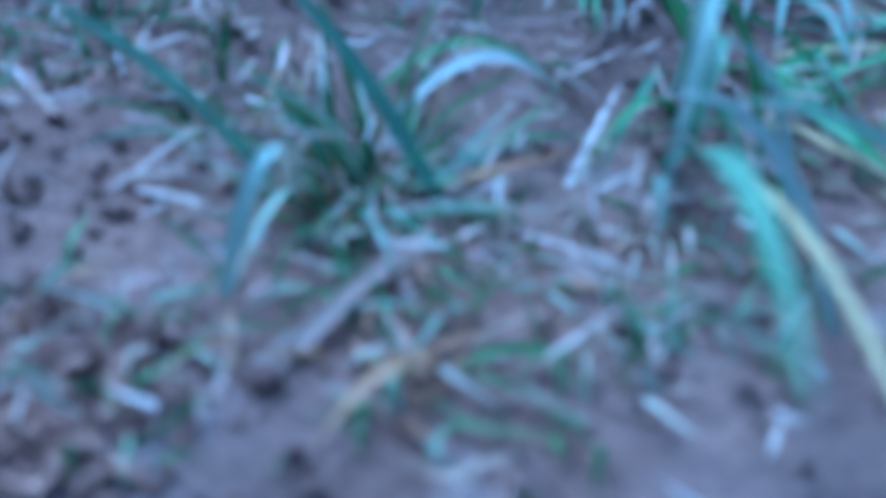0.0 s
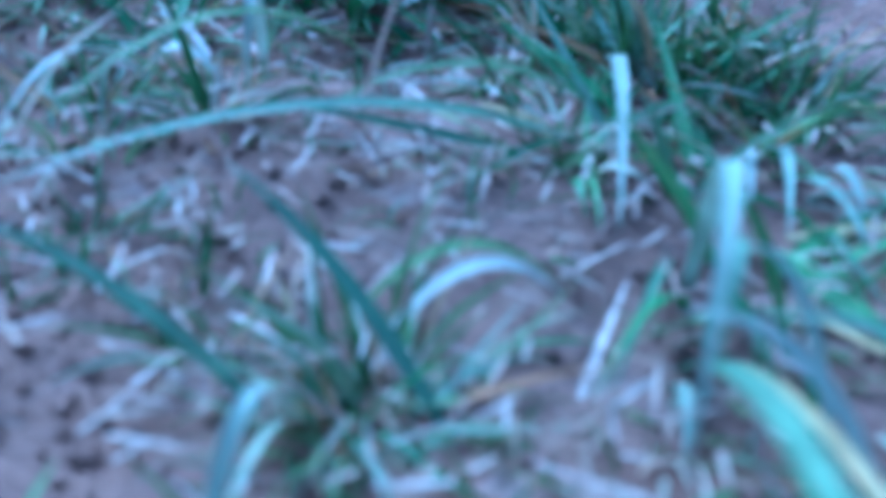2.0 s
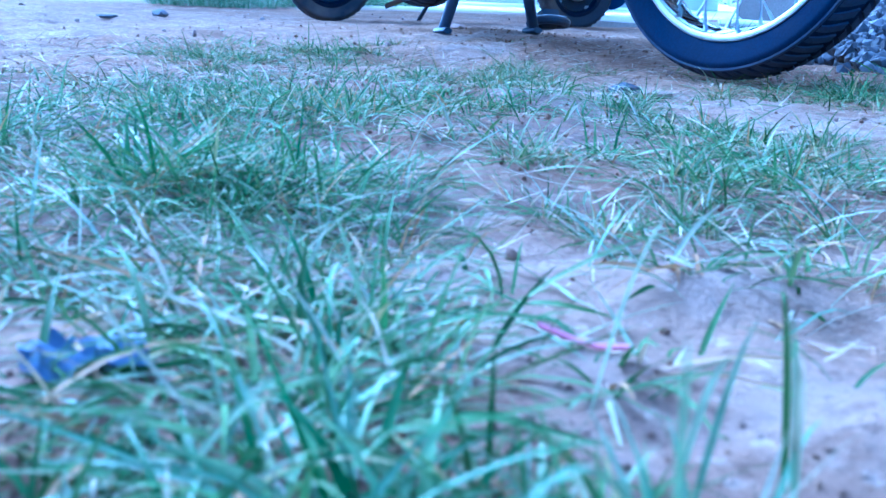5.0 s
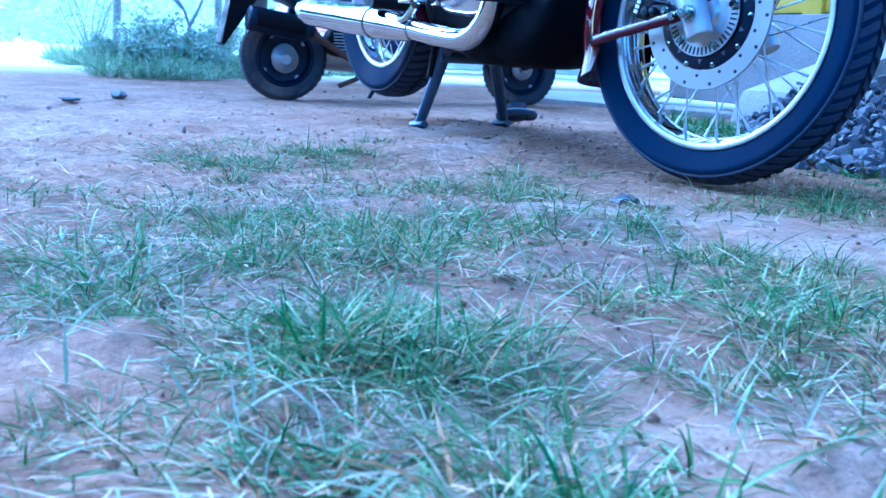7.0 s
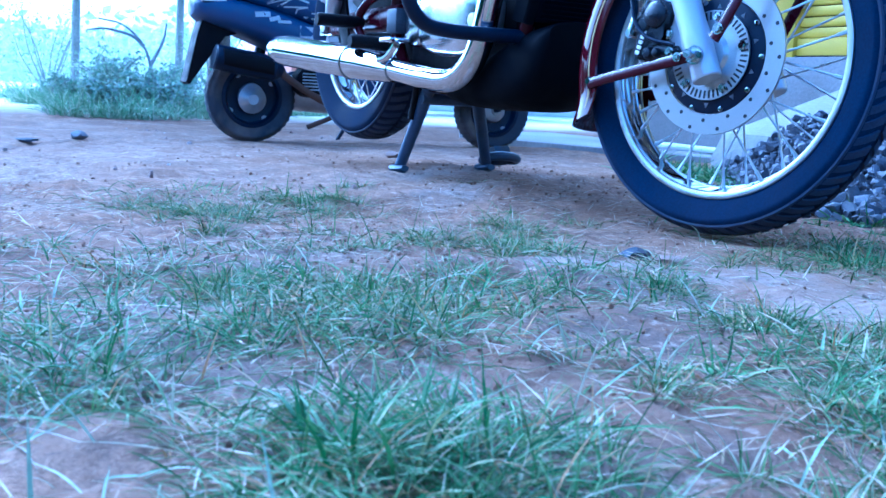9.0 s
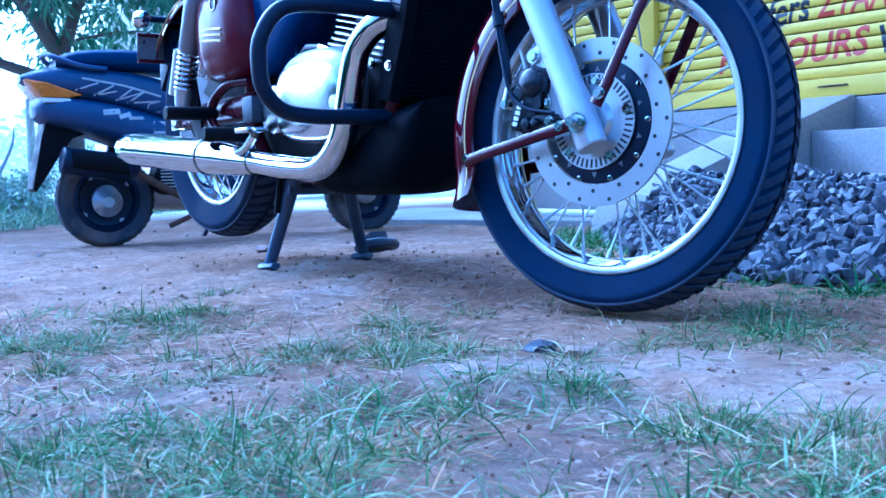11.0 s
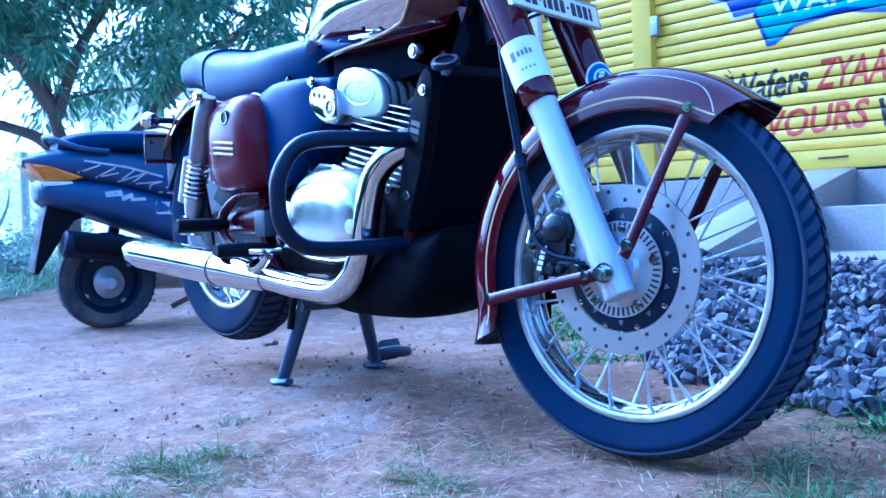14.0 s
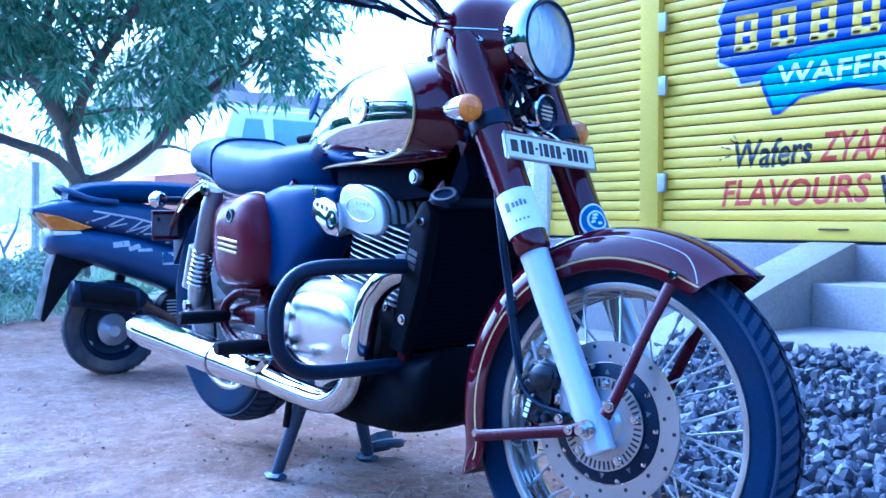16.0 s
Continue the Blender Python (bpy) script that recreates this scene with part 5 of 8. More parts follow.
# frame tubes
for s in (-1, 1):
    part("frame_tube", tube(bmesh.new(), smooth_path([(-0.4, 0.035 * s, 0.72), (-0.43, 0.09 * s, 0.6), (-0.47, 0.1 * s, 0.4), (-0.52, 0.1 * s, 0.28), (-0.62, 0.1 * s, 0.235), (-0.9, 0.105 * s, 0.25), (-1.0, 0.11 * s, 0.33), (-1.02, 0.11 * s, 0.45), (-0.98, 0.11 * s, 0.62), (-0.9, 0.09 * s, 0.7)], 6), 0.0155, 12), MAROON_SATIN, bike)
    part("frame_tube", tube(bmesh.new(), smooth_path([(-0.9, 0.08 * s, 0.68), (-1.1, 0.095 * s, 0.67), (-1.25, 0.095 * s, 0.69), (-1.36, 0.09 * s, 0.71)], 6), 0.014, 12), MAROON_SATIN, bike)
    part("frame_gusset", slab(bmesh.new(), [(-0.335, 0.76), (-0.375, 0.77), (-0.5, 0.73), (-0.5, 0.685), (-0.455, 0.67), (-0.39, 0.665)], "y", 0.05 * s, 0.066 * s, 0.004), MAROON_SATIN, bike)
    part("gusset_cap", lathe(bmesh.new(), [(0.0, 0.012 * s), (0.009, 0.012 * s), (0.0095, 0.009 * s), (0.013, 0.009 * s), (0.016, 0.004 * s), (0.016, -0.006 * s), (0.0, -0.006 * s)], 28, "y", at=(-0.475, 0.075 * s, 0.702)), ALLOY, bike)
part("head_stock", tube(bmesh.new(), [(-0.375, 0, 0.93), (-0.36, 0, 0.78), (-0.325, 0, 0.7)], 0.03, 18), BLACK_SATIN, bike)
part("tank_rail", tube(bmesh.new(), [(-0.35, 0, 0.75), (-0.6, 0, 0.73), (-0.9, 0, 0.71)], 0.022, 12), BLACK_SATIN, bike)

# radiator and its shrouds
RD = Matrix.Translation((-0.422, 0, 0.515)) @ Matrix.Rotation(radians(18), 4, "Y")
bm = box(bmesh.new(), (-0.02, -0.105, -0.145), (0.02, 0.105, 0.135), 0.006, RD)
radiator = part("radiator", bm, DEEP_BLACK, bike, "black radiator with fine fins")
for i in range(30):
    z = -0.138 + 0.0095 * i
    part("radiator_fin", box(bmesh.new(), (0.0205, -0.095, z), (0.023, 0.095, z + 0.003), 0, RD), DEEP_BLACK, radiator, smooth=False)
for s in (-1, 1):
    bm = slab(bmesh.new(), [(-0.026, -0.155), (0.022, -0.15), (0.028, 0.0), (0.028, 0.1), (0.022, 0.128), (0.012, 0.142), (0.0, 0.147), (-0.01, 0.143), (-0.018, 0.128), (-0.024, 0.09), (-0.026, 0.0)], "y", 0.105 * s, 0.13 * s, 0.007, RD)
    shroud = part("radiator_shroud", bm, SHROUD, radiator, "black radiator side cover")
    for z in (0.108, -0.085):
        bm = bolt((0.002, 0.13 * s, z), 0.0075, "y", s)
        bmesh.ops.transform(bm, matrix=RD, verts=bm.verts)
        part("shroud_bolt", bm, CHROME, shroud)
    sl = bmesh.new()
    for i in range(3):
        box(sl, (-0.019, 0.1295 * s - 0.001, 0.014 + 0.0135 * i), (0.008, 0.1295 * s + 0.0015, 0.0235 + 0.0135 * i), 0, RD)
    part("shroud_slots", sl, INK, shroud, smooth=False)
bm = lathe(bmesh.new(), [(0.0, 0.004), (0.02, 0.004), (0.021, 0.008), (0.029, 0.008), (0.031, 0.004), (0.031, -0.003), (0.0, -0.003)], 36, "z")
bmesh.ops.transform(bm, matrix=Matrix.Translation((-0.352, -0.105, 0.661)) @ Vector((0.3, -0.42, 0.85)).to_track_quat("Z", "Y").to_matrix().to_4x4() @ Matrix.Scale(0.85, 4), verts=bm.verts)
radcap = part("radiator_cap", bm, BLACK_SATIN, radiator, "round radiator cap with a steel ring")
bm = lathe(bmesh.new(), [(0.021, 0.0082), (0.027, 0.0082), (0.027, 0.0095), (0.021, 0.0095)], 36, "z", closed_profile=True)
bmesh.ops.transform(bm, matrix=Matrix.Translation((-0.352, -0.105, 0.661)) @ Vector((0.3, -0.42, 0.85)).to_track_quat("Z", "Y").to_matrix().to_4x4() @ Matrix.Scale(0.85, 4), verts=bm.verts)
part("cap_ring", bm, STEEL, radcap)
part("coolant_hose", tube(bmesh.new(), smooth_path([(-0.42, 0.0, 0.65), (-0.45, -0.06, 0.62), (-0.5, -0.07, 0.6)], 5), 0.016, 12), BLACK_MATT, bike)
part("frame_gusset", slab(bmesh.new(), [(-0.78, 0.66), (-0.6, 0.655), (-0.44, 0.665), (-0.35, 0.66), (-0.33, 0.7), (-0.35, 0.77), (-0.78, 0.775)], "y", -0.066, 0.066, 0.012), DEEP_BLACK, bike, "black frame gusset under the tank")
part("header_tank", box(bmesh.new(), (-0.018, -0.085, 0.13), (0.016, 0.1, 0.172), 0.01, RD), BLACK_SATIN, radiator)
# belly pan
belly = [(-0.395, 0, 0.345, 0.104, 0.03, 3), (-0.42, 0, 0.31, 0.122, 0.065, 3), (-0.5, 0, 0.28, 0.131, 0.08, 3), (-0.6, 0, 0.255, 0.131, 0.062, 3), (-0.7, 0, 0.24, 0.126, 0.045, 3), (-0.78, 0, 0.24, 0.11, 0.035, 3)]
part("belly_pan", superloft(steps(belly, 4), 32), SHROUD, bike, "black belly pan below the radiator")

# engine
bm = box(bmesh.new(), (-0.97, -0.1, 0.275), (-0.52, 0.1, 0.47), 0.03)
box(bm, (-0.9, -0.085, 0.44), (-0.6, 0.085, 0.51), 0.02)
crank = part("crankcase", bm, BLACK_MATT, bike, "black engine casing")
def puck(cx, cz, rx, rz, y0, y1, power, tilt=0.0, layers=7):
    """A rounded cover that swells out along y from y0 to y1."""
    rings = []
    for i in range(layers):
        u = i / (layers - 1)
        k = (1 - u ** 3.2) ** 0.5 * 0.42 + 0.58 if i < layers - 1 else 0.5
        ring = []
        for j in range(48):
            a = 2 * math.pi * j / 48
            c, s2 = math.cos(a), math.sin(a)
            X = rx * k * math.copysign(abs(c) ** (2 / power), c)
            Z = rz * k * math.copysign(abs(s2) ** (2 / power), s2)
            ring.append(Vector((cx + X * math.cos(tilt) - Z * math.sin(tilt), y0 + (y1 - y0) * u, cz + X * math.sin(tilt) + Z * math.cos(tilt))))
        rings.append(ring)
    return grid_faces(bmesh.new(), rings)


# the dark shoulder stands in for what polished alloy would reflect there
clutch = part("clutch_cover", puck(-0.715, 0.403, 0.155, 0.096, -0.088, -0.148, 2.6, -0.02, 9), DARK_CAST, bike, "polished engine side cover, shoulder coloured for its dark reflection")
part("cover_face", puck(-0.722, 0.388, 0.132, 0.084, -0.128, -0.1575, 3.0, -0.06, 9), POLISHED, clutch, "polished raised face")
part("cover_badge", lathe(bmesh.new(), [(0.0, -0.0025), (0.02, -0.002), (0.022, 0.0), (0.0, 0.001)], 32, "y", at=(-0.748, -0.1555, 0.386)), POLISHED, clutch)
part("oil_cap", lathe(bmesh.new(), [(0.0, -0.012), (0.014, -0.011), (0.017, 0.0), (0.0, 0.002)], 24, "y", at=(-0.605, -0.145, 0.378)), STEEL, clutch)
for k in range(9):
    a = 2 * math.pi * k / 9 + 0.3
    part("cover_bolt", bolt((-0.715 + 0.148 * math.cos(a), -0.094, 0.4 + 0.09 * math.sin(a)), 0.006), CHROME_WORN, clutch)
part("sprocket_cover", puck(-0.9, 0.385, 0.06, 0.06, -0.09, -0.132, 2.1), POLISHED, bike, "polished round side cover")
part("left_cover", puck(-0.72, 0.4, 0.15, 0.093, 0.09, 0.15, 2.4), ALLOY, bike)
part("upper_casing", superloft(steps([(-0.83, -0.02, 0.45, 0.07, 0.02, 3), (-0.8, -0.02, 0.458, 0.082, 0.028, 3), (-0.7, -0.02, 0.46, 0.085, 0.026, 3), (-0.62, -0.02, 0.455, 0.08, 0.02, 3)], 3), 28), DARK_CAST, bike, "dull cast upper casing")
part("clutch_arm", tube(bmesh.new(), [(-0.79, -0.112, 0.492), (-0.755, -0.118, 0.502), (-0.7, -0.116, 0.497)], [0.006, 0.008, 0.006], 10), BLACK_SATIN, bike, "black clutch release arm")
part("cable_end", tube(bmesh.new(), [(-0.705, -0.116, 0.497), (-0.69, -0.117, 0.492), (-0.66, -0.116, 0.485)], [0.009, 0.0095, 0.006], 12), CHROME_WORN, bike)
part("clutch_cable", tube(bmesh.new(), smooth_path([(-0.79, -0.112, 0.492), (-0.83, -0.1, 0.5), (-0.86, -0.06, 0.56), (-0.8, -0.03, 0.66)], 5), 0.004, 8), BLACK_SATIN, bike)
for q in ((-0.805, -0.1, 0.476), (-0.77, -0.106, 0.484), (-0.64, -0.108, 0.476), (-0.675, -0.11, 0.47)):
    part("casing_bolt", bolt(q, 0.0065), CHROME_WORN, bike)
CY = Matrix.Translation((-0.585, 0, 0.505)) @ Matrix.Rotation(radians(13), 4, "Y")
bm = box(bmesh.new(), (-0.075, -0.072, -0.01), (0.075, 0.072, 0.115), 0.02, CY)
cylinder = part("cylinder_core", bm, BLACK_SATIN, bike)
def fin_outline(x0, x1, half, corner):
    """A rectangle with well rounded corners."""
    pts = []
    for cx, cy, a0 in ((x1 - corner, half - corner, 0), (x0 + corner, half - corner, 90), (x0 + corner, corner - half, 180), (x1 - corner, corner - half, 270)):
        pts += [(cx + corner * math.cos(radians(a0 + 15 * k)), cy + corner * math.sin(radians(a0 + 15 * k))) for k in range(7)]
    return pts


for i in range(15):
    z = 0.1085 - 0.0125 * i
    shrink = max(0, i - 9)
    rim = fin_outline(-0.122 - 0.012 * shrink, 0.116 - 0.01 * shrink, 0.0965, 0.035)
    fin = part("cooling_fin", slab(bmesh.new(), rim, "z", z, z + 0.0045, 0, CY), ALLOY if i > 8 else BLACK_SATIN, cylinder, smooth=False)
    part("fin_edge", tube(bmesh.new(), [CY @ Vector((x, y, z + 0.0022)) for x, y in rim], 0.0017, 6, True), STEEL, fin)
bm = box(bmesh.new(), (-0.08, -0.08, -0.075), (0.09, 0.08, -0.005), 0.01, CY)
part("barrel_base", bm, BLACK_SATIN, cylinder)
for dx, dz in ((-0.085, -0.02), (-0.11, -0.045), (0.07, -0.055), (0.02, -0.062)):
    part("casing_bolt", bolt((-0.62 + dx, -0.098, 0.505 + dz), 0.008), CHROME_WORN, crank)
# rocker cover: a smooth face and upright ribs with the same outline behind it
FACE = [(-0.696, 0.606), (-0.704, 0.625), (-0.705, 0.65), (-0.701, 0.672), (-0.691, 0.686), (-0.672, 0.693), (-0.64, 0.692), (-0.605, 0.686), (-0.577, 0.675), (-0.556, 0.66), (-0.544, 0.641), (-0.539, 0.619), (-0.543, 0.604), (-0.554, 0.593), (-0.572, 0.588), (-0.616, 0.592), (-0.66, 0.6)]


def face_outline(k, low=0.0):
    """The face's outline, shrunk about its middle; its foot lowered into the fins."""
    return [(-0.622 + (x + 0.622) * k, (0.642 + (z - 0.642) * k) if z > 0.63 else 0.642 + (z - 0.642) * k - low) for x, z in FACE]


bm = slab(bmesh.new(), face_outline(0.9, 0.02), "y", -0.094, 0.098, 0.01)
rocker = part("rocker_cover", bm, ENGINE_GREY, bike, "ribbed silver rocker cover")
for i in range(8):
    y = -0.083 + 0.0226 * i
    part("cover_rib", slab(bmesh.new(), face_outline(0.985 - 0.005 * i, 0.012), "y", y, y + 0.0105, 0.0026), SILVER_PAINT, rocker)
facep = part("cover_face", slab(bmesh.new(), face_outline(1.0), "y", -0.107, -0.0905, 0.006, None, 4), SILVER_PAINT, rocker, "smooth silver face with raised oval emblem")
HM = Matrix.Translation((-0.622, -0.107, 0.641)) @ Matrix.Rotation(radians(8), 4, "Y")
bm = lathe(bmesh.new(), [(0.031, -0.0005), (0.0325, -0.0018), (0.034, -0.0005), (0.0325, 0.001)], 36, "y", closed_profile=True)
bmesh.ops.transform(bm, matrix=HM @ Matrix.Diagonal((1.6, 0.7, 0.75, 1)), verts=bm.verts)
part("oval_emblem", bm, ALLOY, facep)
rays = bmesh.new()
for i in range(7):
    m = HM @ Matrix.Translation((0, 0.0005, 0.002)) @ Matrix.Diagonal((1.7, 0.6, 0.75, 1)) @ Matrix.Rotation(radians(114 + 22 * i), 4, "Y")
    box(rays, (-0.0012, -0.002, 0.006), (0.0012, 0.001, 0.023), 0, m)
for i in range(4):
    box(rays, (-0.026 + 0.014 * i, -0.001, 0.008), (-0.016 + 0.014 * i, 0.001, 0.016), 0, HM)
part("emblem_rays", rays, ALLOY, facep, smooth=False)
# throttle body cover with three holes
bm = slab(bmesh.new(), [(-0.795, 0.632), (-0.788, 0.656), (-0.775, 0.668), (-0.74, 0.665), (-0.697, 0.655), (-0.687, 0.632), (-0.686, 0.594), (-0.702, 0.584), (-0.73, 0.588), (-0.772, 0.61)], "y", -0.122, -0.06, 0.01)
thr = part("throttle_cover", bm, CHROME, bike, "chromed throttle body cover with three holes")
for i in range(3):
    part("cover_hole", rod((-0.765 + 0.019 * i, -0.1232, 0.652 - 0.0045 * i), (-0.765 + 0.019 * i, -0.117, 0.652 - 0.0045 * i), 0.0058), INK, thr)
part("throttle_ring", lathe(bmesh.new(), [(0.014, -0.003), (0.021, -0.003), (0.021, 0.002), (0.014, 0.002)], 24, "y", at=(-0.704, -0.1235, 0.619), closed_profile=True), CHROME, thr)
part("intake_boot", rod((-0.72, 0, 0.63), (-0.9, 0, 0.62), 0.035), BLACK_MATT, bike)

# black side panel, maroon tool box
panel = [(-0.735, -0.05, 0.655, 0.03, 0.025, 4), (-0.745, -0.052, 0.652, 0.042, 0.036, 5), (-0.78, -0.054, 0.64, 0.05, 0.052, 6), (-0.83, -0.062, 0.618, 0.06, 0.078, 6), (-0.88, -0.066, 0.592, 0.066, 0.105, 6), (-0.94, -0.07, 0.58, 0.068, 0.115, 6), (-1.05, -0.075, 0.57, 0.06, 0.1, 4)]
part("side_panel", superloft(steps(panel, 4), 32), PANEL, bike, "satin black side panel")
part("panel_bolt", bolt((-0.795, -0.108, 0.682), 0.008), CHROME_WORN, bike)
part("left_side_panel", superloft(steps([(x, -y, z, w, h, p) for x, y, z, w, h, p in panel], 4), 32), BLACK_SATIN, bike)
toolbox = part("tool_box", puck(-1.053, 0.568, 0.115, 0.112, -0.11, -0.19, 3.0, 0.1, 9), MAROON_BOX, bike, "maroon oval tool box with gold lines")
part("left_tool_box", puck(-1.03, 0.568, 0.138, 0.112, 0.11, 0.19, 3.0, 0.1, 9), MAROON, bike)
part("box_beading", tube(bmesh.new(), [(-1.053 + 0.114 * math.copysign(abs(math.cos(a)) ** 0.69, math.cos(a)) - 0.012 * math.sin(a), -0.122, 0.568 + 0.111 * math.copysign(abs(math.sin(a)) ** 0.69, math.sin(a)) + 0.015 * math.cos(a)) for a in [2 * math.pi * k / 64 for k in range(64)]], 0.0045, 8, True), MAROON, toolbox)
for i in range(3):
    bm = tube(bmesh.new(), [(-1.122, -0.1845, 0.58 - 0.0125 * i), (-1.075, -0.1912, 0.576 - 0.0125 * i), (-1.0, -0.1915, 0.568 - 0.0125 * i)], 0.0031, 6)
    part("gold_line", bm, GOLD, toolbox)
part("box_badge", lathe(bmesh.new(), [(0.0, -0.003), (0.011, -0.003), (0.0125, -0.005), (0.0165, -0.005), (0.018, 0.002), (0.0, 0.002)], 32, "y", at=(-1.038, -0.187, 0.628)), BLACK_GLOSS, toolbox)
part("badge_ring", lathe(bmesh.new(), [(0.0125, -0.0055), (0.0145, -0.0055), (0.0145, -0.0045), (0.0125, -0.0045)], 32, "y", at=(-1.038, -0.187, 0.628), closed_profile=True), STEEL, toolbox)

part("battery_box", box(bmesh.new(), (-1.1, -0.085, 0.3), (-0.95, 0.085, 0.66), 0.02), BLACK_MATT, bike, "black battery box")
part("inner_mudguard", slab(bmesh.new(), [(-1.03, 0.34), (-1.05, 0.48), (-1.12, 0.62), (-1.22, 0.69), (-1.22, 0.72), (-1.08, 0.66), (-1.0, 0.5), (-0.99, 0.34)], "y", -0.07, 0.07, 0.006), BLACK_MATT, bike, "black inner mudguard")
part("chain_case", slab(bmesh.new(), [(-0.95, 0.33), (-0.95, 0.45), (-1.3, 0.44), (-1.44, 0.41), (-1.44, 0.36), (-1.3, 0.34)], "y", 0.082, 0.1, 0.008), BLACK_SATIN, bike, "black chain case")
# shocks
for s in (-1, 1):
    a, b = Vector((-1.165, 0.165 * s, 0.69)), Vector((-1.285, 0.165 * s, 0.405))
    d = (b - a).normalized()
    L = (b - a).length
    shock = part("shock_absorber", tube(bmesh.new(), [a + d * q for q in (0.0, 0.03, 0.04, 0.155, 0.16)], [0.019, 0.024, 0.0265, 0.0265, 0.023], 24), SHOCK_GREY, bike, "silver shock absorber")
    coil = []
    turns, n = 8, 8 * 14
    u = Vector((0, 1, 0))
    v = d.cross(u)
    for k in range(n + 1):
        q = 0.155 + (L - 0.155 - 0.055) * k / n
        ang = 2 * math.pi * turns * k / n
        coil.append(a + d * q + u * (0.024 * math.cos(ang)) + v * (0.024 * math.sin(ang)))
    part("spring", tube(bmesh.new(), coil, 0.0042, 8), CHROME, shock, "chrome coil spring")
    part("damper", rod(a + d * 0.15, b, 0.013), DULL_SILVER, shock)
    part("shock_foot", tube(bmesh.new(), [a + d * (L - 0.06), a + d * (L - 0.045), b], [0.022, 0.024, 0.016], 18), DULL_SILVER, shock)
    part("shock_bolt", bolt((a.x, a.y + 0.02 * s, a.z), 0.012, "y", s, 0.014), CHROME, shock)
    part("shock_bolt", bolt((b.x, b.y + 0.014 * s, b.z), 0.011, "y", s, 0.014), CHROME, shock)
    part("reservoir", tube(bmesh.new(), [a + d * 0.15 + Vector((-0.045, 0, 0)), a + d * 0.26 + Vector((-0.045, 0, 0))], [0.02, 0.02], 18), DULL_SILVER, shock)
    part("swingarm", tube(bmesh.new(), [(-0.98, 0.115 * s, 0.4), (-1.2, 0.125 * s, 0.396), (-1.4, 0.125 * s, 0.388)], [0.034, 0.03, 0.022], 14, flat=0.7), MAROON_SATIN, bike)
    part("axle_adjuster", box(bmesh.new(), (-1.43, 0.118 * s - 0.015, 0.365), (-1.35, 0.118 * s + 0.015, 0.408), 0.005), CHROME_WORN, bike)
part("silencer_bracket", slab(bmesh.new(), [(-1.2, 0.33), (-1.245, 0.34), (-1.3, 0.44), (-1.27, 0.5), (-1.24, 0.5), (-1.22, 0.42)], "y", -0.152, -0.144, 0.003), BLACK_MATT, bike, "black silencer bracket")
part("brake_arm", slab(bmesh.new(), [(-0.99, 0.345), (-1.2, 0.35), (-1.3, 0.37), (-1.3, 0.385), (-1.2, 0.37), (-0.99, 0.368)], "y", -0.108, -0.1, 0.003), BLACK_SATIN, bike)
part("swingarm_guard", slab(bmesh.new(), [(-1.0, 0.43), (-1.24, 0.425), (-1.3, 0.455), (-1.26, 0.49), (-1.1, 0.53), (-1.0, 0.53)], "y", -0.1, -0.09, 0.004), BLACK_MATT, bike, "black splash guard over the swingarm")
part("rear_axle", rod((-1.369, -0.15, 0.386), (-1.369, 0.15, 0.386), 0.011), STEEL, bike)
part("rear_brake", lathe(bmesh.new(), [(0.05, -0.082), (0.115, -0.082), (0.115, -0.078), (0.05, -0.078)], 64, "y", at=(-1.369, 0, 0.386), closed_profile=True), DARK_STEEL, bike, "dark steel rear brake disc")

# rear mudguard, lamp, plate
rows2 = []
for thick in (0, 0.003):
    rr2 = []
    for i in range(31):
        th = radians(72 + 74 * i / 30)
        row = []
        for k in range(13):
            v = -1 + k / 6
            yy = 0.085 * math.sin(abs(v) * math.pi / 2) * (1 if v > 0 else -1)
            r = 0.37 - 0.055 * (1 - math.cos(abs(v) ** 1.3 * math.pi / 2)) - thick
            row.append(Vector((-1.369 + r * math.cos(th), yy * (1 - thick * 8), 0.386 + r * math.sin(th))))
        rr2.append(row)
    rows2.append(rr2)
bm = grid_faces(bmesh.new(), [o + q[::-1] for o, q in zip(*rows2)], True, False, True)
rear_guard = part("rear_mudguard", bm, MAROON, bike, "maroon rear mudguard")
part("gold_line", tube(bmesh.new(), [row[1] + Vector((0, -0.0005, 0)) for row in rows2[0]], 0.0016, 6), GOLD, rear_guard)
part("tail_lamp", tube(bmesh.new(), [(-1.610, 0, 0.655), (-1.650, 0, 0.655), (-1.665, 0, 0.655)], [0.03, 0.038, 0.03], 24), RED_LENS, bike, "red tail lamp")
part("lamp_housing", tube(bmesh.new(), [(-1.530, 0, 0.66), (-1.620, 0, 0.655)], [0.025, 0.042], 24), CHROME, bike)
for s in (-1, 1):
    ind = part("rear_indicator", lathe(bmesh.new(), [(0.0, 0.03), (0.016, 0.024), (0.023, 0.006), (0.024, 0.0), (0.0, 0.0)], 28, "x", at=(-1.570, 0.14 * s, 0.672)), CHROME, bike, "chrome rear indicator")
    part("amber_lens", lathe(bmesh.new(), [(0.024, 0.0), (0.022, -0.012), (0.012, -0.02), (0.0, -0.022)], 28, "x", at=(-1.570, 0.14 * s, 0.672)), AMBER, ind)
    part("indicator_stalk", rod((-1.560, 0.03 * s, 0.672), (-1.560, 0.14 * s, 0.672), 0.009), BLACK_SATIN, bike)
rplate = part("rear_plate", box(bmesh.new(), (-1.63, -0.135, 0.567), (-1.622, 0.135, 0.638), 0.003), PLATE_BACK, bike, "dull steel back of the rear number plate")
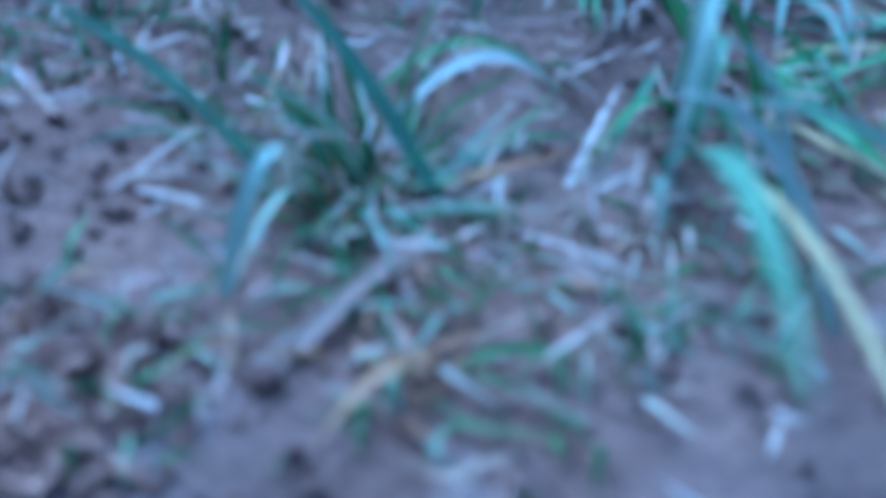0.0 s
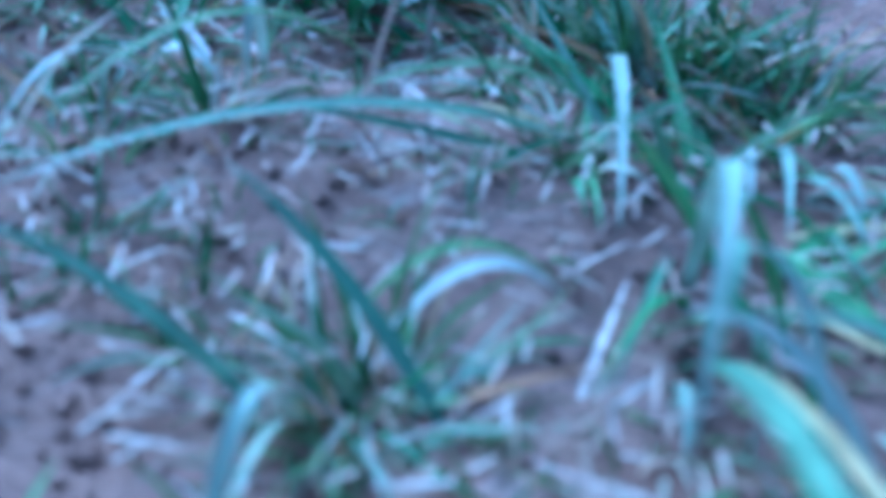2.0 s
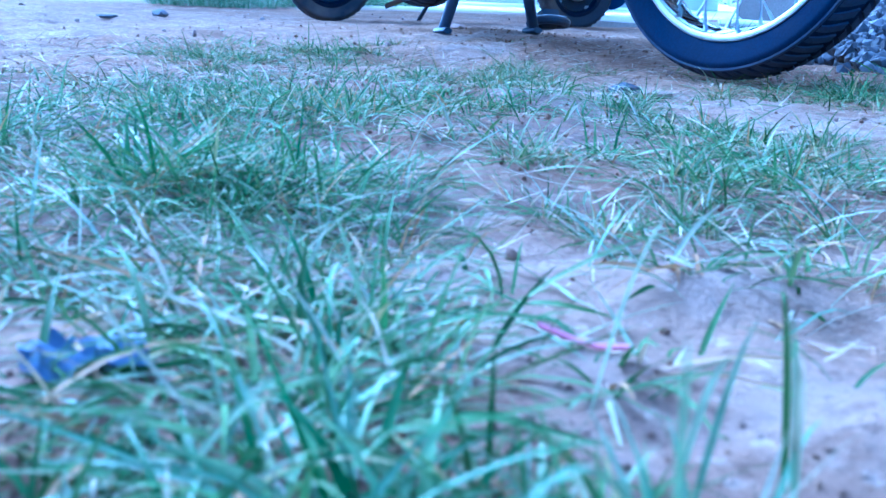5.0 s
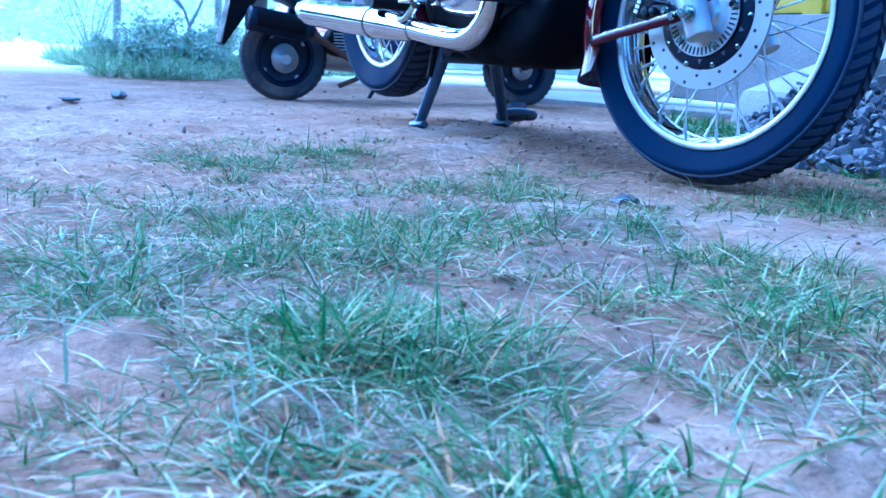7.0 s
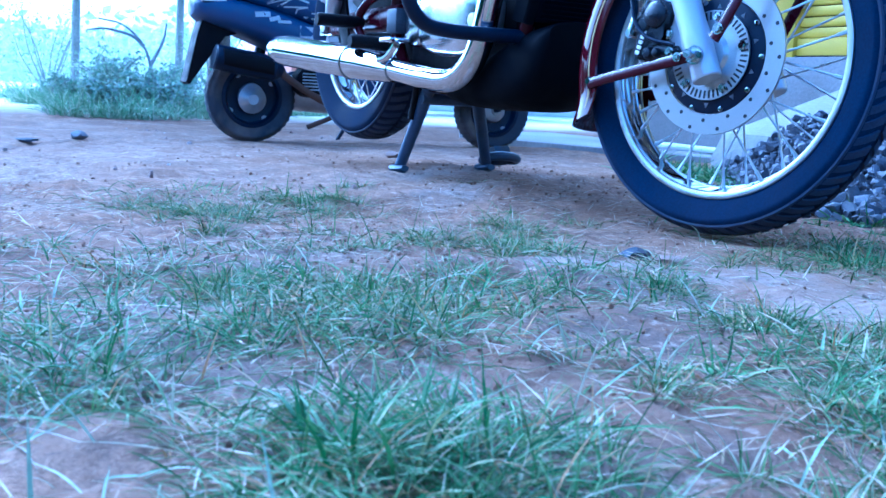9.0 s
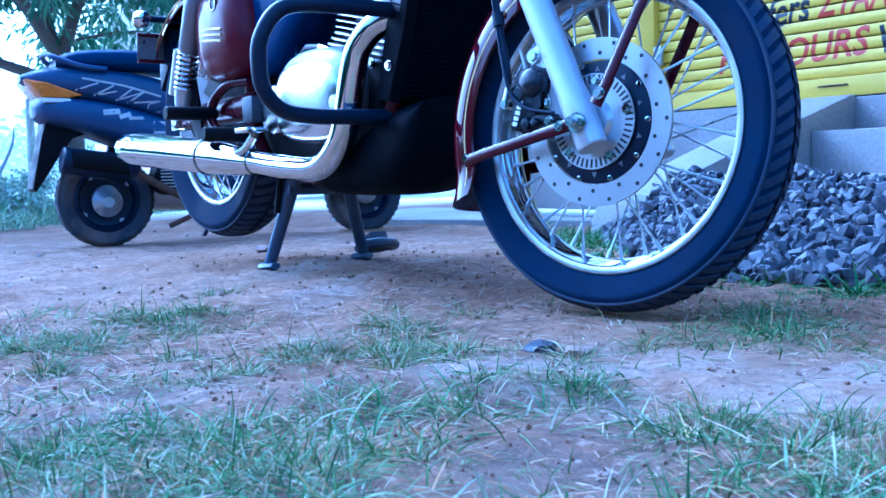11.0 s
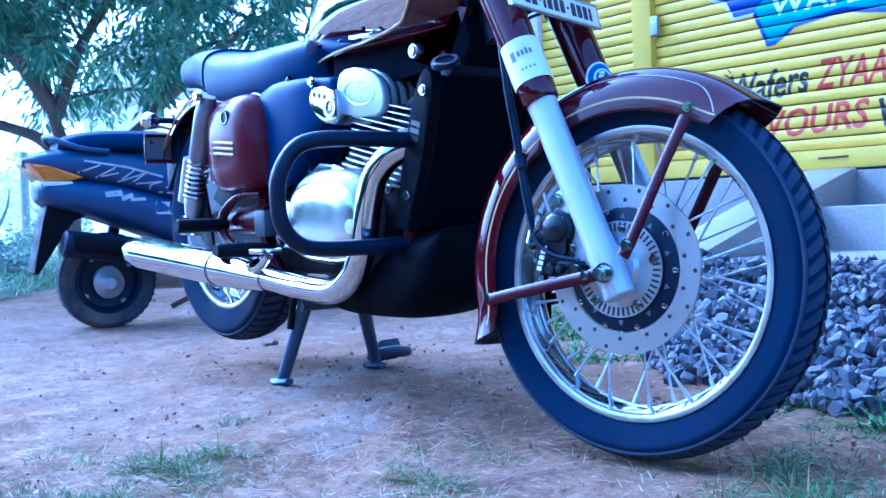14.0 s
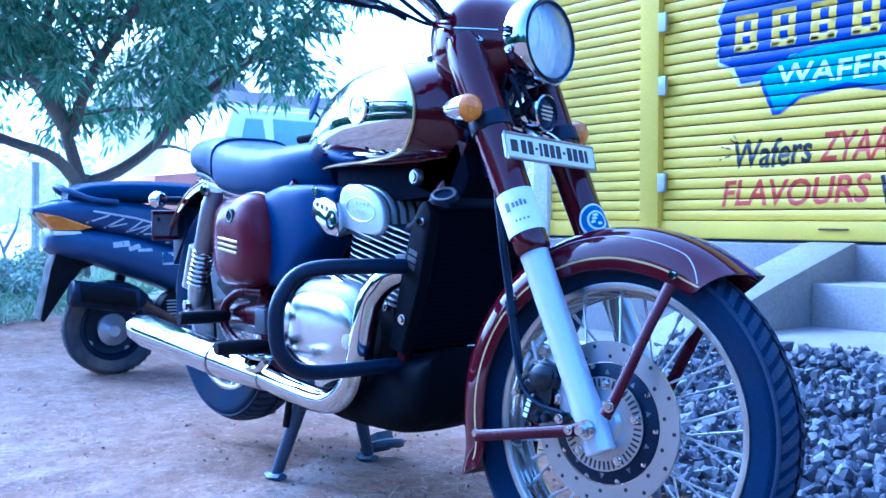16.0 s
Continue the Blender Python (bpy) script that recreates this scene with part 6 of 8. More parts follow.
part("plate_frame", tube(bmesh.new(), [(-1.622, -0.135, 0.567), (-1.622, 0.135, 0.567), (-1.622, 0.135, 0.638), (-1.622, -0.135, 0.638)], 0.006, 8, True), MAROON_SATIN, rplate, "maroon plate frame")
part("plate_screw", bolt((-1.62, -0.118, 0.618), 0.004, "x", 1), CHROME_WORN, rplate)
part("plate_holder", slab(bmesh.new(), [(-1.657, 0.49), (-1.657, 0.59), (-1.580, 0.655), (-1.570, 0.58)], "y", -0.06, 0.06, 0.004), BLACK_SATIN, bike)

# exhaust on the right
pipe = smooth_path([(-0.445, -0.05, 0.52), (-0.45, -0.09, 0.525), (-0.49, -0.125, 0.512), (-0.528, -0.141, 0.475), (-0.544, -0.148, 0.424), (-0.563, -0.152, 0.345), (-0.592, -0.157, 0.288), (-0.66, -0.162, 0.253), (-0.78, -0.168, 0.258), (-0.9, -0.172, 0.272), (-1.0, -0.176, 0.282)], 8)
exhaust = part("exhaust_pipe", tube(bmesh.new(), pipe, 0.026, 24), CHROME, bike, "polished chrome exhaust pipe")
muf = [(-0.9, -0.172, 0.271), (-0.94, -0.173, 0.274), (-1.0, -0.176, 0.28), (-1.08, -0.18, 0.288), (-1.5, -0.197, 0.322), (-1.555, -0.199, 0.326), (-1.575, -0.2, 0.328), (-1.59, -0.2, 0.329), (-1.605, -0.2, 0.33)]
part("silencer", tube(bmesh.new(), muf, [0.0285, 0.031, 0.036, 0.041, 0.043, 0.038, 0.027, 0.02, 0.019], 32), CHROME, exhaust, "chrome silencer")
part("silencer_band", tube(bmesh.new(), [(-1.105, -0.181, 0.29), (-1.115, -0.1815, 0.291)], 0.0445, 32), CHROME_WORN, exhaust)
part("silencer_mouth", rod((-1.6, -0.2, 0.3297), (-1.607, -0.2, 0.3302), 0.013), INK, exhaust)
left = smooth_path([(p[0], -p[1], p[2]) for p in ((-0.48, -0.055, 0.565), (-0.455, -0.09, 0.555), (-0.465, -0.125, 0.515), (-0.495, -0.14, 0.43), (-0.525, -0.147, 0.345), (-0.575, -0.155, 0.278), (-0.78, -0.168, 0.258), (-1.0, -0.176, 0.282))], 8)
part("left_exhaust_pipe", tube(bmesh.new(), left, 0.0235, 16), CHROME, bike)
part("left_silencer", tube(bmesh.new(), [(p[0], -p[1], p[2]) for p in muf], [0.026, 0.029, 0.036, 0.041, 0.043, 0.038, 0.027, 0.02, 0.019], 24), CHROME, bike)

# crash guard
for s in (-1, 1):
    loop = [(-0.44, 0.12 * s, 0.533), (-0.452, 0.2 * s, 0.535), (-0.465, 0.3 * s, 0.534), (-0.475, 0.345 * s, 0.518), (-0.482, 0.372 * s, 0.475), (-0.487, 0.375 * s, 0.43), (-0.49, 0.365 * s, 0.385), (-0.492, 0.33 * s, 0.352), (-0.492, 0.28 * s, 0.343), (-0.49, 0.2 * s, 0.342), (-0.485, 0.1 * s, 0.343)]
    cg = part("crash_guard", tube(bmesh.new(), smooth_path(loop, 6), 0.0145, 18), BLACK_SATIN, bike, "black tubular crash guard")
    part("guard_clamp", box(bmesh.new(), (-0.475, 0.115 * s - 0.012, 0.51), (-0.425, 0.115 * s + 0.012, 0.556), 0.005), BLACK_SATIN, cg)
    part("guard_bolt", bolt((-0.445, 0.14 * s, 0.535), 0.008, "y", s), CHROME_WORN, cg)

# foot controls
for s in (-1, 1):
    part("passenger_hanger", tube(bmesh.new(), smooth_path([(-0.98, 0.135 * s, 0.455), (-1.06, 0.15 * s, 0.452), (-1.125, 0.158 * s, 0.415), (-1.115, 0.165 * s, 0.365), (-1.04, 0.165 * s, 0.332), (-0.96, 0.15 * s, 0.33)], 6), 0.0115, 12), MAROON_SATIN, bike)
    part("passenger_peg", tube(bmesh.new(), [(-1.125, 0.15 * s, 0.39), (-1.125, 0.17 * s, 0.39), (-1.13, 0.27 * s, 0.39), (-1.13, 0.275 * s, 0.39)], [0.012, 0.0155, 0.0165, 0.013], 14), BLACK_MATT, bike, "black rubber footrest")
    part("rider_peg", tube(bmesh.new(), [(-0.97, 0.13 * s, 0.333), (-0.97, 0.16 * s, 0.333), (-0.975, 0.25 * s, 0.335), (-0.975, 0.257 * s, 0.335)], [0.012, 0.0165, 0.0165, 0.013], 14), BLACK_MATT, bike, "black rubber footrest")
part("brake_pedal", tube(bmesh.new(), smooth_path([(-0.97, -0.16, 0.305), (-0.93, -0.2, 0.295), (-0.86, -0.215, 0.3), (-0.8, -0.225, 0.325)], 6), 0.009, 10), CHROME, bike, "chrome brake pedal")
part("pedal_pad", box(bmesh.new(), (-0.83, -0.255, 0.328), (-0.775, -0.205, 0.34), 0.005), CHROME, bike)
part("master_cylinder", box(bmesh.new(), (-1.0, -0.15, 0.36), (-0.95, -0.12, 0.42), 0.008), DARK_STEEL, bike)

# centre stand
stand = part("centre_stand", tube(bmesh.new(), [(-0.86, -0.12, 0.21), (-0.86, 0.12, 0.21)], 0.013, 12), STAND_STEEL, bike, "black centre stand")
for s in (-1, 1):
    foot = Vector((-0.945, 0.125 * s, lie(-0.945, 0.125 * s) + 0.004))
    part("stand_leg", tube(bmesh.new(), [(-0.845, 0.1 if s < 0 else 0.02, 0.265) if s > 0 else (-0.845, -0.1, 0.265), (-0.86, 0.035 if s > 0 else -0.105, 0.22), tuple(foot + Vector((0.004, 0, 0.012)))], [0.017, 0.016, 0.0135], 14), STAND_STEEL, stand)
    part("stand_foot", tube(bmesh.new(), [foot + Vector((-0.03, 0, 0.004)), foot + Vector((0.0, 0, 0.004)), foot + Vector((0.03, 0, 0.008))], [0.009, 0.014, 0.007], 12, flat=1.6), STAND_STEEL, stand)
tang = [(-0.94, 0.12, 0.07), (-0.93, 0.16, 0.075), (-0.935, 0.21, 0.07), (-0.96, 0.225, 0.062), (-0.985, 0.2, 0.062), (-0.975, 0.15, 0.065), (-0.95, 0.12, 0.062)]
part("stand_tang", tube(bmesh.new(), smooth_path(tang, 5), 0.012, 10), STAND_STEEL, stand)
part("stand_bracket", slab(bmesh.new(), [(-0.985, 0.045), (-0.955, 0.05), (-0.935, 0.075), (-0.95, 0.1), (-0.985, 0.085)], "y", 0.15, 0.2, 0.004), STAND_STEEL, stand)
part("stand_spring", tube(bmesh.new(), [(-0.87, -0.125, 0.26), (-0.89, -0.13, 0.16)], 0.008, 10), BLACK_MATT, stand)

# ---- scooter behind the motorcycle ----
SC = Matrix.Translation((-3.0, 0.25, lie(-3.0, 0.25) - 0.002)) @ Matrix.Rotation(radians(84.1), 4, "Z") @ Matrix.Scale(1.1, 4)
scooter = thing("scooter", "black motor scooter with silver graphics and dusty wheels", "scooter")


def scoot(name, bm, material, parent=None, label="", smooth=True):
    bmesh.ops.transform(bm, matrix=SC, verts=bm.verts)
    return part(name, bm, material, parent or scooter, label, smooth)


def scooter_wheel(name, x, R):
    prof = tyre_profile(R, R * 0.66, 0.045)
    w = scoot(name, lathe(bmesh.new(), prof, 64, "y", at=(x, 0, R), closed_profile=True), OLD_RUBBER, None, "dusty worn black scooter tyre")
    knobs = bmesh.new()
    for k in range(40):
        a = 2 * math.pi * k / 40
        for s in (-1, 1):
            m = Matrix.Translation((x, 0, R)) @ Matrix.Rotation(-a - s * 0.04, 4, "Y")
            box(knobs, (R * 0.955, s * 0.02 - 0.012, -0.0075), (R * 0.99, s * 0.02 + 0.012, 0.0075), 0.002, m, 1)
    scoot("tread", knobs, OLD_RUBBER, w)
    q = R * 0.66
    scoot("rim", lathe(bmesh.new(), [(q + 0.004, -0.034), (q - 0.01, -0.036), (q - 0.018, -0.025), (q - 0.02, 0.0), (q - 0.018, 0.025), (q - 0.01, 0.036), (q + 0.004, 0.034), (q - 0.004, 0)], 48, "y", at=(x, 0, R), closed_profile=True), BLACK_SATIN, w, "black pressed steel rim")
    scoot("wheel_disc", lathe(bmesh.new(), [(0.0, -0.03), (0.03, -0.03), (0.045, -0.012), (q * 0.8, -0.008), (q, -0.018), (q, 0.02), (0.0, 0.02)], 48, "y", at=(x, 0, R)), BLACK_SATIN, w, "black wheel disc")
    scoot("wheel_centre", lathe(bmesh.new(), [(0.0, -0.046), (0.018, -0.046), (0.022, -0.04), (0.04, -0.036), (0.05, -0.03), (0.053, -0.016), (0.0, -0.012)], 40, "y", at=(x, 0, R)), DULL_SILVER, w, "dull silver wheel centre")
    for k in range(4):
        a = 2 * math.pi * k / 4 + 0.6
        scoot("wheel_hole", rod((x + q * 0.84 * math.cos(a), -0.02, R + q * 0.84 * math.sin(a)), (x + q * 0.84 * math.cos(a), -0.008, R + q * 0.84 * math.sin(a)), 0.01), DULL_SILVER, w)
    return w


scooter_wheel("rear_wheel", 0.0, 0.175)
scooter_wheel("front_wheel", 1.065, 0.17)
scoot("brake_drum", lathe(bmesh.new(), [(0.0, -0.055), (0.02, -0.055), (0.04, -0.04), (0.055, -0.034), (0.0, -0.03)], 32, "y", at=(0, 0, 0.165)), DULL_SILVER, None, "dull silver brake drum")
# tail cowl, upper and lower
up = [(-0.275, 0, 0.605, 0.03, 0.012, 2.2), (-0.2, 0, 0.598, 0.085, 0.045, 2.6), (-0.08, 0, 0.59, 0.115, 0.062, 2.8), (0.1, 0, 0.56, 0.125, 0.075, 3), (0.3, 0, 0.51, 0.125, 0.08, 3), (0.45, 0, 0.455, 0.115, 0.09, 3), (0.55, 0, 0.4, 0.1, 0.09, 3)]
cowl = scoot("tail_cowl", superloft(steps(up, 5), 40), SCOOT_BLACK, None, "glossy black tail cowl")
low = [(-0.235, 0, 0.5, 0.06, 0.03, 2.4), (-0.2, 0, 0.495, 0.105, 0.05, 2.8), (-0.08, 0, 0.475, 0.135, 0.065, 3), (0.1, 0, 0.425, 0.145, 0.08, 3), (0.3, 0, 0.35, 0.145, 0.09, 3), (0.46, 0, 0.28, 0.135, 0.1, 3), (0.55, 0, 0.24, 0.12, 0.09, 3)]
low_cowl = scoot("lower_cowl", superloft(steps(low, 5), 40), SCOOT_BLACK, None, "black lower side cowl")
# tail lamp wedge
bm = slab(bmesh.new(), [(-0.27, 0.598), (-0.2, 0.585), (-0.08, 0.545), (-0.13, 0.533), (-0.22, 0.535)], "y", -0.112, 0.112, 0.01)
scoot("tail_lamp", bm, AMBER, None, "orange tail lamp and indicator lens")
bm = slab(bmesh.new(), [(-0.225, 0.533), (-0.13, 0.531), (-0.12, 0.52), (-0.215, 0.517)], "y", -0.114, 0.114, 0.004)
scoot("lamp_strip", bm, PAPER)
# seat and grab rail
st = [(-0.16, 0, 0.655, 0.06, 0.02, 2.5), (-0.1, 0, 0.668, 0.1, 0.035, 3), (0.05, 0, 0.675, 0.12, 0.04, 3), (0.25, 0, 0.668, 0.125, 0.042, 3), (0.42, 0, 0.645, 0.12, 0.045, 3), (0.55, 0, 0.62, 0.09, 0.035, 3), (0.6, 0, 0.605, 0.05, 0.02, 2.5)]
scoot("seat", superloft(steps(st, 5), 36), LEATHER, None, "black scooter seat")
scoot("grab_rail", tube(bmesh.new(), smooth_path([(0.0, -0.118, 0.635), (-0.09, -0.115, 0.645), (-0.16, -0.085, 0.672), (-0.185, -0.035, 0.69), (-0.185, 0.035, 0.69), (-0.16, 0.085, 0.672), (-0.09, 0.115, 0.645), (0.0, 0.118, 0.635)], 6), 0.01, 12), SCOOT_BLACK, None, "black grab rail")
# side graphics: thin white strokes and a white mark, as plain shapes that lie on the cowls
def cowl_y(table, x, z):
    """The right-hand skin of a cowl at x and z."""
    rows = steps(table, 5)
    q = min(rows, key=lambda w: abs(w[0] - x))
    return -q[3] * max(0.05, 1 - min(1.0, abs(z - q[2]) / q[4]) ** q[5]) ** (1 / q[5]) - 0.002


def stroke(pts, width, table, parent, name="white_stroke"):
    rows = []
    for (xa, za), (xb, zb) in zip(pts, pts[1:]):
        d = Vector((xb - xa, zb - za)).normalized()
        for k in range(7):
            x, z = xa + (xb - xa) * k / 6, za + (zb - za) * k / 6
            rows.append([Vector((x - d.y * e, cowl_y(table, x - d.y * e, z + d.x * e), z + d.x * e)) for e in (-width / 2, width / 2)])
    bm = grid_faces(bmesh.new(), rows, False, False, False)
    bmesh.ops.solidify(bm, geom=bm.faces[:], thickness=0.001)
    scoot(name, bm, PAPER, parent, smooth=False)


for pts, width in (
        ([(-0.087, 0.603), (0.059, 0.578), (0.186, 0.542)], 0.008), ([(-0.032, 0.587), (-0.109, 0.561)], 0.006), ([(0.02, 0.578), (-0.048, 0.543)], 0.006), ([(-0.048, 0.543), (0.03, 0.558)], 0.005),
        ([(0.088, 0.57), (0.029, 0.527)], 0.006), ([(0.029, 0.527), (0.124, 0.556)], 0.005), ([(0.124, 0.556), (0.068, 0.518)], 0.006), ([(0.09, 0.519), (0.182, 0.524)], 0.006),
        ([(0.182, 0.524), (0.141, 0.514), (0.14, 0.498)], 0.005), ([(0.199, 0.503), (0.233, 0.506)], 0.006), ([(0.172, 0.488), (0.225, 0.482)], 0.006)):
    stroke(pts, width, up, cowl)
for pts, width in (([(-0.025, 0.482), (0.035, 0.487)], 0.02), ([(0.03, 0.466), (0.072, 0.478)], 0.016), ([(0.062, 0.462), (0.115, 0.463)], 0.011)):
    stroke(pts, width, low, low_cowl, "white_mark")
stroke([(0.15, 0.43), (0.225, 0.428)], 0.045, low, low_cowl, "grey_panel")
# muffler with heat shield
muff = scoot("muffler", tube(bmesh.new(), [(-0.178, -0.15, 0.317), (-0.172, -0.15, 0.316), (0.05, -0.148, 0.284), (0.08, -0.145, 0.275)], [0.04, 0.047, 0.048, 0.025], 28), BLACK_SATIN, None, "black muffler with heat shield")
scoot("heat_shield", superloft([(-0.15, -0.172, 0.318, 0.03, 0.032, 3), (-0.05, -0.172, 0.304, 0.032, 0.034, 3), (0.04, -0.17, 0.288, 0.03, 0.03, 3)], 24), BLACK_MATT, muff)
scoot("exhaust_tube", tube(bmesh.new(), smooth_path([(0.08, -0.145, 0.27), (0.2, -0.13, 0.2), (0.33, -0.1, 0.15), (0.42, -0.06, 0.16)], 5), 0.014, 10), RUST, muff)
scoot("engine_case", superloft(steps([(0.05, 0.07, 0.19, 0.05, 0.06, 3), (0.25, 0.05, 0.2, 0.08, 0.075, 3), (0.42, 0.0, 0.2, 0.1, 0.08, 3), (0.52, 0.0, 0.2, 0.07, 0.06, 3)], 3), 28), DULL_SILVER, None, "dusty engine case")
scoot("fan_cover", lathe(bmesh.new(), [(0.0, -0.13), (0.05, -0.13), (0.06, -0.12), (0.062, -0.05), (0.0, -0.05)], 32, "y", at=(0.21, 0, 0.245)), BLACK_MATT, None, "black fan cover")
for k in range(6):
    scoot("fan_louvre", box(bmesh.new(), (0.17, -0.1345, 0.212 + 0.012 * k), (0.25, -0.131, 0.217 + 0.012 * k), 0), DULL_SILVER, smooth=False)
scoot("rear_shock", tube(bmesh.new(), [(0.02, 0.1, 0.2), (0.08, 0.09, 0.44)], 0.022, 14), BLACK_SATIN)
scoot("inner_mudguard", slab(bmesh.new(), [(-0.26, 0.22), (-0.245, 0.21), (-0.165, 0.33), (-0.12, 0.4), (0.0, 0.44), (0.16, 0.42), (0.16, 0.45), (-0.02, 0.47), (-0.2, 0.47), (-0.22, 0.4)], "y", -0.06, 0.06, 0.006), BLACK_MATT, None, "black plastic mudguard flap")
scoot("underbody", box(bmesh.new(), (0.45, -0.13, 0.18), (1.0, 0.13, 0.25), 0.02), SCOOT_BLACK, None, "black foot board")
scoot("side_stand", tube(bmesh.new(), [(0.5, 0.1, 0.18), (0.42, 0.16, 0.01)], 0.009, 8), BLACK_SATIN)
scoot("centre_stand_bar", tube(bmesh.new(), [(0.35, -0.1, 0.13), (0.2, -0.12, 0.07)], 0.01, 8), RUST)
# front: shield, mudguard, column, bars and mirrors
sh = [(0.93, 0, 0.25, 0.13, 0.06, 3), (0.97, 0, 0.42, 0.19, 0.22, 3), (1.02, 0, 0.52, 0.2, 0.25, 3), (1.06, 0, 0.55, 0.17, 0.24, 2.6), (1.1, 0, 0.55, 0.08, 0.18, 2.4)]
scoot("leg_shield", superloft(steps(sh, 4), 32), SCOOT_BLACK, None, "black front leg shield")
gd = []
for i in range(19):
    th = radians(35 + 120 * i / 18)
    gd.append([Vector((1.065 + (0.195 - 0.02 * (k / 4 - 1) ** 2) * math.cos(th), 0.06 * (k / 4 - 1), 0.165 + (0.195 - 0.02 * (k / 4 - 1) ** 2) * math.sin(th))) for k in range(9)])
bm = grid_faces(bmesh.new(), gd, False, False, False)
bmesh.ops.solidify(bm, geom=bm.faces[:], thickness=0.004)
scoot("front_mudguard", bm, SCOOT_BLACK)
for s in (-1, 1):
    scoot("fork_leg", tube(bmesh.new(), [(1.065, 0.06 * s, 0.165), (1.0, 0.06 * s, 0.42)], 0.016, 12), BLACK_SATIN)
    scoot("handlebar", tube(bmesh.new(), smooth_path([(0.98, 0.03 * s, 0.9), (0.95, 0.15 * s, 0.93), (0.9, 0.3 * s, 0.92)], 5), 0.012, 10), BLACK_SATIN)
    scoot("grip", tube(bmesh.new(), [(0.93, 0.2 * s, 0.928), (0.9, 0.31 * s, 0.92)], 0.018, 12), BLACK_MATT)
    stem = scoot("mirror_stem", tube(bmesh.new(), smooth_path([(0.95, 0.16 * s, 0.94), (0.97, 0.22 * s, 1.0), (0.95, 0.26 * s, 1.04)], 5), 0.006, 8), BLACK_SATIN, None, "black mirror on a thin stem")
    bm = bmesh.new()
    ball(bm, (0, 0, 0), 0.06, 18, (0.22, 0.42, 1.2), Matrix.Translation((0.95, 0.26 * s, 1.07)) @ Matrix.Rotation(radians(20), 4, "Y"))
    scoot("mirror_shell", bm, SCOOT_BLACK, stem)
scoot("headlamp_cowl", superloft(steps([(0.9, 0, 0.9, 0.08, 0.04, 2.6), (0.97, 0, 0.9, 0.13, 0.075, 2.8), (1.05, 0, 0.88, 0.11, 0.07, 2.6), (1.1, 0, 0.86, 0.05, 0.04, 2.2)], 4), 28), SCOOT_BLACK, None, "black handlebar cowl")
scoot("steering_column", tube(bmesh.new(), [(1.08, 0, 0.42), (0.98, 0, 0.88)], 0.03, 14), SCOOT_BLACK)

# ---- tree, shrubs and what stands behind ----
LEAF = varied(mat("mango_leaf", (1.3, 1.35, 1.45), 0.5, 0.0, 0.15, 6, 0.1, 60, spec=0.3), [(0, (0.04, 0.085, 0.04)), (0.5, (0.085, 0.15, 0.07)), (0.85, (0.14, 0.2, 0.1)), (1, (0.22, 0.26, 0.15))])
for m in (LEAF,):
    thin_leaf(m, 0.4)
# shrub leaf colours are lightened too, for hazy brightness
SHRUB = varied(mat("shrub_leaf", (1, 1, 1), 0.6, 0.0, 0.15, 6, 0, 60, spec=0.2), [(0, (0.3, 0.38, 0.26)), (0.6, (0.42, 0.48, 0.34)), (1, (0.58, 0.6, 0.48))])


def leaf_cloud(name, spots, length, width, droop, material, r):
    """Many folded leaves: each spot is (centre, outward direction)."""
    verts, faces = [], []
    for c, d in spots:
        L = length * r.uniform(0.65, 1.2)
        W = width * r.uniform(0.8, 1.2)
        d = Vector(d).normalized()
        side = d.cross(Vector((r.uniform(-1, 1), r.uniform(-1, 1), r.uniform(-0.3, 1)))).normalized()
        nrm = d.cross(side).normalized()
        tip = c + d * L + Vector((0, 0, -droop * L))
        mid = c + d * (L * 0.5) + Vector((0, 0, -droop * L * 0.35))
        base = len(verts)
        verts += [c, mid + side * W * 0.5 + nrm * W * 0.15, tip, mid - side * W * 0.5 + nrm * W * 0.15, mid]
        faces += [(base, base + 1, base + 4), (base + 1, base + 2, base + 4), (base + 2, base + 3, base + 4), (base + 3, base, base + 4)]
    me = bpy.data.meshes.new(name)
    me.from_pydata([tuple(v) for v in verts], [], faces)
    me.materials.append(material)
    return me


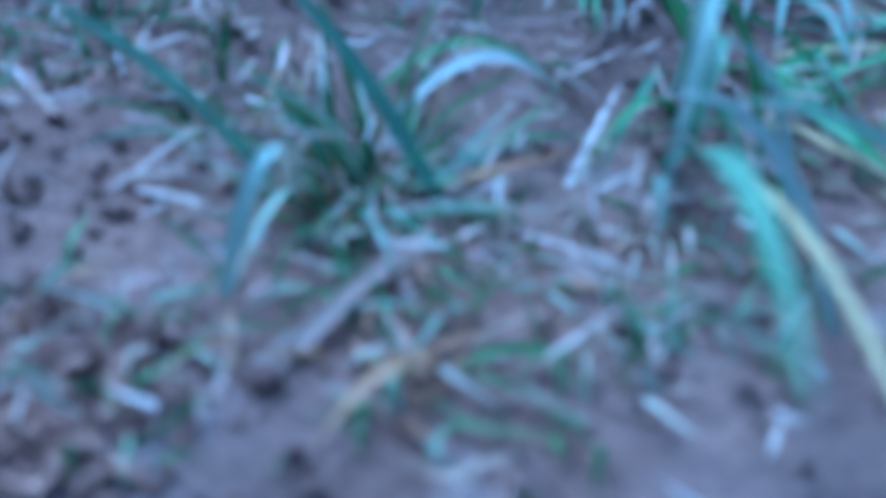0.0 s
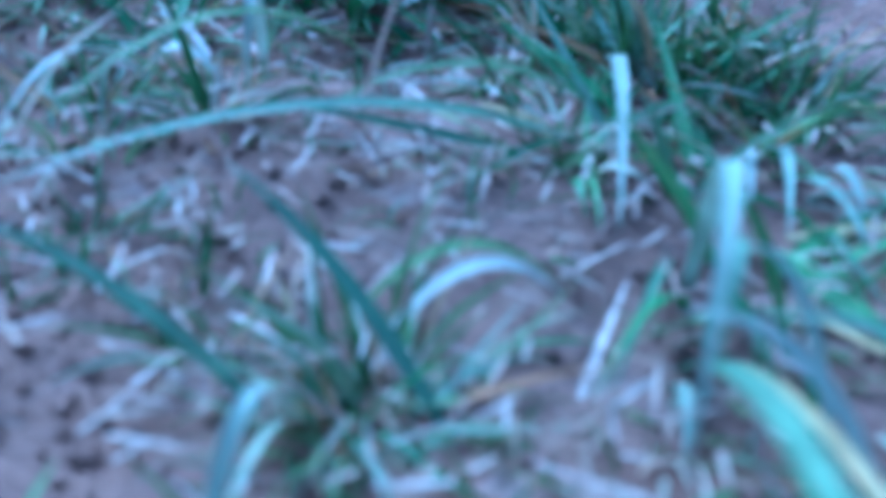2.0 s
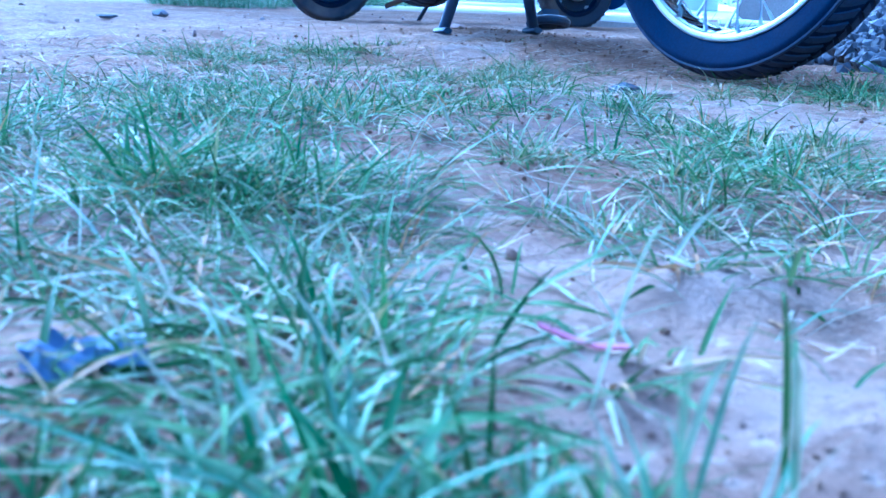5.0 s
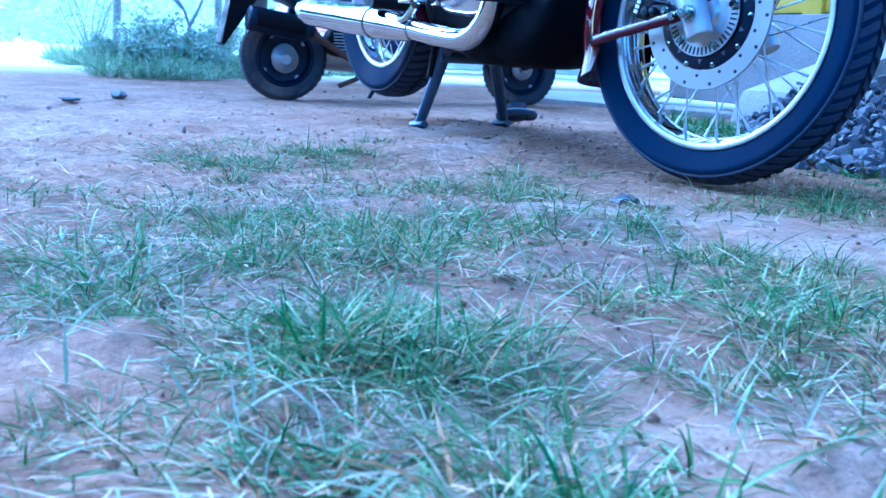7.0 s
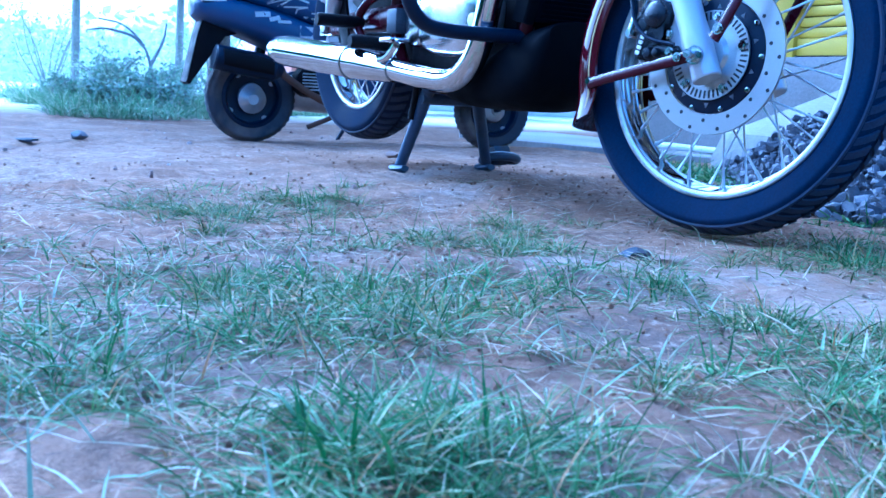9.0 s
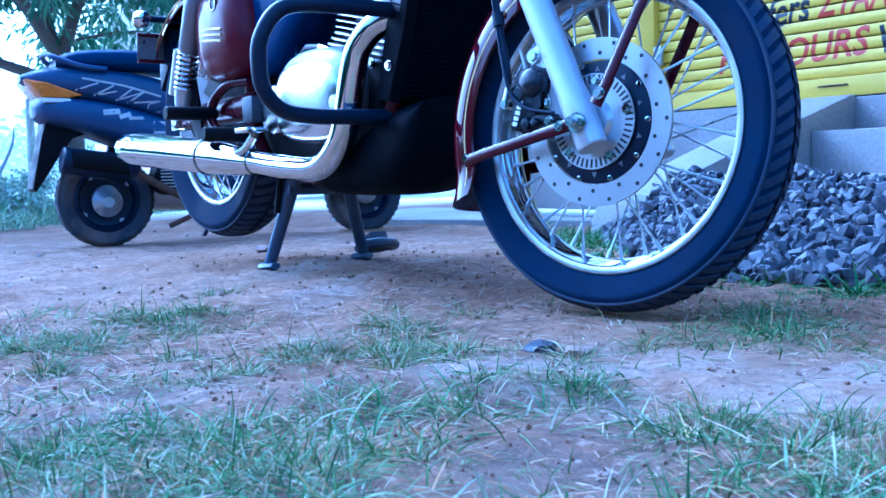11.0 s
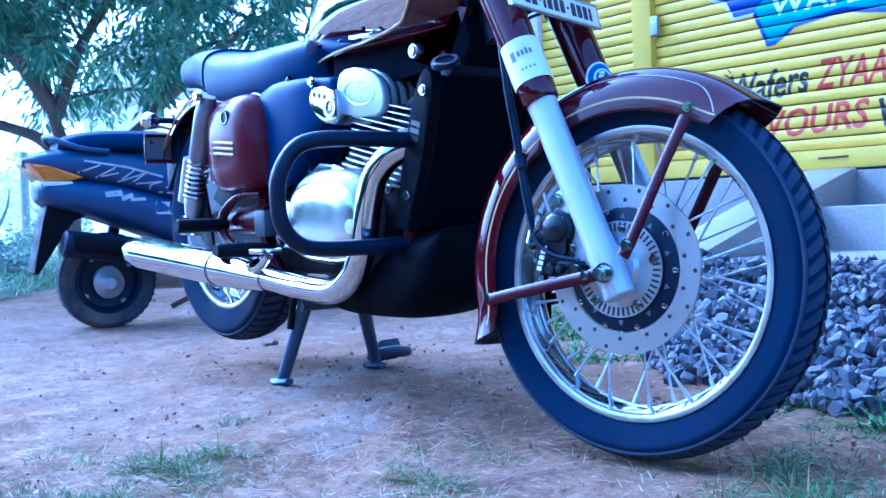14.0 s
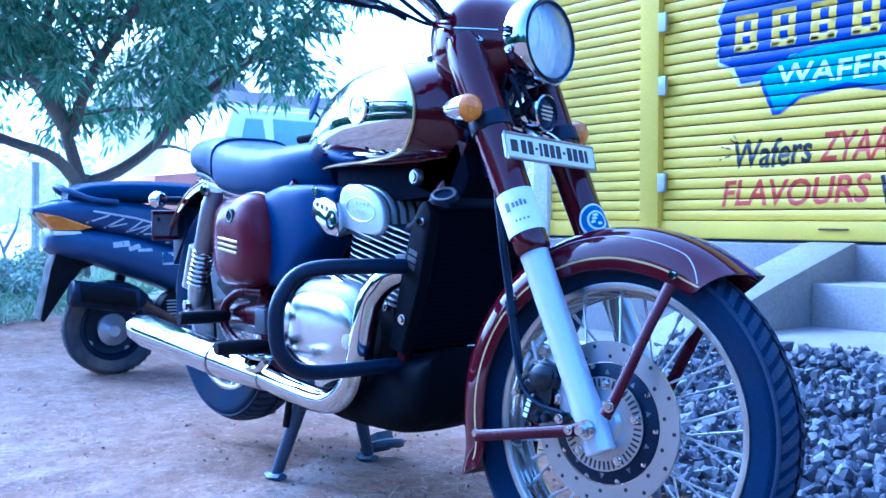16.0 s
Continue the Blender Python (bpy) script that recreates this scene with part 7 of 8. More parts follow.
def mango_tree():
    r = random.Random(11)
    tree = thing("tree", "dark green mango tree with low spreading limbs", "tree")
    T = Vector((-8.0, 1.78, -0.05))
    trunk = [T, T + Vector((0.02, 0.0, 0.35)), T + Vector((0, 0.02, 0.75)), T + Vector((0.0, 0.03, 1.05))]
    part("trunk", tube(bmesh.new(), smooth_path(trunk, 4), [0.13, 0.12, 0.112, 0.105, 0.1, 0.098, 0.096, 0.094, 0.092, 0.09, 0.09, 0.09, 0.09], 14), BARK, tree, "grey-brown forked trunk")
    limbs = [
        [(0, 0.03, 0.95), (0.3, -0.3, 1.18), (0.5, -0.8, 1.32), (0.6, -1.5, 1.65), (0.5, -2.3, 2.2)],
        [(0, 0.03, 1.0), (0.0, -0.1, 1.5), (-0.1, -0.2, 2.2), (0.0, -0.1, 3.2), (0.0, 0.1, 4.2)],
        [(0, 0.05, 0.95), (0.1, 0.4, 1.12), (0.2, 0.75, 1.45), (0.2, 0.95, 1.95), (0.3, 1.4, 2.7), (0.3, 2.0, 3.3)],
        [(0.0, -0.05, 1.4), (0.3, 0.1, 2.0), (0.6, 0.5, 2.7), (0.8, 0.9, 3.4)],
        [(0.02, -0.1, 1.45), (0.4, -0.6, 2.0), (0.7, -1.2, 2.7), (0.9, -1.8, 3.3)],
        [(0.2, 0.8, 1.5), (0.5, 1.4, 2.1), (0.5, 2.0, 2.45), (0.4, 2.5, 2.5)],
    ]
    tips = []
    for pts in limbs:
        pp = smooth_path([T + Vector(p) for p in pts], 5)
        n = len(pp)
        part("limb", tube(bmesh.new(), pp, [0.06 * (1 - 0.75 * i / n) for i in range(n)], 10), BARK, tree)
        tips += pp[n // 3:]
        for k in range(7):
            a = pp[r.randrange(n // 3, n)]
            d = Vector((r.uniform(-1, 1), r.uniform(-1, 1), r.uniform(-0.1, 0.9))).normalized()
            b = smooth_path([a, a + d * 0.4 + Vector((0, 0, 0.05)), a + d * 0.9 + Vector((0, 0, -0.02)), a + d * 1.2 + Vector((0, 0, -0.15))], 3)
            part("branch", tube(bmesh.new(), b, [0.022 * (1 - 0.8 * i / len(b)) for i in range(len(b))], 6), BARK, tree)
            tips += b[3:]
    clumps = []
    for _ in range(2100):
        c = Vector((T.x + r.uniform(-1.6, 2.0), T.y + r.uniform(-3.6, 2.35), r.uniform(1.35, 4.9)))
        v = c.y - T.y
        floor = 1.0 + 0.12 * abs(v + 0.3) + (0.55 if v > 1.35 else 0.0) + (0.5 if -0.9 < v < 0.0 else 0) + (0.35 if v < -1.2 else 0)
        if c.z < floor or (v > 1.2 and c.z > 4.3 - 0.2 * v):
            continue
        if noise.noise((c.x * 0.9, c.y * 1.1, c.z * 1.1)) < 0.16 - 0.34 * min(max((c.z - 2.2) / 0.6, 0), 1):
            continue
        clumps.append(c)
    clumps += [t + Vector((r.uniform(-0.2, 0.2), r.uniform(-0.2, 0.2), r.uniform(0, 0.25))) for t in tips if t.z > 1.45 and r.random() < 0.8]
    spots = []
    for c in clumps:
        for _ in range(r.randrange(34, 54)):
            d = Vector((r.gauss(0, 1), r.gauss(0, 1), r.gauss(-0.15, 0.7)))
            spots.append((c + d * r.uniform(0.02, 0.12), d))
    crown = new("crown", leaf_cloud("crown", spots, 0.105, 0.034, 0.65, LEAF, r))
    crown.parent = tree
    tagged(crown, "drooping long dark leaves", kind="stuff")


mango_tree()


def shrub(at, size, n, seed, label):
    r = random.Random(seed)
    ob = thing("shrub", label, "shrub")
    stems = bmesh.new()
    spots = []
    for i in range(9):
        a = r.uniform(0, 6.28)
        end = Vector(at) + Vector((math.cos(a) * size * 0.5, math.sin(a) * size * 0.5, size * r.uniform(0.7, 1.3)))
        pp = smooth_path([Vector(at), (Vector(at) * 0.5 + end * 0.5) + Vector((r.uniform(-0.1, 0.1), r.uniform(-0.1, 0.1), 0.05)), end], 4)
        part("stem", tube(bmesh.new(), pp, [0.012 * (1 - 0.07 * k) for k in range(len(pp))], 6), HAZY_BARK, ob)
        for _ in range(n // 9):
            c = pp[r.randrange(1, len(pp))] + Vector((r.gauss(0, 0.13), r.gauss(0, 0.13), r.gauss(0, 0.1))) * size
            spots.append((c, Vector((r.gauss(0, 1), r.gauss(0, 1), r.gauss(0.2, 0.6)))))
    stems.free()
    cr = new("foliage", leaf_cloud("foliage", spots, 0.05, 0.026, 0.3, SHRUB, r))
    cr.parent = ob
    tagged(cr, kind="stuff")


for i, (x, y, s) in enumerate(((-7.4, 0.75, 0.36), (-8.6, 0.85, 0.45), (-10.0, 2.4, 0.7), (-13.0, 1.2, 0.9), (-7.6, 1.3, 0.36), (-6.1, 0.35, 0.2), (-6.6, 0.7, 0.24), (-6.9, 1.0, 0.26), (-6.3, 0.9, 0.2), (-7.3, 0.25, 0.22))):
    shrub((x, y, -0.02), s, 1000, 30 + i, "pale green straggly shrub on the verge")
# bare crooked shrub stem beside the trunk
crook = thing("bare_sapling", "thin bare crooked sapling at the verge", "sapling")
for pts in ([(-7.2, 1.05, 0), (-7.2, 0.98, 0.25), (-7.2, 0.9, 0.5), (-7.25, 0.75, 0.66), (-7.25, 0.55, 0.7)], [(-7.2, 0.9, 0.5), (-7.2, 0.8, 0.58), (-7.2, 0.6, 0.62), (-7.2, 0.45, 0.6)], [(-7.2, 0.95, 0.35), (-7.2, 1.05, 0.55), (-7.2, 1.08, 0.7)]):
    pp = smooth_path(pts, 5)
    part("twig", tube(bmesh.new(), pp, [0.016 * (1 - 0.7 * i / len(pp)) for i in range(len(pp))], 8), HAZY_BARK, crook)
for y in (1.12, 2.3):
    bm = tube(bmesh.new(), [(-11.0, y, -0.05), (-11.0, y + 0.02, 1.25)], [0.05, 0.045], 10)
    solid("fence_post", bm, HAZY_BARK, "wooden fence post at the verge, paled for haze", "fence post", "fence posts")

# van behind the tree; its red and its windows are paled in colour for haze
VAN_WHITE = mat("white_van_paint", (0.85, 0.86, 0.85), 0.35, 0.0, 0.06, 3, 0.03, 100, coat=0.4)
VAN_RED = mat("haze_paled_red", (0.55, 0.24, 0.17), 0.5, 0.0, 0.12, 4, 0.05, 100)
WINDOW = mat("dark_window", (0.25, 0.36, 0.4), 0.15, 0.0, 0.1, 3, 0, 60, coat=1.0)
van = thing("van", "white and red van parked behind the tree, paled for haze", "van")
part("body", slab(bmesh.new(), [(4.35, 0.35), (4.35, 1.4), (4.55, 1.98), (7.2, 1.98), (7.3, 0.35)], "x", -12.2, -10.5, 0.06), VAN_WHITE, van, "white cab body")
part("lower_body", slab(bmesh.new(), [(3.55, 0.45), (3.55, 1.12), (4.35, 1.2), (4.36, 0.45)], "x", -12.15, -10.55, 0.05), VAN_RED, van, "red front body, paled for haze")
part("red_band", box(bmesh.new(), (-10.52, 4.36, 0.5), (-10.488, 7.25, 1.15), 0.01), VAN_RED, van)
for pts in ([(4.62, 1.45), (4.72, 1.85), (4.95, 1.85), (5.02, 1.45)], [(5.12, 1.45), (5.1, 1.86), (6.9, 1.84), (6.9, 1.45)]):
    part("window", slab(bmesh.new(), pts, "x", -10.51, -10.492, 0.004), WINDOW, van, "dark side window")
part("roof_trim", box(bmesh.new(), (-10.51, 4.5, 1.97), (-10.47, 7.2, 2.02), 0.01), VAN_WHITE, van)
for y in (3.9, 6.6):
    part("van_wheel", tube(bmesh.new(), [(-10.75, y, 0.32), (-10.5, y, 0.32)], 0.32, 28), RUBBER, van)
house = thing("house", "pale plastered house with a dark slab roof", "house")
part("wall", box(bmesh.new(), (-20, 6.2, 0), (-15, 12, 2.6), 0.02), PLASTER, house)
part("roof", slab(bmesh.new(), [(5.4, 2.55), (5.4, 2.72), (12.6, 2.72), (12.6, 2.55)], "x", -20.5, -14.5, 0.02), CONCRETE, house, "grey roof slab")
part("roof_room", slab(bmesh.new(), [(5.7, 2.7), (5.9, 3.7), (6.0, 3.75), (7.2, 2.72)], "x", -18, -15, 0.02), CONCRETE, house)

# far tree line, its leaf colours paled to paint in the haze
def far_trees():
    r = random.Random(5)
    hazy = varied(mat("haze_paled_foliage", (1, 1, 1), 0.9, 0.0, 0.1, 0.5, 0, 4, spec=0.0), [(0, (0.6, 0.65, 0.61)), (1, (0.78, 0.8, 0.77))])
    spots = []
    for _ in range(2600):
        a = radians(r.uniform(95, 215))
        d = r.uniform(38, 70)
        h = 2.2 + 2.2 * noise.noise((a * 7, 0.3, 0)) + 1.2 * noise.noise((a * 23, 4.3, 0))
        c = Vector((math.cos(a) * d, math.sin(a) * d, max(0.2, r.uniform(0, 1) ** 0.7 * max(0.8, h))))
        for _ in range(14):
            o = Vector((r.gauss(0, 0.8), r.gauss(0, 0.8), r.gauss(0, 0.5)))
            spots.append((c + o, Vector((r.gauss(0, 1), r.gauss(0, 1), r.gauss(0, 0.6)))))
    tagged(new("woods", leaf_cloud("woods", spots, 0.5, 0.3, 0.2, hazy, r)), "tree line far off, paled in colour for haze", "woods", kind="stuff")


far_trees()


# dark trees behind the viewer, out of sight, added to darken reflections and fill
def unseen_trees():
    r = random.Random(15)
    spots = []
    for _ in range(2300):
        a = radians(r.uniform(-165, 35))
        d = r.uniform(17, 23)
        h = 4.6 + 2.4 * noise.noise((a * 5, 1.3, 0)) if a > -2.3 else 1.7 + 0.9 * noise.noise((a * 9, 1.3, 0))
        c = Vector((math.cos(a) * d, math.sin(a) * d, r.uniform(0, 1) * h))
        for _ in range(16):
            o = Vector((r.gauss(0, 0.5), r.gauss(0, 0.5), r.gauss(0, 0.35)))
            spots.append((c + o, Vector((r.gauss(0, 1), r.gauss(0, 1), r.gauss(0, 0.6)))))
    tagged(new("yard_woods", leaf_cloud("yard_woods", spots, 0.8, 0.5, 0.2, LEAF, r)), "unseen dark green trees added behind the viewer", "woods", kind="stuff")


unseen_trees()

# ---- grass, straw, stones ----
GRASS = varied(mat("grass_blade", (1.22, 1.22, 1.15), 0.55, 0.0, 0.2, 30, 0, 120, spec=0.12), [(0, (0.03, 0.055, 0.015)), (0.3, (0.075, 0.12, 0.035)), (0.5, (0.125, 0.17, 0.06)), (0.62, (0.175, 0.22, 0.105)), (0.73, (0.26, 0.285, 0.19)), (0.83, (0.34, 0.3, 0.21)), (0.92, (0.3, 0.19, 0.09)), (1, (0.22, 0.12, 0.05))])
STRAW = varied(mat("dry_straw", (1, 1, 1), 0.7, 0.0, 0.15, 30, 0, 120, spec=0.3), [(0, (0.07, 0.045, 0.028)), (0.25, (0.16, 0.11, 0.065)), (0.5, (0.3, 0.22, 0.13)), (1, (0.5, 0.44, 0.33))])


PALE_GRASS = varied(mat("pale_grass_blade", (1, 1, 1), 0.55, 0.0, 0.2, 30, 0, 120, spec=0.2), [(0, (0.18, 0.25, 0.14)), (0.5, (0.27, 0.32, 0.21)), (1, (0.38, 0.38, 0.29))])


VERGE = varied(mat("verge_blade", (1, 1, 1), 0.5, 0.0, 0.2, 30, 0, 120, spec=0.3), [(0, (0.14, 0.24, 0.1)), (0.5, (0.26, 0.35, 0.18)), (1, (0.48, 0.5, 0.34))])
LUSH = varied(mat("lush_grass_blade", (1.3, 1.28, 1.15), 0.5, 0.0, 0.2, 30, 0, 120, spec=0.18), [(0, (0.025, 0.06, 0.018)), (0.4, (0.06, 0.125, 0.035)), (0.7, (0.115, 0.19, 0.07)), (0.9, (0.2, 0.27, 0.14)), (1, (0.3, 0.24, 0.11))])
MID_GRASS = varied(mat("dull_green_blade", (1, 1, 1), 0.45, 0.0, 0.25, 40, 0, 160, spec=0.35), [(0, (0.1, 0.17, 0.075)), (0.5, (0.15, 0.22, 0.11)), (1, (0.22, 0.28, 0.16))])
for m in (GRASS, LUSH, MID_GRASS, PALE_GRASS, VERGE):
    thin_leaf(m, 0.22)


class Blades:
    """Collects curved, tapered and folded blades into one mesh."""

    def __init__(self):
        self.v, self.f = [], []

    def blade(self, base, heading, lean, length, width, bend, twist=0.0, n=5):
        h = Vector((math.cos(heading), math.sin(heading), 0))
        side0 = Vector((-h.y, h.x, 0))
        p, ang = Vector(base), lean
        start = len(self.v)
        for i in range(n + 1):
            t = i / n
            w = width * (1 - t ** 2.2) * (0.75 + 0.5 * min(1, t * 4) * (1 - t * 0.5)) * 0.5
            d = h * math.sin(ang) + Vector((0, 0, math.cos(ang)))
            side = side0 * math.cos(twist * t) + h.cross(side0) * math.sin(twist * t)
            if i == n:
                self.v.append(tuple(p))
            else:
                up = d.cross(side)
                self.v += [tuple(p - side * w + up * w * 0.35), tuple(p), tuple(p + side * w + up * w * 0.35)]
            p = p + d * (length / n)
            low = lie(p.x, p.y) + 0.0015
            if p.z < low:
                p.z = low
            ang += bend / n
        for i in range(n - 1):
            a = start + 3 * i
            self.f += [(a, a + 1, a + 4, a + 3), (a + 1, a + 2, a + 5, a + 4)]
        a = start + 3 * (n - 1)
        self.f += [(a, a + 1, a + 3), (a + 1, a + 2, a + 3)]

    def strand(self, root, tip, rise, width, n=9):
        """An arched blade from its root to its tip."""
        a, b = Vector((root[0], root[1], lie(root[0], root[1]) - 0.001)), Vector(tip)
        c = (a + b) / 2 + Vector((0, 0, max(rise * 2, 0.3 * (b.z - a.z))))
        side = (b - a).cross(Vector((0.25, -0.35, 1))).normalized()
        start = len(self.v)
        for i in range(n + 1):
            t = i / n
            p = a * (1 - t) ** 2 + c * (2 * t * (1 - t)) + b * t * t
            w = width * 0.5 * (1 - t ** 2.6) * (0.7 + 0.3 * min(1, t * 4))
            if i == n:
                self.v.append(tuple(p))
            else:
                self.v += [tuple(p - side * w + Vector((0, 0, w * 0.4))), tuple(p), tuple(p + side * w + Vector((0, 0, w * 0.4)))]
        for i in range(n - 1):
            k = start + 3 * i
            self.f += [(k, k + 1, k + 4, k + 3), (k + 1, k + 2, k + 5, k + 4)]
        k = start + 3 * (n - 1)
        self.f += [(k, k + 1, k + 3), (k + 1, k + 2, k + 3)]

    def make(self, name, material):
        me = bpy.data.meshes.new(name)
        me.from_pydata(self.v, [], self.f)
        for p in me.polygons:
            p.use_smooth = True
        me.materials.append(material)
        return new(name, me)


BARE = [(1.178, -0.975, 0.05, 0.075), (0.687, -1.212, 0.06, 0.05), (0.925, -0.91, 0.07, 0.04), (0.49, -0.33, 0.12, 0.07), (0.556, -0.742, 0.05, 0.04), (0.6, -0.69, 0.05, 0.05), (1.14, -1.03, 0.02, 0.025)]


def is_bare(x, y):
    return any(((x - cx) / rx) ** 2 + ((y - cy) / ry) ** 2 < 1 for cx, cy, rx, ry in BARE)


def tuft(bl, x, y, n, height, spread, width, r, heading=None, tilt=1.15):
    for _ in range(n):
        a = r.uniform(0, 2 * math.pi) if heading is None else r.gauss(heading, 0.7)
        q = abs(r.gauss(0, spread))
        bx, by = x + q * math.cos(a), y + q * math.sin(a)
        if is_bare(bx, by) and r.random() < 0.9:
            continue
        lean = min(1.54, abs(r.gauss(tilt, 0.33)))
        L = height * r.uniform(0.5, 1.7)
        bl.blade((bx, by, lie(bx, by) - 0.002), a + r.gauss(0, 0.5), lean, L, width * r.uniform(0.6, 1.3), r.uniform(0.1, 1.4), r.uniform(-1.6, 1.6))


# patches: x, y, radius, tufts, blade height
TRACK_PATCHES = [
    (-0.42, -0.85, 0.1, 10, 0.045), (-0.33, -0.79, 0.1, 12, 0.05), (-0.47, -0.58, 0.1, 12, 0.05), (0.07, -0.45, 0.1, 14, 0.045),
    (0.36, -0.49, 0.035, 5, 0.05), (0.3, -0.07, 0.11, 20, 0.045), (0.31, -0.67, 0.09, 12, 0.05), (0.3, -0.9, 0.11, 18, 0.06),
    (0.4, -1.22, 0.07, 10, 0.07), (0.51, -1.17, 0.07, 11, 0.075), (0.47, -1.03, 0.09, 15, 0.065), (0.5, -0.92, 0.09, 14, 0.065),
    (0.62, -0.56, 0.085, 13, 0.06), (0.77, -0.59, 0.085, 16, 0.06), (0.75, -1.01, 0.1, 20, 0.075), (0.8, -1.09, 0.07, 12, 0.075),
]
MEADOW_PATCHES = [
    (0.21, -0.99, 0.08, 12, 0.055), (0.31, -0.93, 0.08, 14, 0.055), (0.39, -0.87, 0.07, 12, 0.055), (0.46, -0.8, 0.06, 8, 0.05), (0.52, -0.9, 0.07, 10, 0.06), (0.01, -0.78, 0.06, 6, 0.045), (0.0, -0.61, 0.05, 5, 0.04),
    (0.84, -1.0, 0.07, 12, 0.075), (0.86, -1.23, 0.06, 8, 0.06), (0.92, -1.17, 0.06, 9, 0.06), (0.97, -1.09, 0.07, 11, 0.07),
    (0.98, -1.0, 0.06, 7, 0.065), (0.62, -1.22, 0.05, 6, 0.06), (0.87, -0.73, 0.06, 8, 0.055), (-0.45, -0.74, 0.14, 16, 0.045),
    (-0.45, -0.54, 0.09, 9, 0.045), (-0.23, -0.22, 0.08, 9, 0.04), (-0.05, -0.43, 0.08, 9, 0.04), (-0.05, -0.58, 0.05, 5, 0.04),
    (0.12, 0.08, 0.09, 9, 0.035), (-0.02, 0.5, 0.06, 5, 0.05), (0.05, 0.56, 0.05, 5, 0.05), (0.62, -0.75, 0.08, 8, 0.05),
]
NEAR_PATCHES = [
    (0.68, -1.12, 0.07, 9, 0.07), (0.2, -1.1, 0.1, 10, 0.055), (0.05, -0.95, 0.1, 8, 0.05), (0.55, -0.05, 0.1, 10, 0.05),
    (0.85, -0.35, 0.1, 12, 0.055), (0.3, -1.4, 0.12, 12, 0.06), (-0.1, -1.2, 0.12, 10, 0.05), (0.62, -1.45, 0.1, 10, 0.06),
    (1.13, -1.085, 0.035, 10, 0.065), (1.205, -1.05, 0.02, 6, 0.06), (1.06, -1.12, 0.05, 8, 0.06), (1.04, -1.05, 0.05, 6, 0.06),
    (1.12, -1.14, 0.04, 6, 0.055), (1.18, -1.17, 0.03, 6, 0.045), (1.12, -0.93, 0.05, 4, 0.05), (1.0, -0.85, 0.06, 6, 0.055),
    (1.1, -1.2, 0.03, 3, 0.05), (-0.7, -0.1, 0.05, 2, 0.03),
]
r = random.Random(21)
grass = Blades()
for x, y, rad, n, h in TRACK_PATCHES + MEADOW_PATCHES + NEAR_PATCHES:
    for _ in range(int(n * (1.25 if x < 0.95 else 1.0))):
        a, q = r.uniform(0, 6.283), rad * 1.15 * math.sqrt(r.random())
        tx, ty = x + q * math.cos(a), y + q * math.sin(a)
        if tx < 0.95:
            tuft(grass, tx, ty, r.randrange(20, 34), h * r.uniform(0.35, 0.75), 0.028, 0.0013, r)
        else:
            tuft(grass, tx, ty, r.randrange(10, 18), h * r.uniform(0.5, 0.95), 0.022, 0.0022, r)
# close, dark-hearted clumps with long outer blades
for x, y, n in ((-0.36, -0.82, 4), (-0.375, -0.775, 4), (-0.4, -0.72, 4), (-0.5, -0.63, 3), (-0.5, -0.58, 4), (-0.5, -0.52, 3), (-0.7, -0.36, 2), (-0.18, -0.34, 3), (-0.11, -0.35, 3), (0.06, -0.44, 5), (-0.06, -0.59, 3), (-0.06, -0.55, 3), (-0.17, -0.7, 3), (-0.19, -0.86, 4), (0.03, -0.7, 3), (0.11, -0.52, 4)):
    for _ in range(n):
        tx, ty = x + r.gauss(0, 0.022), y + r.gauss(0, 0.022)
        tuft(grass, tx, ty, 44, r.uniform(0.016, 0.028), 0.018, 0.0014, r, None, 0.95)
        tuft(grass, tx, ty, 4, r.uniform(0.04, 0.065), 0.012, 0.0014, r, None, 0.8)
# grown-in clumps with brown dead blades round the foot, near the starting place
for x, y, n in ((1.235, -1.04, 3), (1.255, -1.032, 3), (1.268, -1.022, 2), (1.285, -1.04, 2), (1.215, -1.06, 2), (1.275, -1.09, 1), (1.262, -1.15, 1), (1.24, -1.172, 1)):
    for _ in range(n):
        tx, ty = x + r.gauss(0, 0.007), y + r.gauss(0, 0.007)
        tuft(grass, tx, ty, 26, r.uniform(0.014, 0.024), 0.008, 0.0013, r, None, 0.85)
        tuft(grass, tx, ty, 5, r.uniform(0.026, 0.042), 0.007, 0.0019, r, None, 0.75)
for x, y, n in ((0.9, -0.84, 4), (0.92, -0.78, 4), (0.77, -0.66, 4), (0.68, -0.48, 4), (0.25, -0.24, 3), (0.23, -0.36, 3), (0.55, -0.5, 4), (0.6, -0.43, 4), (0.53, -0.49, 3), (0.35, -0.46, 3), (0.29, -0.55, 3), (0.24, 0.01, 4), (0.25, 0.14, 4), (0.82, -0.62, 3), (0.7, -0.78, 3)):
    for _ in range(n):
        tx, ty = x + r.gauss(0, 0.03), y + r.gauss(0, 0.03)
        tuft(grass, tx, ty, 40, r.uniform(0.016, 0.03), 0.02, 0.0014, r, None, 0.95)
        tuft(grass, tx, ty, 5, r.uniform(0.035, 0.06), 0.014, 0.0015, r, None, 0.8)
# fine shoots and matted litter between the clumps near the starting place
for _ in range(1500):
    x, y = r.uniform(1.12, 1.4), r.uniform(-1.22, -1.02)
    if noise.noise((x * 26, y * 26, 4.4)) > 0.08 and not is_bare(x, y):
        tuft(grass, x, y, r.randrange(1, 4), 0.009, 0.004, 0.0008, r, None, 1.1)
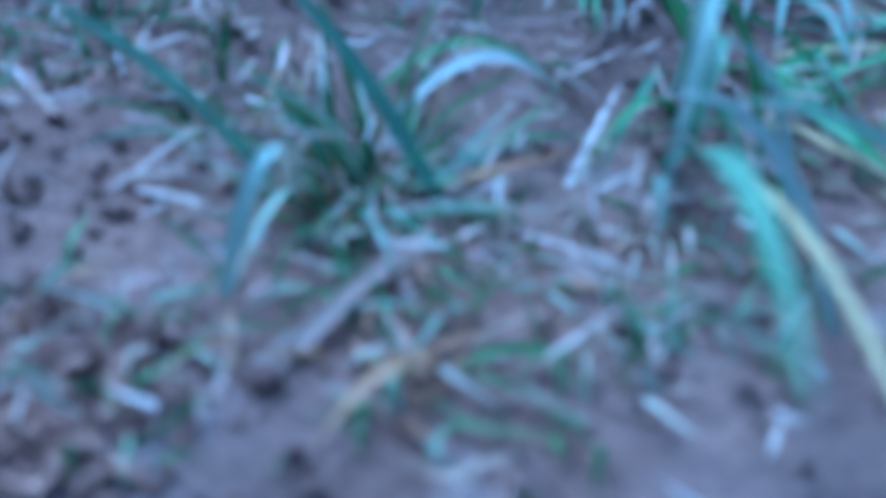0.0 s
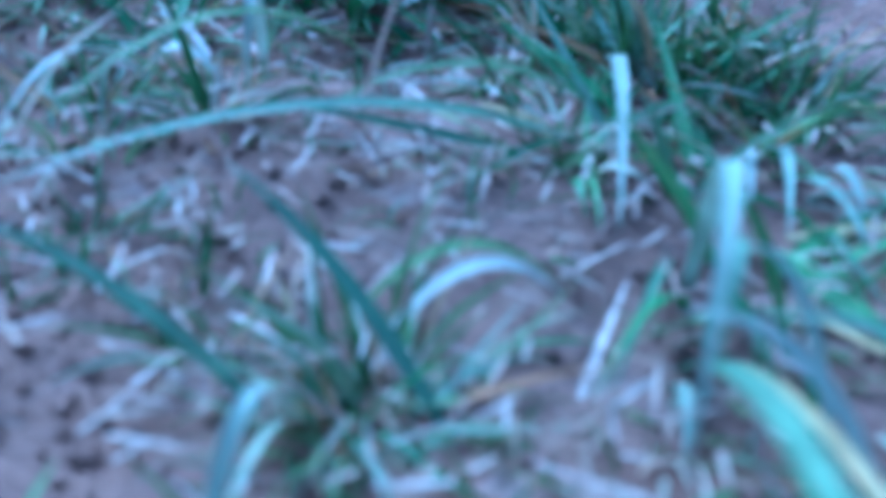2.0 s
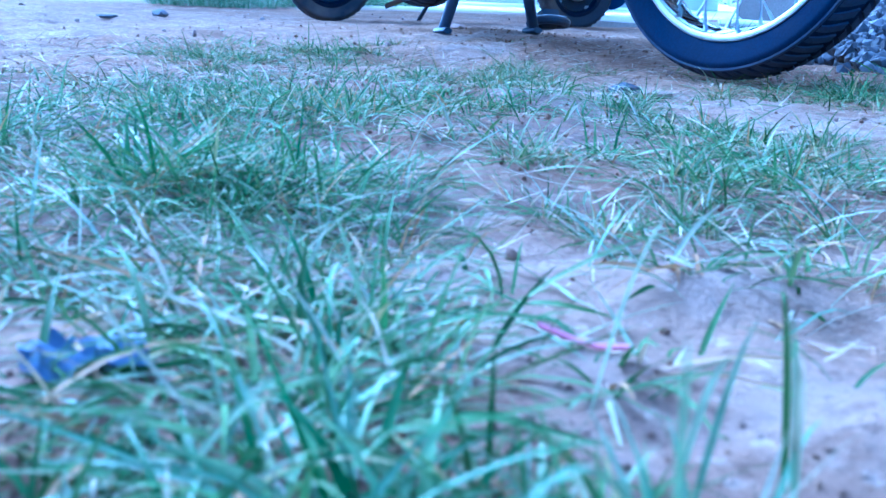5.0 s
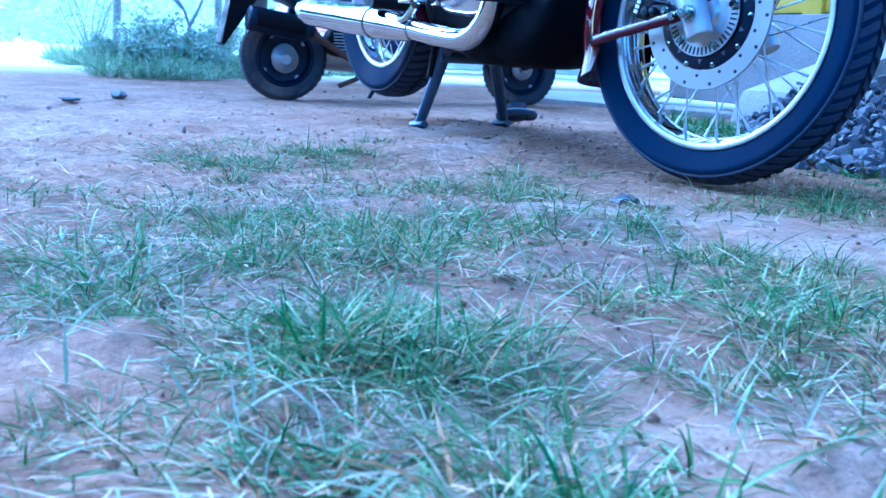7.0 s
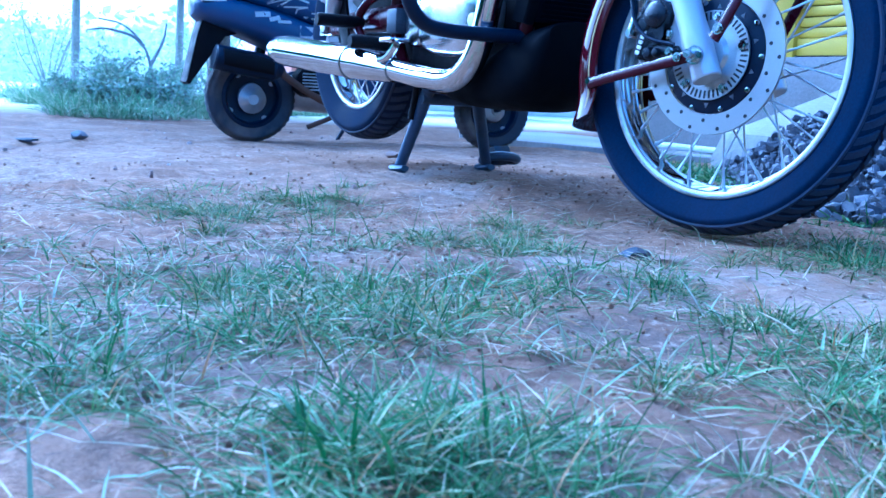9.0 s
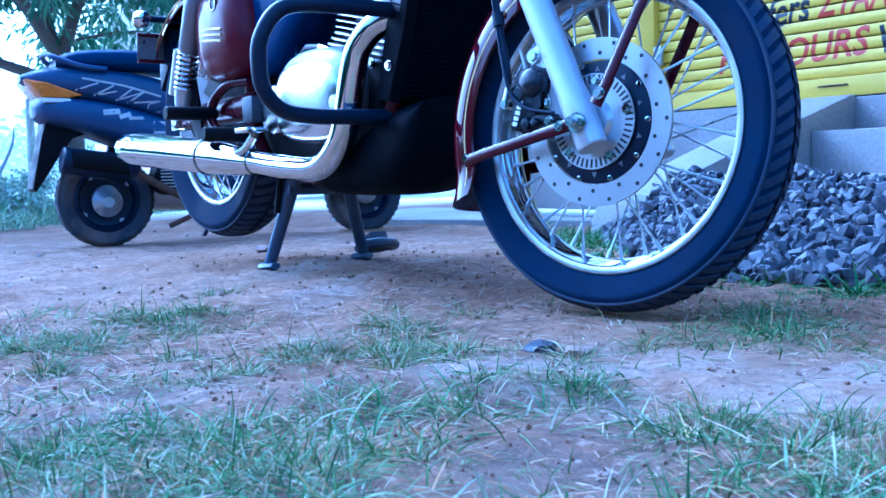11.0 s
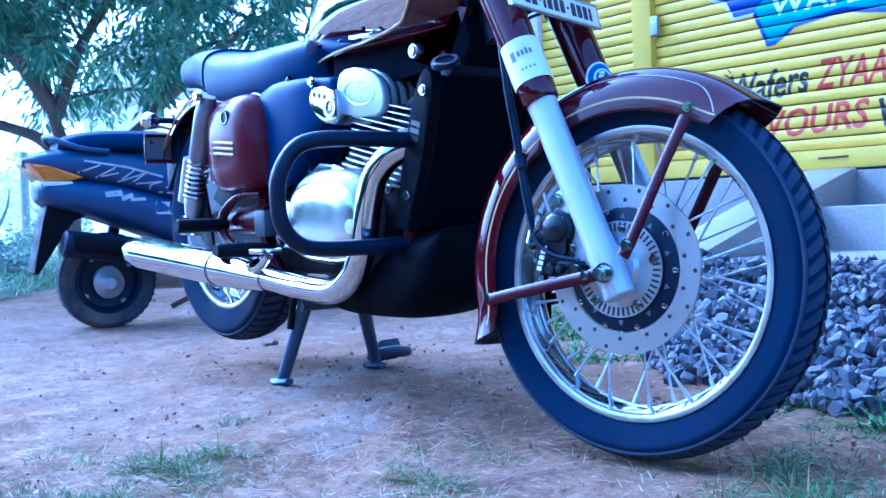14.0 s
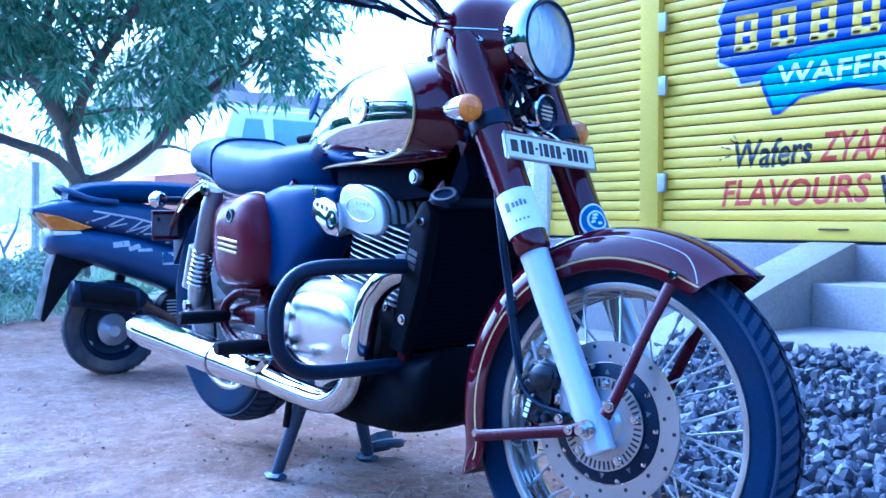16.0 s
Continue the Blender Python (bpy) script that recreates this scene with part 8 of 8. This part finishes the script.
# thin single blades between the patches
for _ in range(1500):
    x, y = r.uniform(-0.7, 1.1), r.uniform(-1.5, 0.2)
    if noise.noise((x * 2.3, y * 2.3, 4.4)) > 0.0:
        tuft(grass, x, y, r.randrange(1, 4), 0.035, 0.01, 0.002, r)
# the seedling tuft and bent blades close to the starting place
tuft(grass, 1.337, -1.15, 46, 0.022, 0.007, 0.0014, r, None, 0.7)
tuft(grass, 1.345, -1.158, 26, 0.017, 0.006, 0.0012, r, None, 0.8)
tuft(grass, 1.318, -1.17, 14, 0.016, 0.008, 0.0012, r, None, 0.8)
tuft(grass, 1.225, -1.175, 22, 0.02, 0.008, 0.0014, r, None, 0.6)
tuft(grass, 1.25, -1.045, 22, 0.035, 0.01, 0.002, r, None, 0.6)
tuft(grass, 1.30, -1.06, 8, 0.04, 0.012, 0.0026, r)
tuft(grass, 1.245, -1.06, 14, 0.045, 0.012, 0.0026, r)
tuft(grass, 1.205, -1.15, 9, 0.03, 0.012, 0.002, r)
for root, tip, rise, w in (
    ((1.235, -1.107), (1.275, -1.193, 0.012), 0.022, 0.0034), ((1.268, -1.072), (1.269, -1.143, 0.008), 0.013, 0.003),         ((1.186, -1.069), (1.199, -1.089, 0.05), 0.0, 0.0028), ((1.219, -0.997), (1.264, -1.047, 0.07), 0.0, 0.0022),     ((1.315, -1.145), (1.332, -1.118, 0.006), 0.01, 0.0026),         ((1.381, -1.157), (1.394, -1.177, 0.01), 0.005, 0.0024), ((1.383, -1.157), (1.39, -1.142, 0.006), 0.004, 0.0018), ((1.339, -1.161), (1.366, -1.18, 0.004), 0.008, 0.0018),
    ((1.346, -1.165), (1.359, -1.169, 0.003), 0.002, 0.0016), ((1.355, -1.093), (1.345, -1.107, 0.03), 0.008, 0.0024),
    ((1.246, -1.195), (1.259, -1.171, 0.03), 0.004, 0.0026), ((1.129, -0.999), (1.152, -0.992, 0.07), 0.0, 0.0024), ((1.197, -0.979), (1.198, -0.99, 0.06), 0.0, 0.0022),
):
    grass.strand(root, tip, rise, w)
# lush clumps: x, y, blades, height, spread, width, tilt
lush = Blades()
for x, y, n, h, spread, w, tilt in (
    (1.185, -1.1, 24, 0.042, 0.012, 0.0032, 0.85), (1.178, -1.112, 18, 0.036, 0.014, 0.0028, 1.05), (1.195, -1.092, 12, 0.04, 0.01, 0.003, 0.95),
    (1.242, -1.052, 16, 0.036, 0.01, 0.0026, 0.85), (1.28, -1.072, 20, 0.03, 0.012, 0.0024, 1.15), (1.318, -1.078, 12, 0.04, 0.014, 0.0028, 1.2),
    (1.288, -1.09, 14, 0.026, 0.011, 0.0022, 1.2), (1.16, -1.135, 18, 0.036, 0.016, 0.0026, 1.15), (1.21, -1.15, 10, 0.032, 0.014, 0.0024, 1.2),
    (1.34, -1.155, 20, 0.016, 0.008, 0.0013, 0.9), (1.281, -1.183, 14, 0.012, 0.007, 0.0011, 0.9), (1.34, -1.085, 6, 0.035, 0.012, 0.0026, 1.2)):
    tuft(lush, x, y, n, h, spread, w, r, None, tilt)
for x, y, rad, n, h in TRACK_PATCHES:
    for _ in range(int(n * 0.7)):
        a, q = r.uniform(0, 6.283), rad * 0.8 * math.sqrt(r.random())
        tuft(lush, x + q * math.cos(a), y + q * math.sin(a), 13, h * r.uniform(0.4, 0.75), 0.016, 0.0017, r, None, 1.0)
for x, y, n, h in ((1.118, -1.091, 16, 0.045), (1.1, -1.08, 12, 0.04), (1.058, -1.051, 16, 0.045), (1.03, -1.06, 10, 0.04), (0.768, -1.08, 26, 0.05), (0.79, -1.05, 20, 0.05), (0.74, -1.09, 16, 0.045), (0.797, -0.605, 18, 0.04), (0.2, 0.05, 26, 0.03), (0.25, 0.0, 26, 0.03), (0.3, -0.05, 26, 0.035), (0.14, 0.1, 16, 0.03), (0.35, -0.09, 22, 0.035), (-0.71, -0.72, 16, 0.03), (-0.65, -0.7, 14, 0.03)):
    tuft(lush, x, y, n, h, 0.018, 0.0024, r, None, 0.85)
for x, y, n in ((0.8, -1.07, 5), (0.83, -1.01, 4), (0.74, -1.1, 3), (0.8, -0.71, 4), (0.75, -0.57, 4), (0.71, -0.71, 3), (0.52, -1.22, 4), (0.37, -1.13, 3), (0.3, -1.03, 3), (0.29, -0.92, 3), (0.44, -0.86, 3), (0.41, -0.72, 2), (0.41, -0.523, 3), (0.31, -0.67, 3), (0.29, -0.55, 3), (0.918, -1.128, 3)):
    for _ in range(n):
        tx, ty = x + r.gauss(0, 0.03), y + r.gauss(0, 0.03)
        tuft(lush, tx, ty, 11, r.uniform(0.028, 0.042), 0.016, 0.002, r, None, 1.0)
for root, tip, rise, w in (
    ((1.226, -1.047), (1.262, -1.123, 0.062), 0.02, 0.0036), ((1.35, -1.098), (1.44, -1.15, 0.042), 0.003, 0.002)):
    lush.strand(root, tip, rise, w)
dull = Blades()
for root, tip, rise, w in (
    ((1.285, -1.085), (1.298, -1.199, 0.018), 0.012, 0.0034), ((1.335, -1.166), (1.325, -1.2, 0.03), 0.004, 0.0026), ((1.348, -1.144), (1.317, -1.166, 0.028), 0.004, 0.0028), ((1.4, -1.088), (1.373, -1.123, 0.03), 0.01, 0.0026),
    ((1.348, -1.106), (1.434, -1.163, 0.056), 0.0, 0.004), ((1.345, -1.1), (1.372, -1.122, 0.02), 0.02, 0.0028),
    ((1.233, -1.01), (1.239, -1.026, 0.068), 0.0, 0.0018), ((1.206, -1.019), (1.2, -0.998, 0.052), 0.0, 0.002), ((1.242, -1.052), (1.284, -1.088, 0.084), 0.0, 0.002), ((1.24, -1.03), (1.218, -0.99, 0.03), 0.01, 0.002)):
    dull.strand(root, tip, rise, w)
for x, y, n, h, spread, w, tilt in ((1.19, -1.105, 16, 0.05, 0.014, 0.0026, 0.9), (1.3, -1.075, 12, 0.04, 0.014, 0.0024, 1.1), (1.15, -1.13, 14, 0.045, 0.018, 0.0024, 1.1), (1.245, -1.05, 10, 0.04, 0.01, 0.0022, 0.8), (1.345, -1.158, 10, 0.018, 0.007, 0.0012, 0.9)):
    tuft(dull, x, y, n, h, spread, w, r, None, tilt)
tagged(dull.make("dull_grass", MID_GRASS), "dull grey-green grass blades leaning over", "grass", kind="stuff")
tagged(lush.make("lush_grass", LUSH), "lush green grass tufts with broad blades", "grass", kind="stuff")
tagged(grass.make("grass", GRASS), "thin patchy green grass growing out of bare soil", "grass", kind="stuff")

straw = Blades()
for _ in range(11000):
    x, y = r.uniform(-0.8, 1.42), r.uniform(-1.6, 0.3)
    if noise.noise((x * 2.0, y * 2.0, 9.4)) < -0.15:
        continue
    if x > 1.15 and r.random() < 0.75 or is_bare(x, y) and r.random() < 0.8:
        continue
    L = r.uniform(0.012, 0.06) if x < 1.0 else r.uniform(0.004, 0.022)
    straw.blade((x, y, lie(x, y) + r.uniform(0.001, 0.006)), r.uniform(0, 6.283), r.uniform(1.25, 1.75), L, r.uniform(0.0006, 0.0016), r.uniform(-0.3, 0.3), r.uniform(-1, 1), 3)
for root, tip, w in (((1.271, -1.132), (1.282, -1.121, 0.048), 0.0024), ((1.351, -1.117), (1.366, -1.144, 0.008), 0.0015), ((1.381, -1.18), (1.358, -1.149, 0.006), 0.0028), ((1.379, -1.181), (1.361, -1.15, 0.004), 0.0016), ((1.35, -1.125), (1.33, -1.105, 0.005), 0.0016), ((1.3, -1.11), (1.28, -1.125, 0.01), 0.0016), ((1.23, -1.1), (1.21, -1.09, 0.02), 0.0014), ((1.37, -1.142), (1.379, -1.139, 0.003), 0.0016)):
    straw.strand(root, tip, 0.001, w)
for _ in range(3500):
    x, y = r.gauss(0.05, 0.45), r.gauss(-0.65, 0.3)
    straw.blade((x, y, lie(x, y) + r.uniform(0.001, 0.005)), r.uniform(0, 6.283), r.uniform(1.3, 1.7), r.uniform(0.008, 0.035), r.uniform(0.0004, 0.0009), r.uniform(-0.3, 0.3), r.uniform(-1, 1), 3)
for _ in range(900):
    x, y = r.gauss(1.3, 0.06), r.gauss(-1.13, 0.04)
    straw.blade((x, y, lie(x, y) + r.uniform(0.001, 0.007)), r.uniform(0, 6.283), r.uniform(1.2, 1.7), r.uniform(0.003, 0.014), r.uniform(0.0004, 0.001), r.uniform(-0.4, 0.4), r.uniform(-1, 1), 3)
faded = Blades()
for root, tip, rise, w in (((1.33, -1.093), (1.385, -1.135, 0.02), 0.03, 0.0034), ((1.364, -1.18), (1.352, -1.166, 0.012), 0.012, 0.0026),
    ((1.328, -1.149), (1.342, -1.124, 0.012), 0.012, 0.003), ((1.222, -1.166), (1.25, -1.151, 0.008), 0.01, 0.0032), ((1.235, -1.14), (1.256, -1.149, 0.006), 0.022, 0.003),
    ((1.22, -1.163), (1.264, -1.196, 0.01), 0.012, 0.0024), ((1.24, -1.05), (1.288, -1.122, 0.055), 0.025, 0.0036),
    ((1.241, -1.057), (1.328, -1.107, 0.012), 0.014, 0.0036),
    ((1.187, -1.157), (1.235, -1.149, 0.004), 0.006, 0.0026),
    ((1.296, -1.051), (1.335, -1.079, 0.01), 0.008, 0.003),
    ((1.31, -1.052), (1.334, -1.062, 0.01), 0.006, 0.003),
    ((1.395, -1.112), (1.375, -1.132, 0.034), 0.01, 0.0024),
    ((1.351, -1.11), (1.37, -1.122, 0.006), 0.005, 0.0024),
    ((1.308, -1.056), (1.342, -1.066, 0.006), 0.006, 0.0028),
    ((1.292, -1.055), (1.321, -1.075, 0.006), 0.006, 0.0028),
    ((1.176, -0.997), (1.241, -1.04, 0.06), 0.0, 0.0026),
    ((1.372, -1.1), (1.36, -1.112, 0.03), 0.008, 0.002)):
    faded.strand(root, tip, rise, w)
for _ in range(330):
    x, y = r.uniform(0.2, 1.1), r.uniform(-1.3, -0.5)
    if noise.noise((x * 5, y * 5, 2.4)) < -0.05:
        continue
    faded.blade((x, y, lie(x, y)), r.uniform(0, 6.283), r.uniform(0.6, 1.4), r.uniform(0.03, 0.085), r.uniform(0.0014, 0.0026), r.uniform(0.2, 1.2), r.uniform(-1, 1))
tagged(faded.make("faded_grass", PALE_GRASS), "pale faded grass blades bent over the soil", "grass", kind="stuff")
tagged(straw.make("straw", STRAW), "dry pale straw and dead blades scattered on the soil", "straw", kind="stuff")

verge = Blades()
for _ in range(5200):
    x, y = r.uniform(-10.5, -5.2), r.uniform(-0.3, 3.0)
    edge = -5.3 - 1.0 * max(0, y - 0.4) + 0.5 * noise.noise((y * 1.3, 2.2, 0))
    if x < edge and y > -0.05 - 0.08 * (x + 6) + 0.25 * noise.noise((x * 1.1, 5.2, 0)):
        tuft(verge, x, y, 5, r.uniform(0.07, 0.2), 0.04, 0.008, r, None, 0.75)
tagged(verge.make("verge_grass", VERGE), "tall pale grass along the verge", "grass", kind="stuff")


# crumbs of soil and small stones
def lump(r, size, rough=0.3, sub=1):
    bm = bmesh.new()
    bmesh.ops.create_icosphere(bm, subdivisions=sub, radius=size)
    sx, sy, sz = r.uniform(0.7, 1.3), r.uniform(0.7, 1.3), r.uniform(0.5, 0.9)
    off = r.uniform(0, 99)
    for v in bm.verts:
        k = 1 + rough * noise.noise(v.co / size * 1.3 + Vector((off, off, 0)))
        v.co = Vector((v.co.x * sx * k, v.co.y * sy * k, v.co.z * sz * k))
    return bm


def scatter(name, material, label, category, n, place, sizes, seed):
    """Joined loose lumps, copied from a few shapes with turns of their own."""
    r = random.Random(seed)
    shapes = []
    for _ in range(8):
        bm = lump(r, 1.0, 0.55)
        shapes.append(([v.co.copy() for v in bm.verts], [[v.index for v in f.verts] for f in bm.faces]))
        bm.free()
    V, F = [], []
    for _ in range(n):
        x, y = place(r)
        s = r.uniform(*sizes) * r.uniform(0.5, 1)
        m = Matrix.Translation((x, y, lie(x, y) + s * 0.25)) @ Euler((r.uniform(0, 6), r.uniform(0, 6), r.uniform(0, 6))).to_matrix().to_4x4() @ Matrix.Scale(s, 4)
        vs, fs = r.choice(shapes)
        b = len(V)
        V += [tuple(m @ v) for v in vs]
        F += [[b + i for i in f] for f in fs]
    me = bpy.data.meshes.new(name)
    me.from_pydata(V, [], F)
    me.materials.append(material)
    return tagged(new(name, me), label, category, kind="stuff")


scatter("soil_crumbs", SOIL, "loose crumbs of red soil", "soil", 900, lambda r: (r.uniform(1.05, 1.44), r.uniform(-1.26, -0.95)), (0.0006, 0.0024), 3)
scatter("soil_crumbs", SOIL, "loose crumbs of red soil", "soil", 500, lambda r: (r.uniform(-1.4, 1.0), r.uniform(-1.4, 0.7)), (0.0015, 0.0055), 4)
PEBBLE = varied(mat("pebble", (1, 1, 1), 0.8, 0.0, 0.2, 60, 0.3, 200), [(0, (0.17, 0.11, 0.08)), (0.6, (0.3, 0.21, 0.16)), (1, (0.45, 0.4, 0.36))])
scatter("clods", SOIL, "small clods of red soil on the track", "soil", 700, lambda r: (r.uniform(-2.4, 0.5), r.uniform(-0.95, 0.9)), (0.001, 0.004), 16)
scatter("clods", SOIL, "small clods of red soil on the track", "soil", 50, lambda r: (r.uniform(-3.4, 0.6), r.uniform(-1.3, 1.3)), (0.0015, 0.0055), 6)
DAMP_SOIL = varied(mat("damp_soil", (1, 1, 1), 0.95, 0.0, 0.25, 40, 0.5, 160, spec=0.1), [(0, (0.11, 0.066, 0.042)), (0.6, (0.18, 0.11, 0.066)), (1, (0.26, 0.165, 0.1))])
scatter("damp_clods", DAMP_SOIL, "darker clods of turned soil round the stand", "soil", 420, lambda r: (r.gauss(-0.5, 0.5), r.gauss(0.2, 0.25)), (0.0012, 0.006), 26)
scatter("damp_clods", DAMP_SOIL, "darker clods of turned soil among the grass", "soil", 260, lambda r: (r.uniform(-0.9, 0.95), r.uniform(-1.2, 0.1)), (0.0012, 0.0045), 27)
scatter("damp_clods", DAMP_SOIL, "dark crumbs and debris between the grass", "soil", 1500, lambda r: (r.gauss(0.3, 0.35), r.gauss(-0.8, 0.25)), (0.0008, 0.0032), 41)
scatter("damp_clods", DAMP_SOIL, "dark crumbs of turned soil near the seedling", "soil", 320, lambda r: (r.gauss(1.378, 0.008), r.gauss(-1.202, 0.008)), (0.0006, 0.0026), 51)
scatter("soil_crumbs", SOIL, "lumpy crumbs of red soil", "soil", 320, lambda r: (r.gauss(1.312, 0.03), r.gauss(-1.191, 0.025)), (0.0004, 0.0019), 52)
scatter("pebbles", PEBBLE, "small pebbles on the dirt track", "pebbles", 90, lambda r: (r.uniform(-5, 0.4), r.uniform(-1.8, 2.0)), (0.004, 0.014), 5)


def stone_thing(name, at, size, material, label, seed, flat=0.7):
    bm = lump(random.Random(seed), size, 0.5, 2)
    bmesh.ops.transform(bm, matrix=Matrix.Translation((at[0], at[1], lie(*at) + size * 0.25)) @ Matrix.Diagonal((1, 1, flat, 1)), verts=bm.verts)
    solid(name, bm, material, label, "stone")


scatter("brown_clods", DAMP_SOIL, "small brown clods scattered on the track", "soil", 130, lambda r: (r.gauss(-1.2, 0.5), r.gauss(-0.15, 0.3)), (0.0012, 0.0065), 31)
DARK_ROCK = mat("dark_basalt", (0.022, 0.025, 0.04), 0.6, 0.0, 0.3, 60, 0.3, 200, relief=0.002)
stone_thing("dark_stone", (0.15, -0.33), 0.021, DARK_ROCK, "dark basalt stone lying on the soil", 1)
stone_thing("brown_stone", (0.19, -0.3), 0.017, PEBBLE, "brown stone beside the dark one", 2)
stone_thing("rut_stone", (-2.7, -0.52), 0.036, STONE_DARK, "grey stone lying in the rut", 7)
stone_thing("flat_stone", (-2.4, -0.75), 0.03, STONE_DARK, "flat grey stone at the edge of the rut", 8, 0.4)
stone_thing("round_stone", (-1.738, 0.282), 0.026, PEBBLE, "pale rounded stone on the track", 3)

# litter: a dark foil wrapper and a pink thread
FOIL = mat("dark_blue_foil", (0.17, 0.2, 0.3), 0.4, 0.0, 0.3, 40, 0.6, 120)
fx, fy = 1.07, -1.15
rowsf = []
for i in range(9):
    rowsf.append([Vector((fx + 0.004 * i * 0.9 - 0.018 + 0.004 * noise.noise((i, k, 1.0)), fy - 0.02 + 0.0055 * k, lie(fx, fy) + 0.006 + 0.009 * noise.noise((i * 0.7, k * 0.8, 2.0)) + 0.003 * noise.noise((i * 1.9, k * 1.7, 4.0)))) for k in range(8)])
bm = grid_faces(bmesh.new(), rowsf, False, False, False)
bmesh.ops.solidify(bm, geom=bm.faces[:], thickness=0.0006)
solid("foil_wrapper", bm, FOIL, "crumpled dark blue foil wrapper on the soil", "wrapper", smooth=False)
PINK = mat("pink_plastic", (0.65, 0.22, 0.3), 0.4, 0.0, 0.1, 30, 0)
bm = tube(bmesh.new(), smooth_path([(1.093, -1.0, 0.016), (1.1, -0.992, 0.013), (1.107, -0.984, 0.011), (1.114, -0.975, 0.012)], 4), 0.0012, 6)
solid("pink_thread", bm, PINK, "thin pink plastic thread caught in the grass", "thread")

# heap of crushed stone in front of the steps
def heap(x, y):
    """Height of the stone heap over the ground."""
    ex = min(max((x + 0.6 + 1.1 * (y - 0.68)) / 0.4, 0), 1)
    ey = min(max((y - 0.42 - 0.12 * noise.noise((x * 2.6, 4.1, 0.3)) - 0.35 * max(0, -x - 0.2)) / 0.5, 0), 1) * min(max((2.35 - y) / 0.35, 0), 1)
    wob = 0.5 + 0.5 * noise.noise((x * 2.1, y * 2.1, 6.6))
    far_end = min(max((1.55 + 0.35 * wob - x) / 0.6, 0), 1)
    ex, ey = min(ex, far_end), max(0.0, ey - 0.25 * wob * (1 - ey))
    return (0.13 + 0.1 * min(max((y - 0.85) / 0.6, 0), 1)) * min(ex, ey) ** 0.7 * (0.85 + 0.3 * noise.noise((x * 3, y * 3, 1)))


def crushed(r, size):
    """An angular lump with flat broken faces."""
    bm = bmesh.new()
    for _ in range(15):
        p = Vector((r.gauss(0, 1), r.gauss(0, 1), r.gauss(0, 0.8))).normalized()
        bm.verts.new(p * size * r.uniform(0.72, 1.12))
    out = bmesh.ops.convex_hull(bm, input=bm.verts)
    bmesh.ops.delete(bm, geom=[v for v in bm.verts if not v.link_faces], context="VERTS")
    return bm


r = random.Random(77)
lumps = [mesh_of(crushed(r, 1.0), "stone", STONE_PART, False) for _ in range(14)]
bits = [([v.co.copy() for v in me.vertices], [list(p.vertices) for p in me.polygons]) for me in lumps]
pile = thing("gravel_heap", "heap of dark grey crushed stone before the steps", "gravel")
spots = []
for _ in range(14000):
    x, y = r.uniform(-1.5, 1.7), r.uniform(0.4, 1.9)
    h = heap(x, y)
    if h > 0.02 or (h > 0.0 and r.random() < 0.3):
        spots.append((x, y, lie(x, y) + h * r.uniform(0.65, 1.0)))
spots.sort(key=lambda p: math.hypot(p[0] - 0.25, p[1] - 0.35))
V, F = [], []
for i, (x, y, z) in enumerate(spots):
    s = r.choice((0.009, 0.013, 0.017, 0.021)) * r.uniform(0.8, 1.2)
    m = Matrix.Translation((x, y, z)) @ Euler((r.uniform(0, 6), r.uniform(0, 6), r.uniform(0, 6))).to_matrix().to_4x4() @ Matrix.Diagonal((s * r.uniform(0.8, 1.4), s, s * r.uniform(0.6, 1), 1))
    if i < 300:
        ob = new("stone", r.choice(lumps))
        ob.parent = pile
        ob.matrix_local = m
    else:
        vs, fs = r.choice(bits)
        b = len(V)
        V += [tuple(m @ v) for v in vs]
        F += [[b + q for q in f] for f in fs]
me = bpy.data.meshes.new("stones")
me.from_pydata(V, [], F)
me.materials.append(STONE_DARK)
rest = new("gravel", me)
rest.parent = pile
tagged(rest, kind="stuff")
bmh = bmesh.new()
rows3 = [[Vector((-1.5 + 0.1 * i, 0.3 + 0.1 * k, lie(-1.5 + 0.1 * i, 0.3 + 0.1 * k) + heap(-1.5 + 0.1 * i, 0.3 + 0.1 * k) * 0.6 - 0.02)) for i in range(33)] for k in range(22)]
part("heap_core", grid_faces(bmh, rows3, False, False, False), STONE_DARK, pile)
tagged(bpy.data.objects["heap_core"], kind="stuff")
# weeds at the foot of the heap and on the bare strip beside it
weeds = Blades()
for x, y in ((-0.12, 0.5), (-0.05, 0.46), (0.08, 0.5), (-0.35, 0.7), (-0.5, 0.8), (0.2, 0.5), (-0.6, 0.95), (0.144, 0.402), (0.17, 0.39), (-0.18, 0.62)):
    tuft(weeds, x, y, 22, 0.05, 0.03, 0.006, r)
for _ in range(70):
    u = r.random()
    x, y = -0.7 - 0.95 * u + r.gauss(0, 0.09), 0.68 + 0.75 * u + r.gauss(0, 0.09)
    if heap(x, y) < 0.03:
        tuft(weeds, x, y, 16, r.uniform(0.03, 0.07), 0.03, 0.006, r, None, 0.9)
for _ in range(40):
    x, y = r.gauss(0.1, 0.1), r.gauss(0.33, 0.06)
    tuft(weeds, x, y, 9, 0.014, 0.014, 0.003, r)
tagged(weeds.make("weeds", LUSH), "small broad-leaved weeds at the foot of the stones", "weeds", kind="stuff")
dry = Blades()
for x, y in ((-0.035, 0.638), (-0.02, 0.62), (-0.1, 0.6)):
    tuft(dry, x, y, 30, 0.05, 0.02, 0.0022, r, None, 0.8)
tagged(dry.make("dry_tufts", PALE_GRASS), "dry pale grass tufts before the stones", "grass", kind="stuff")
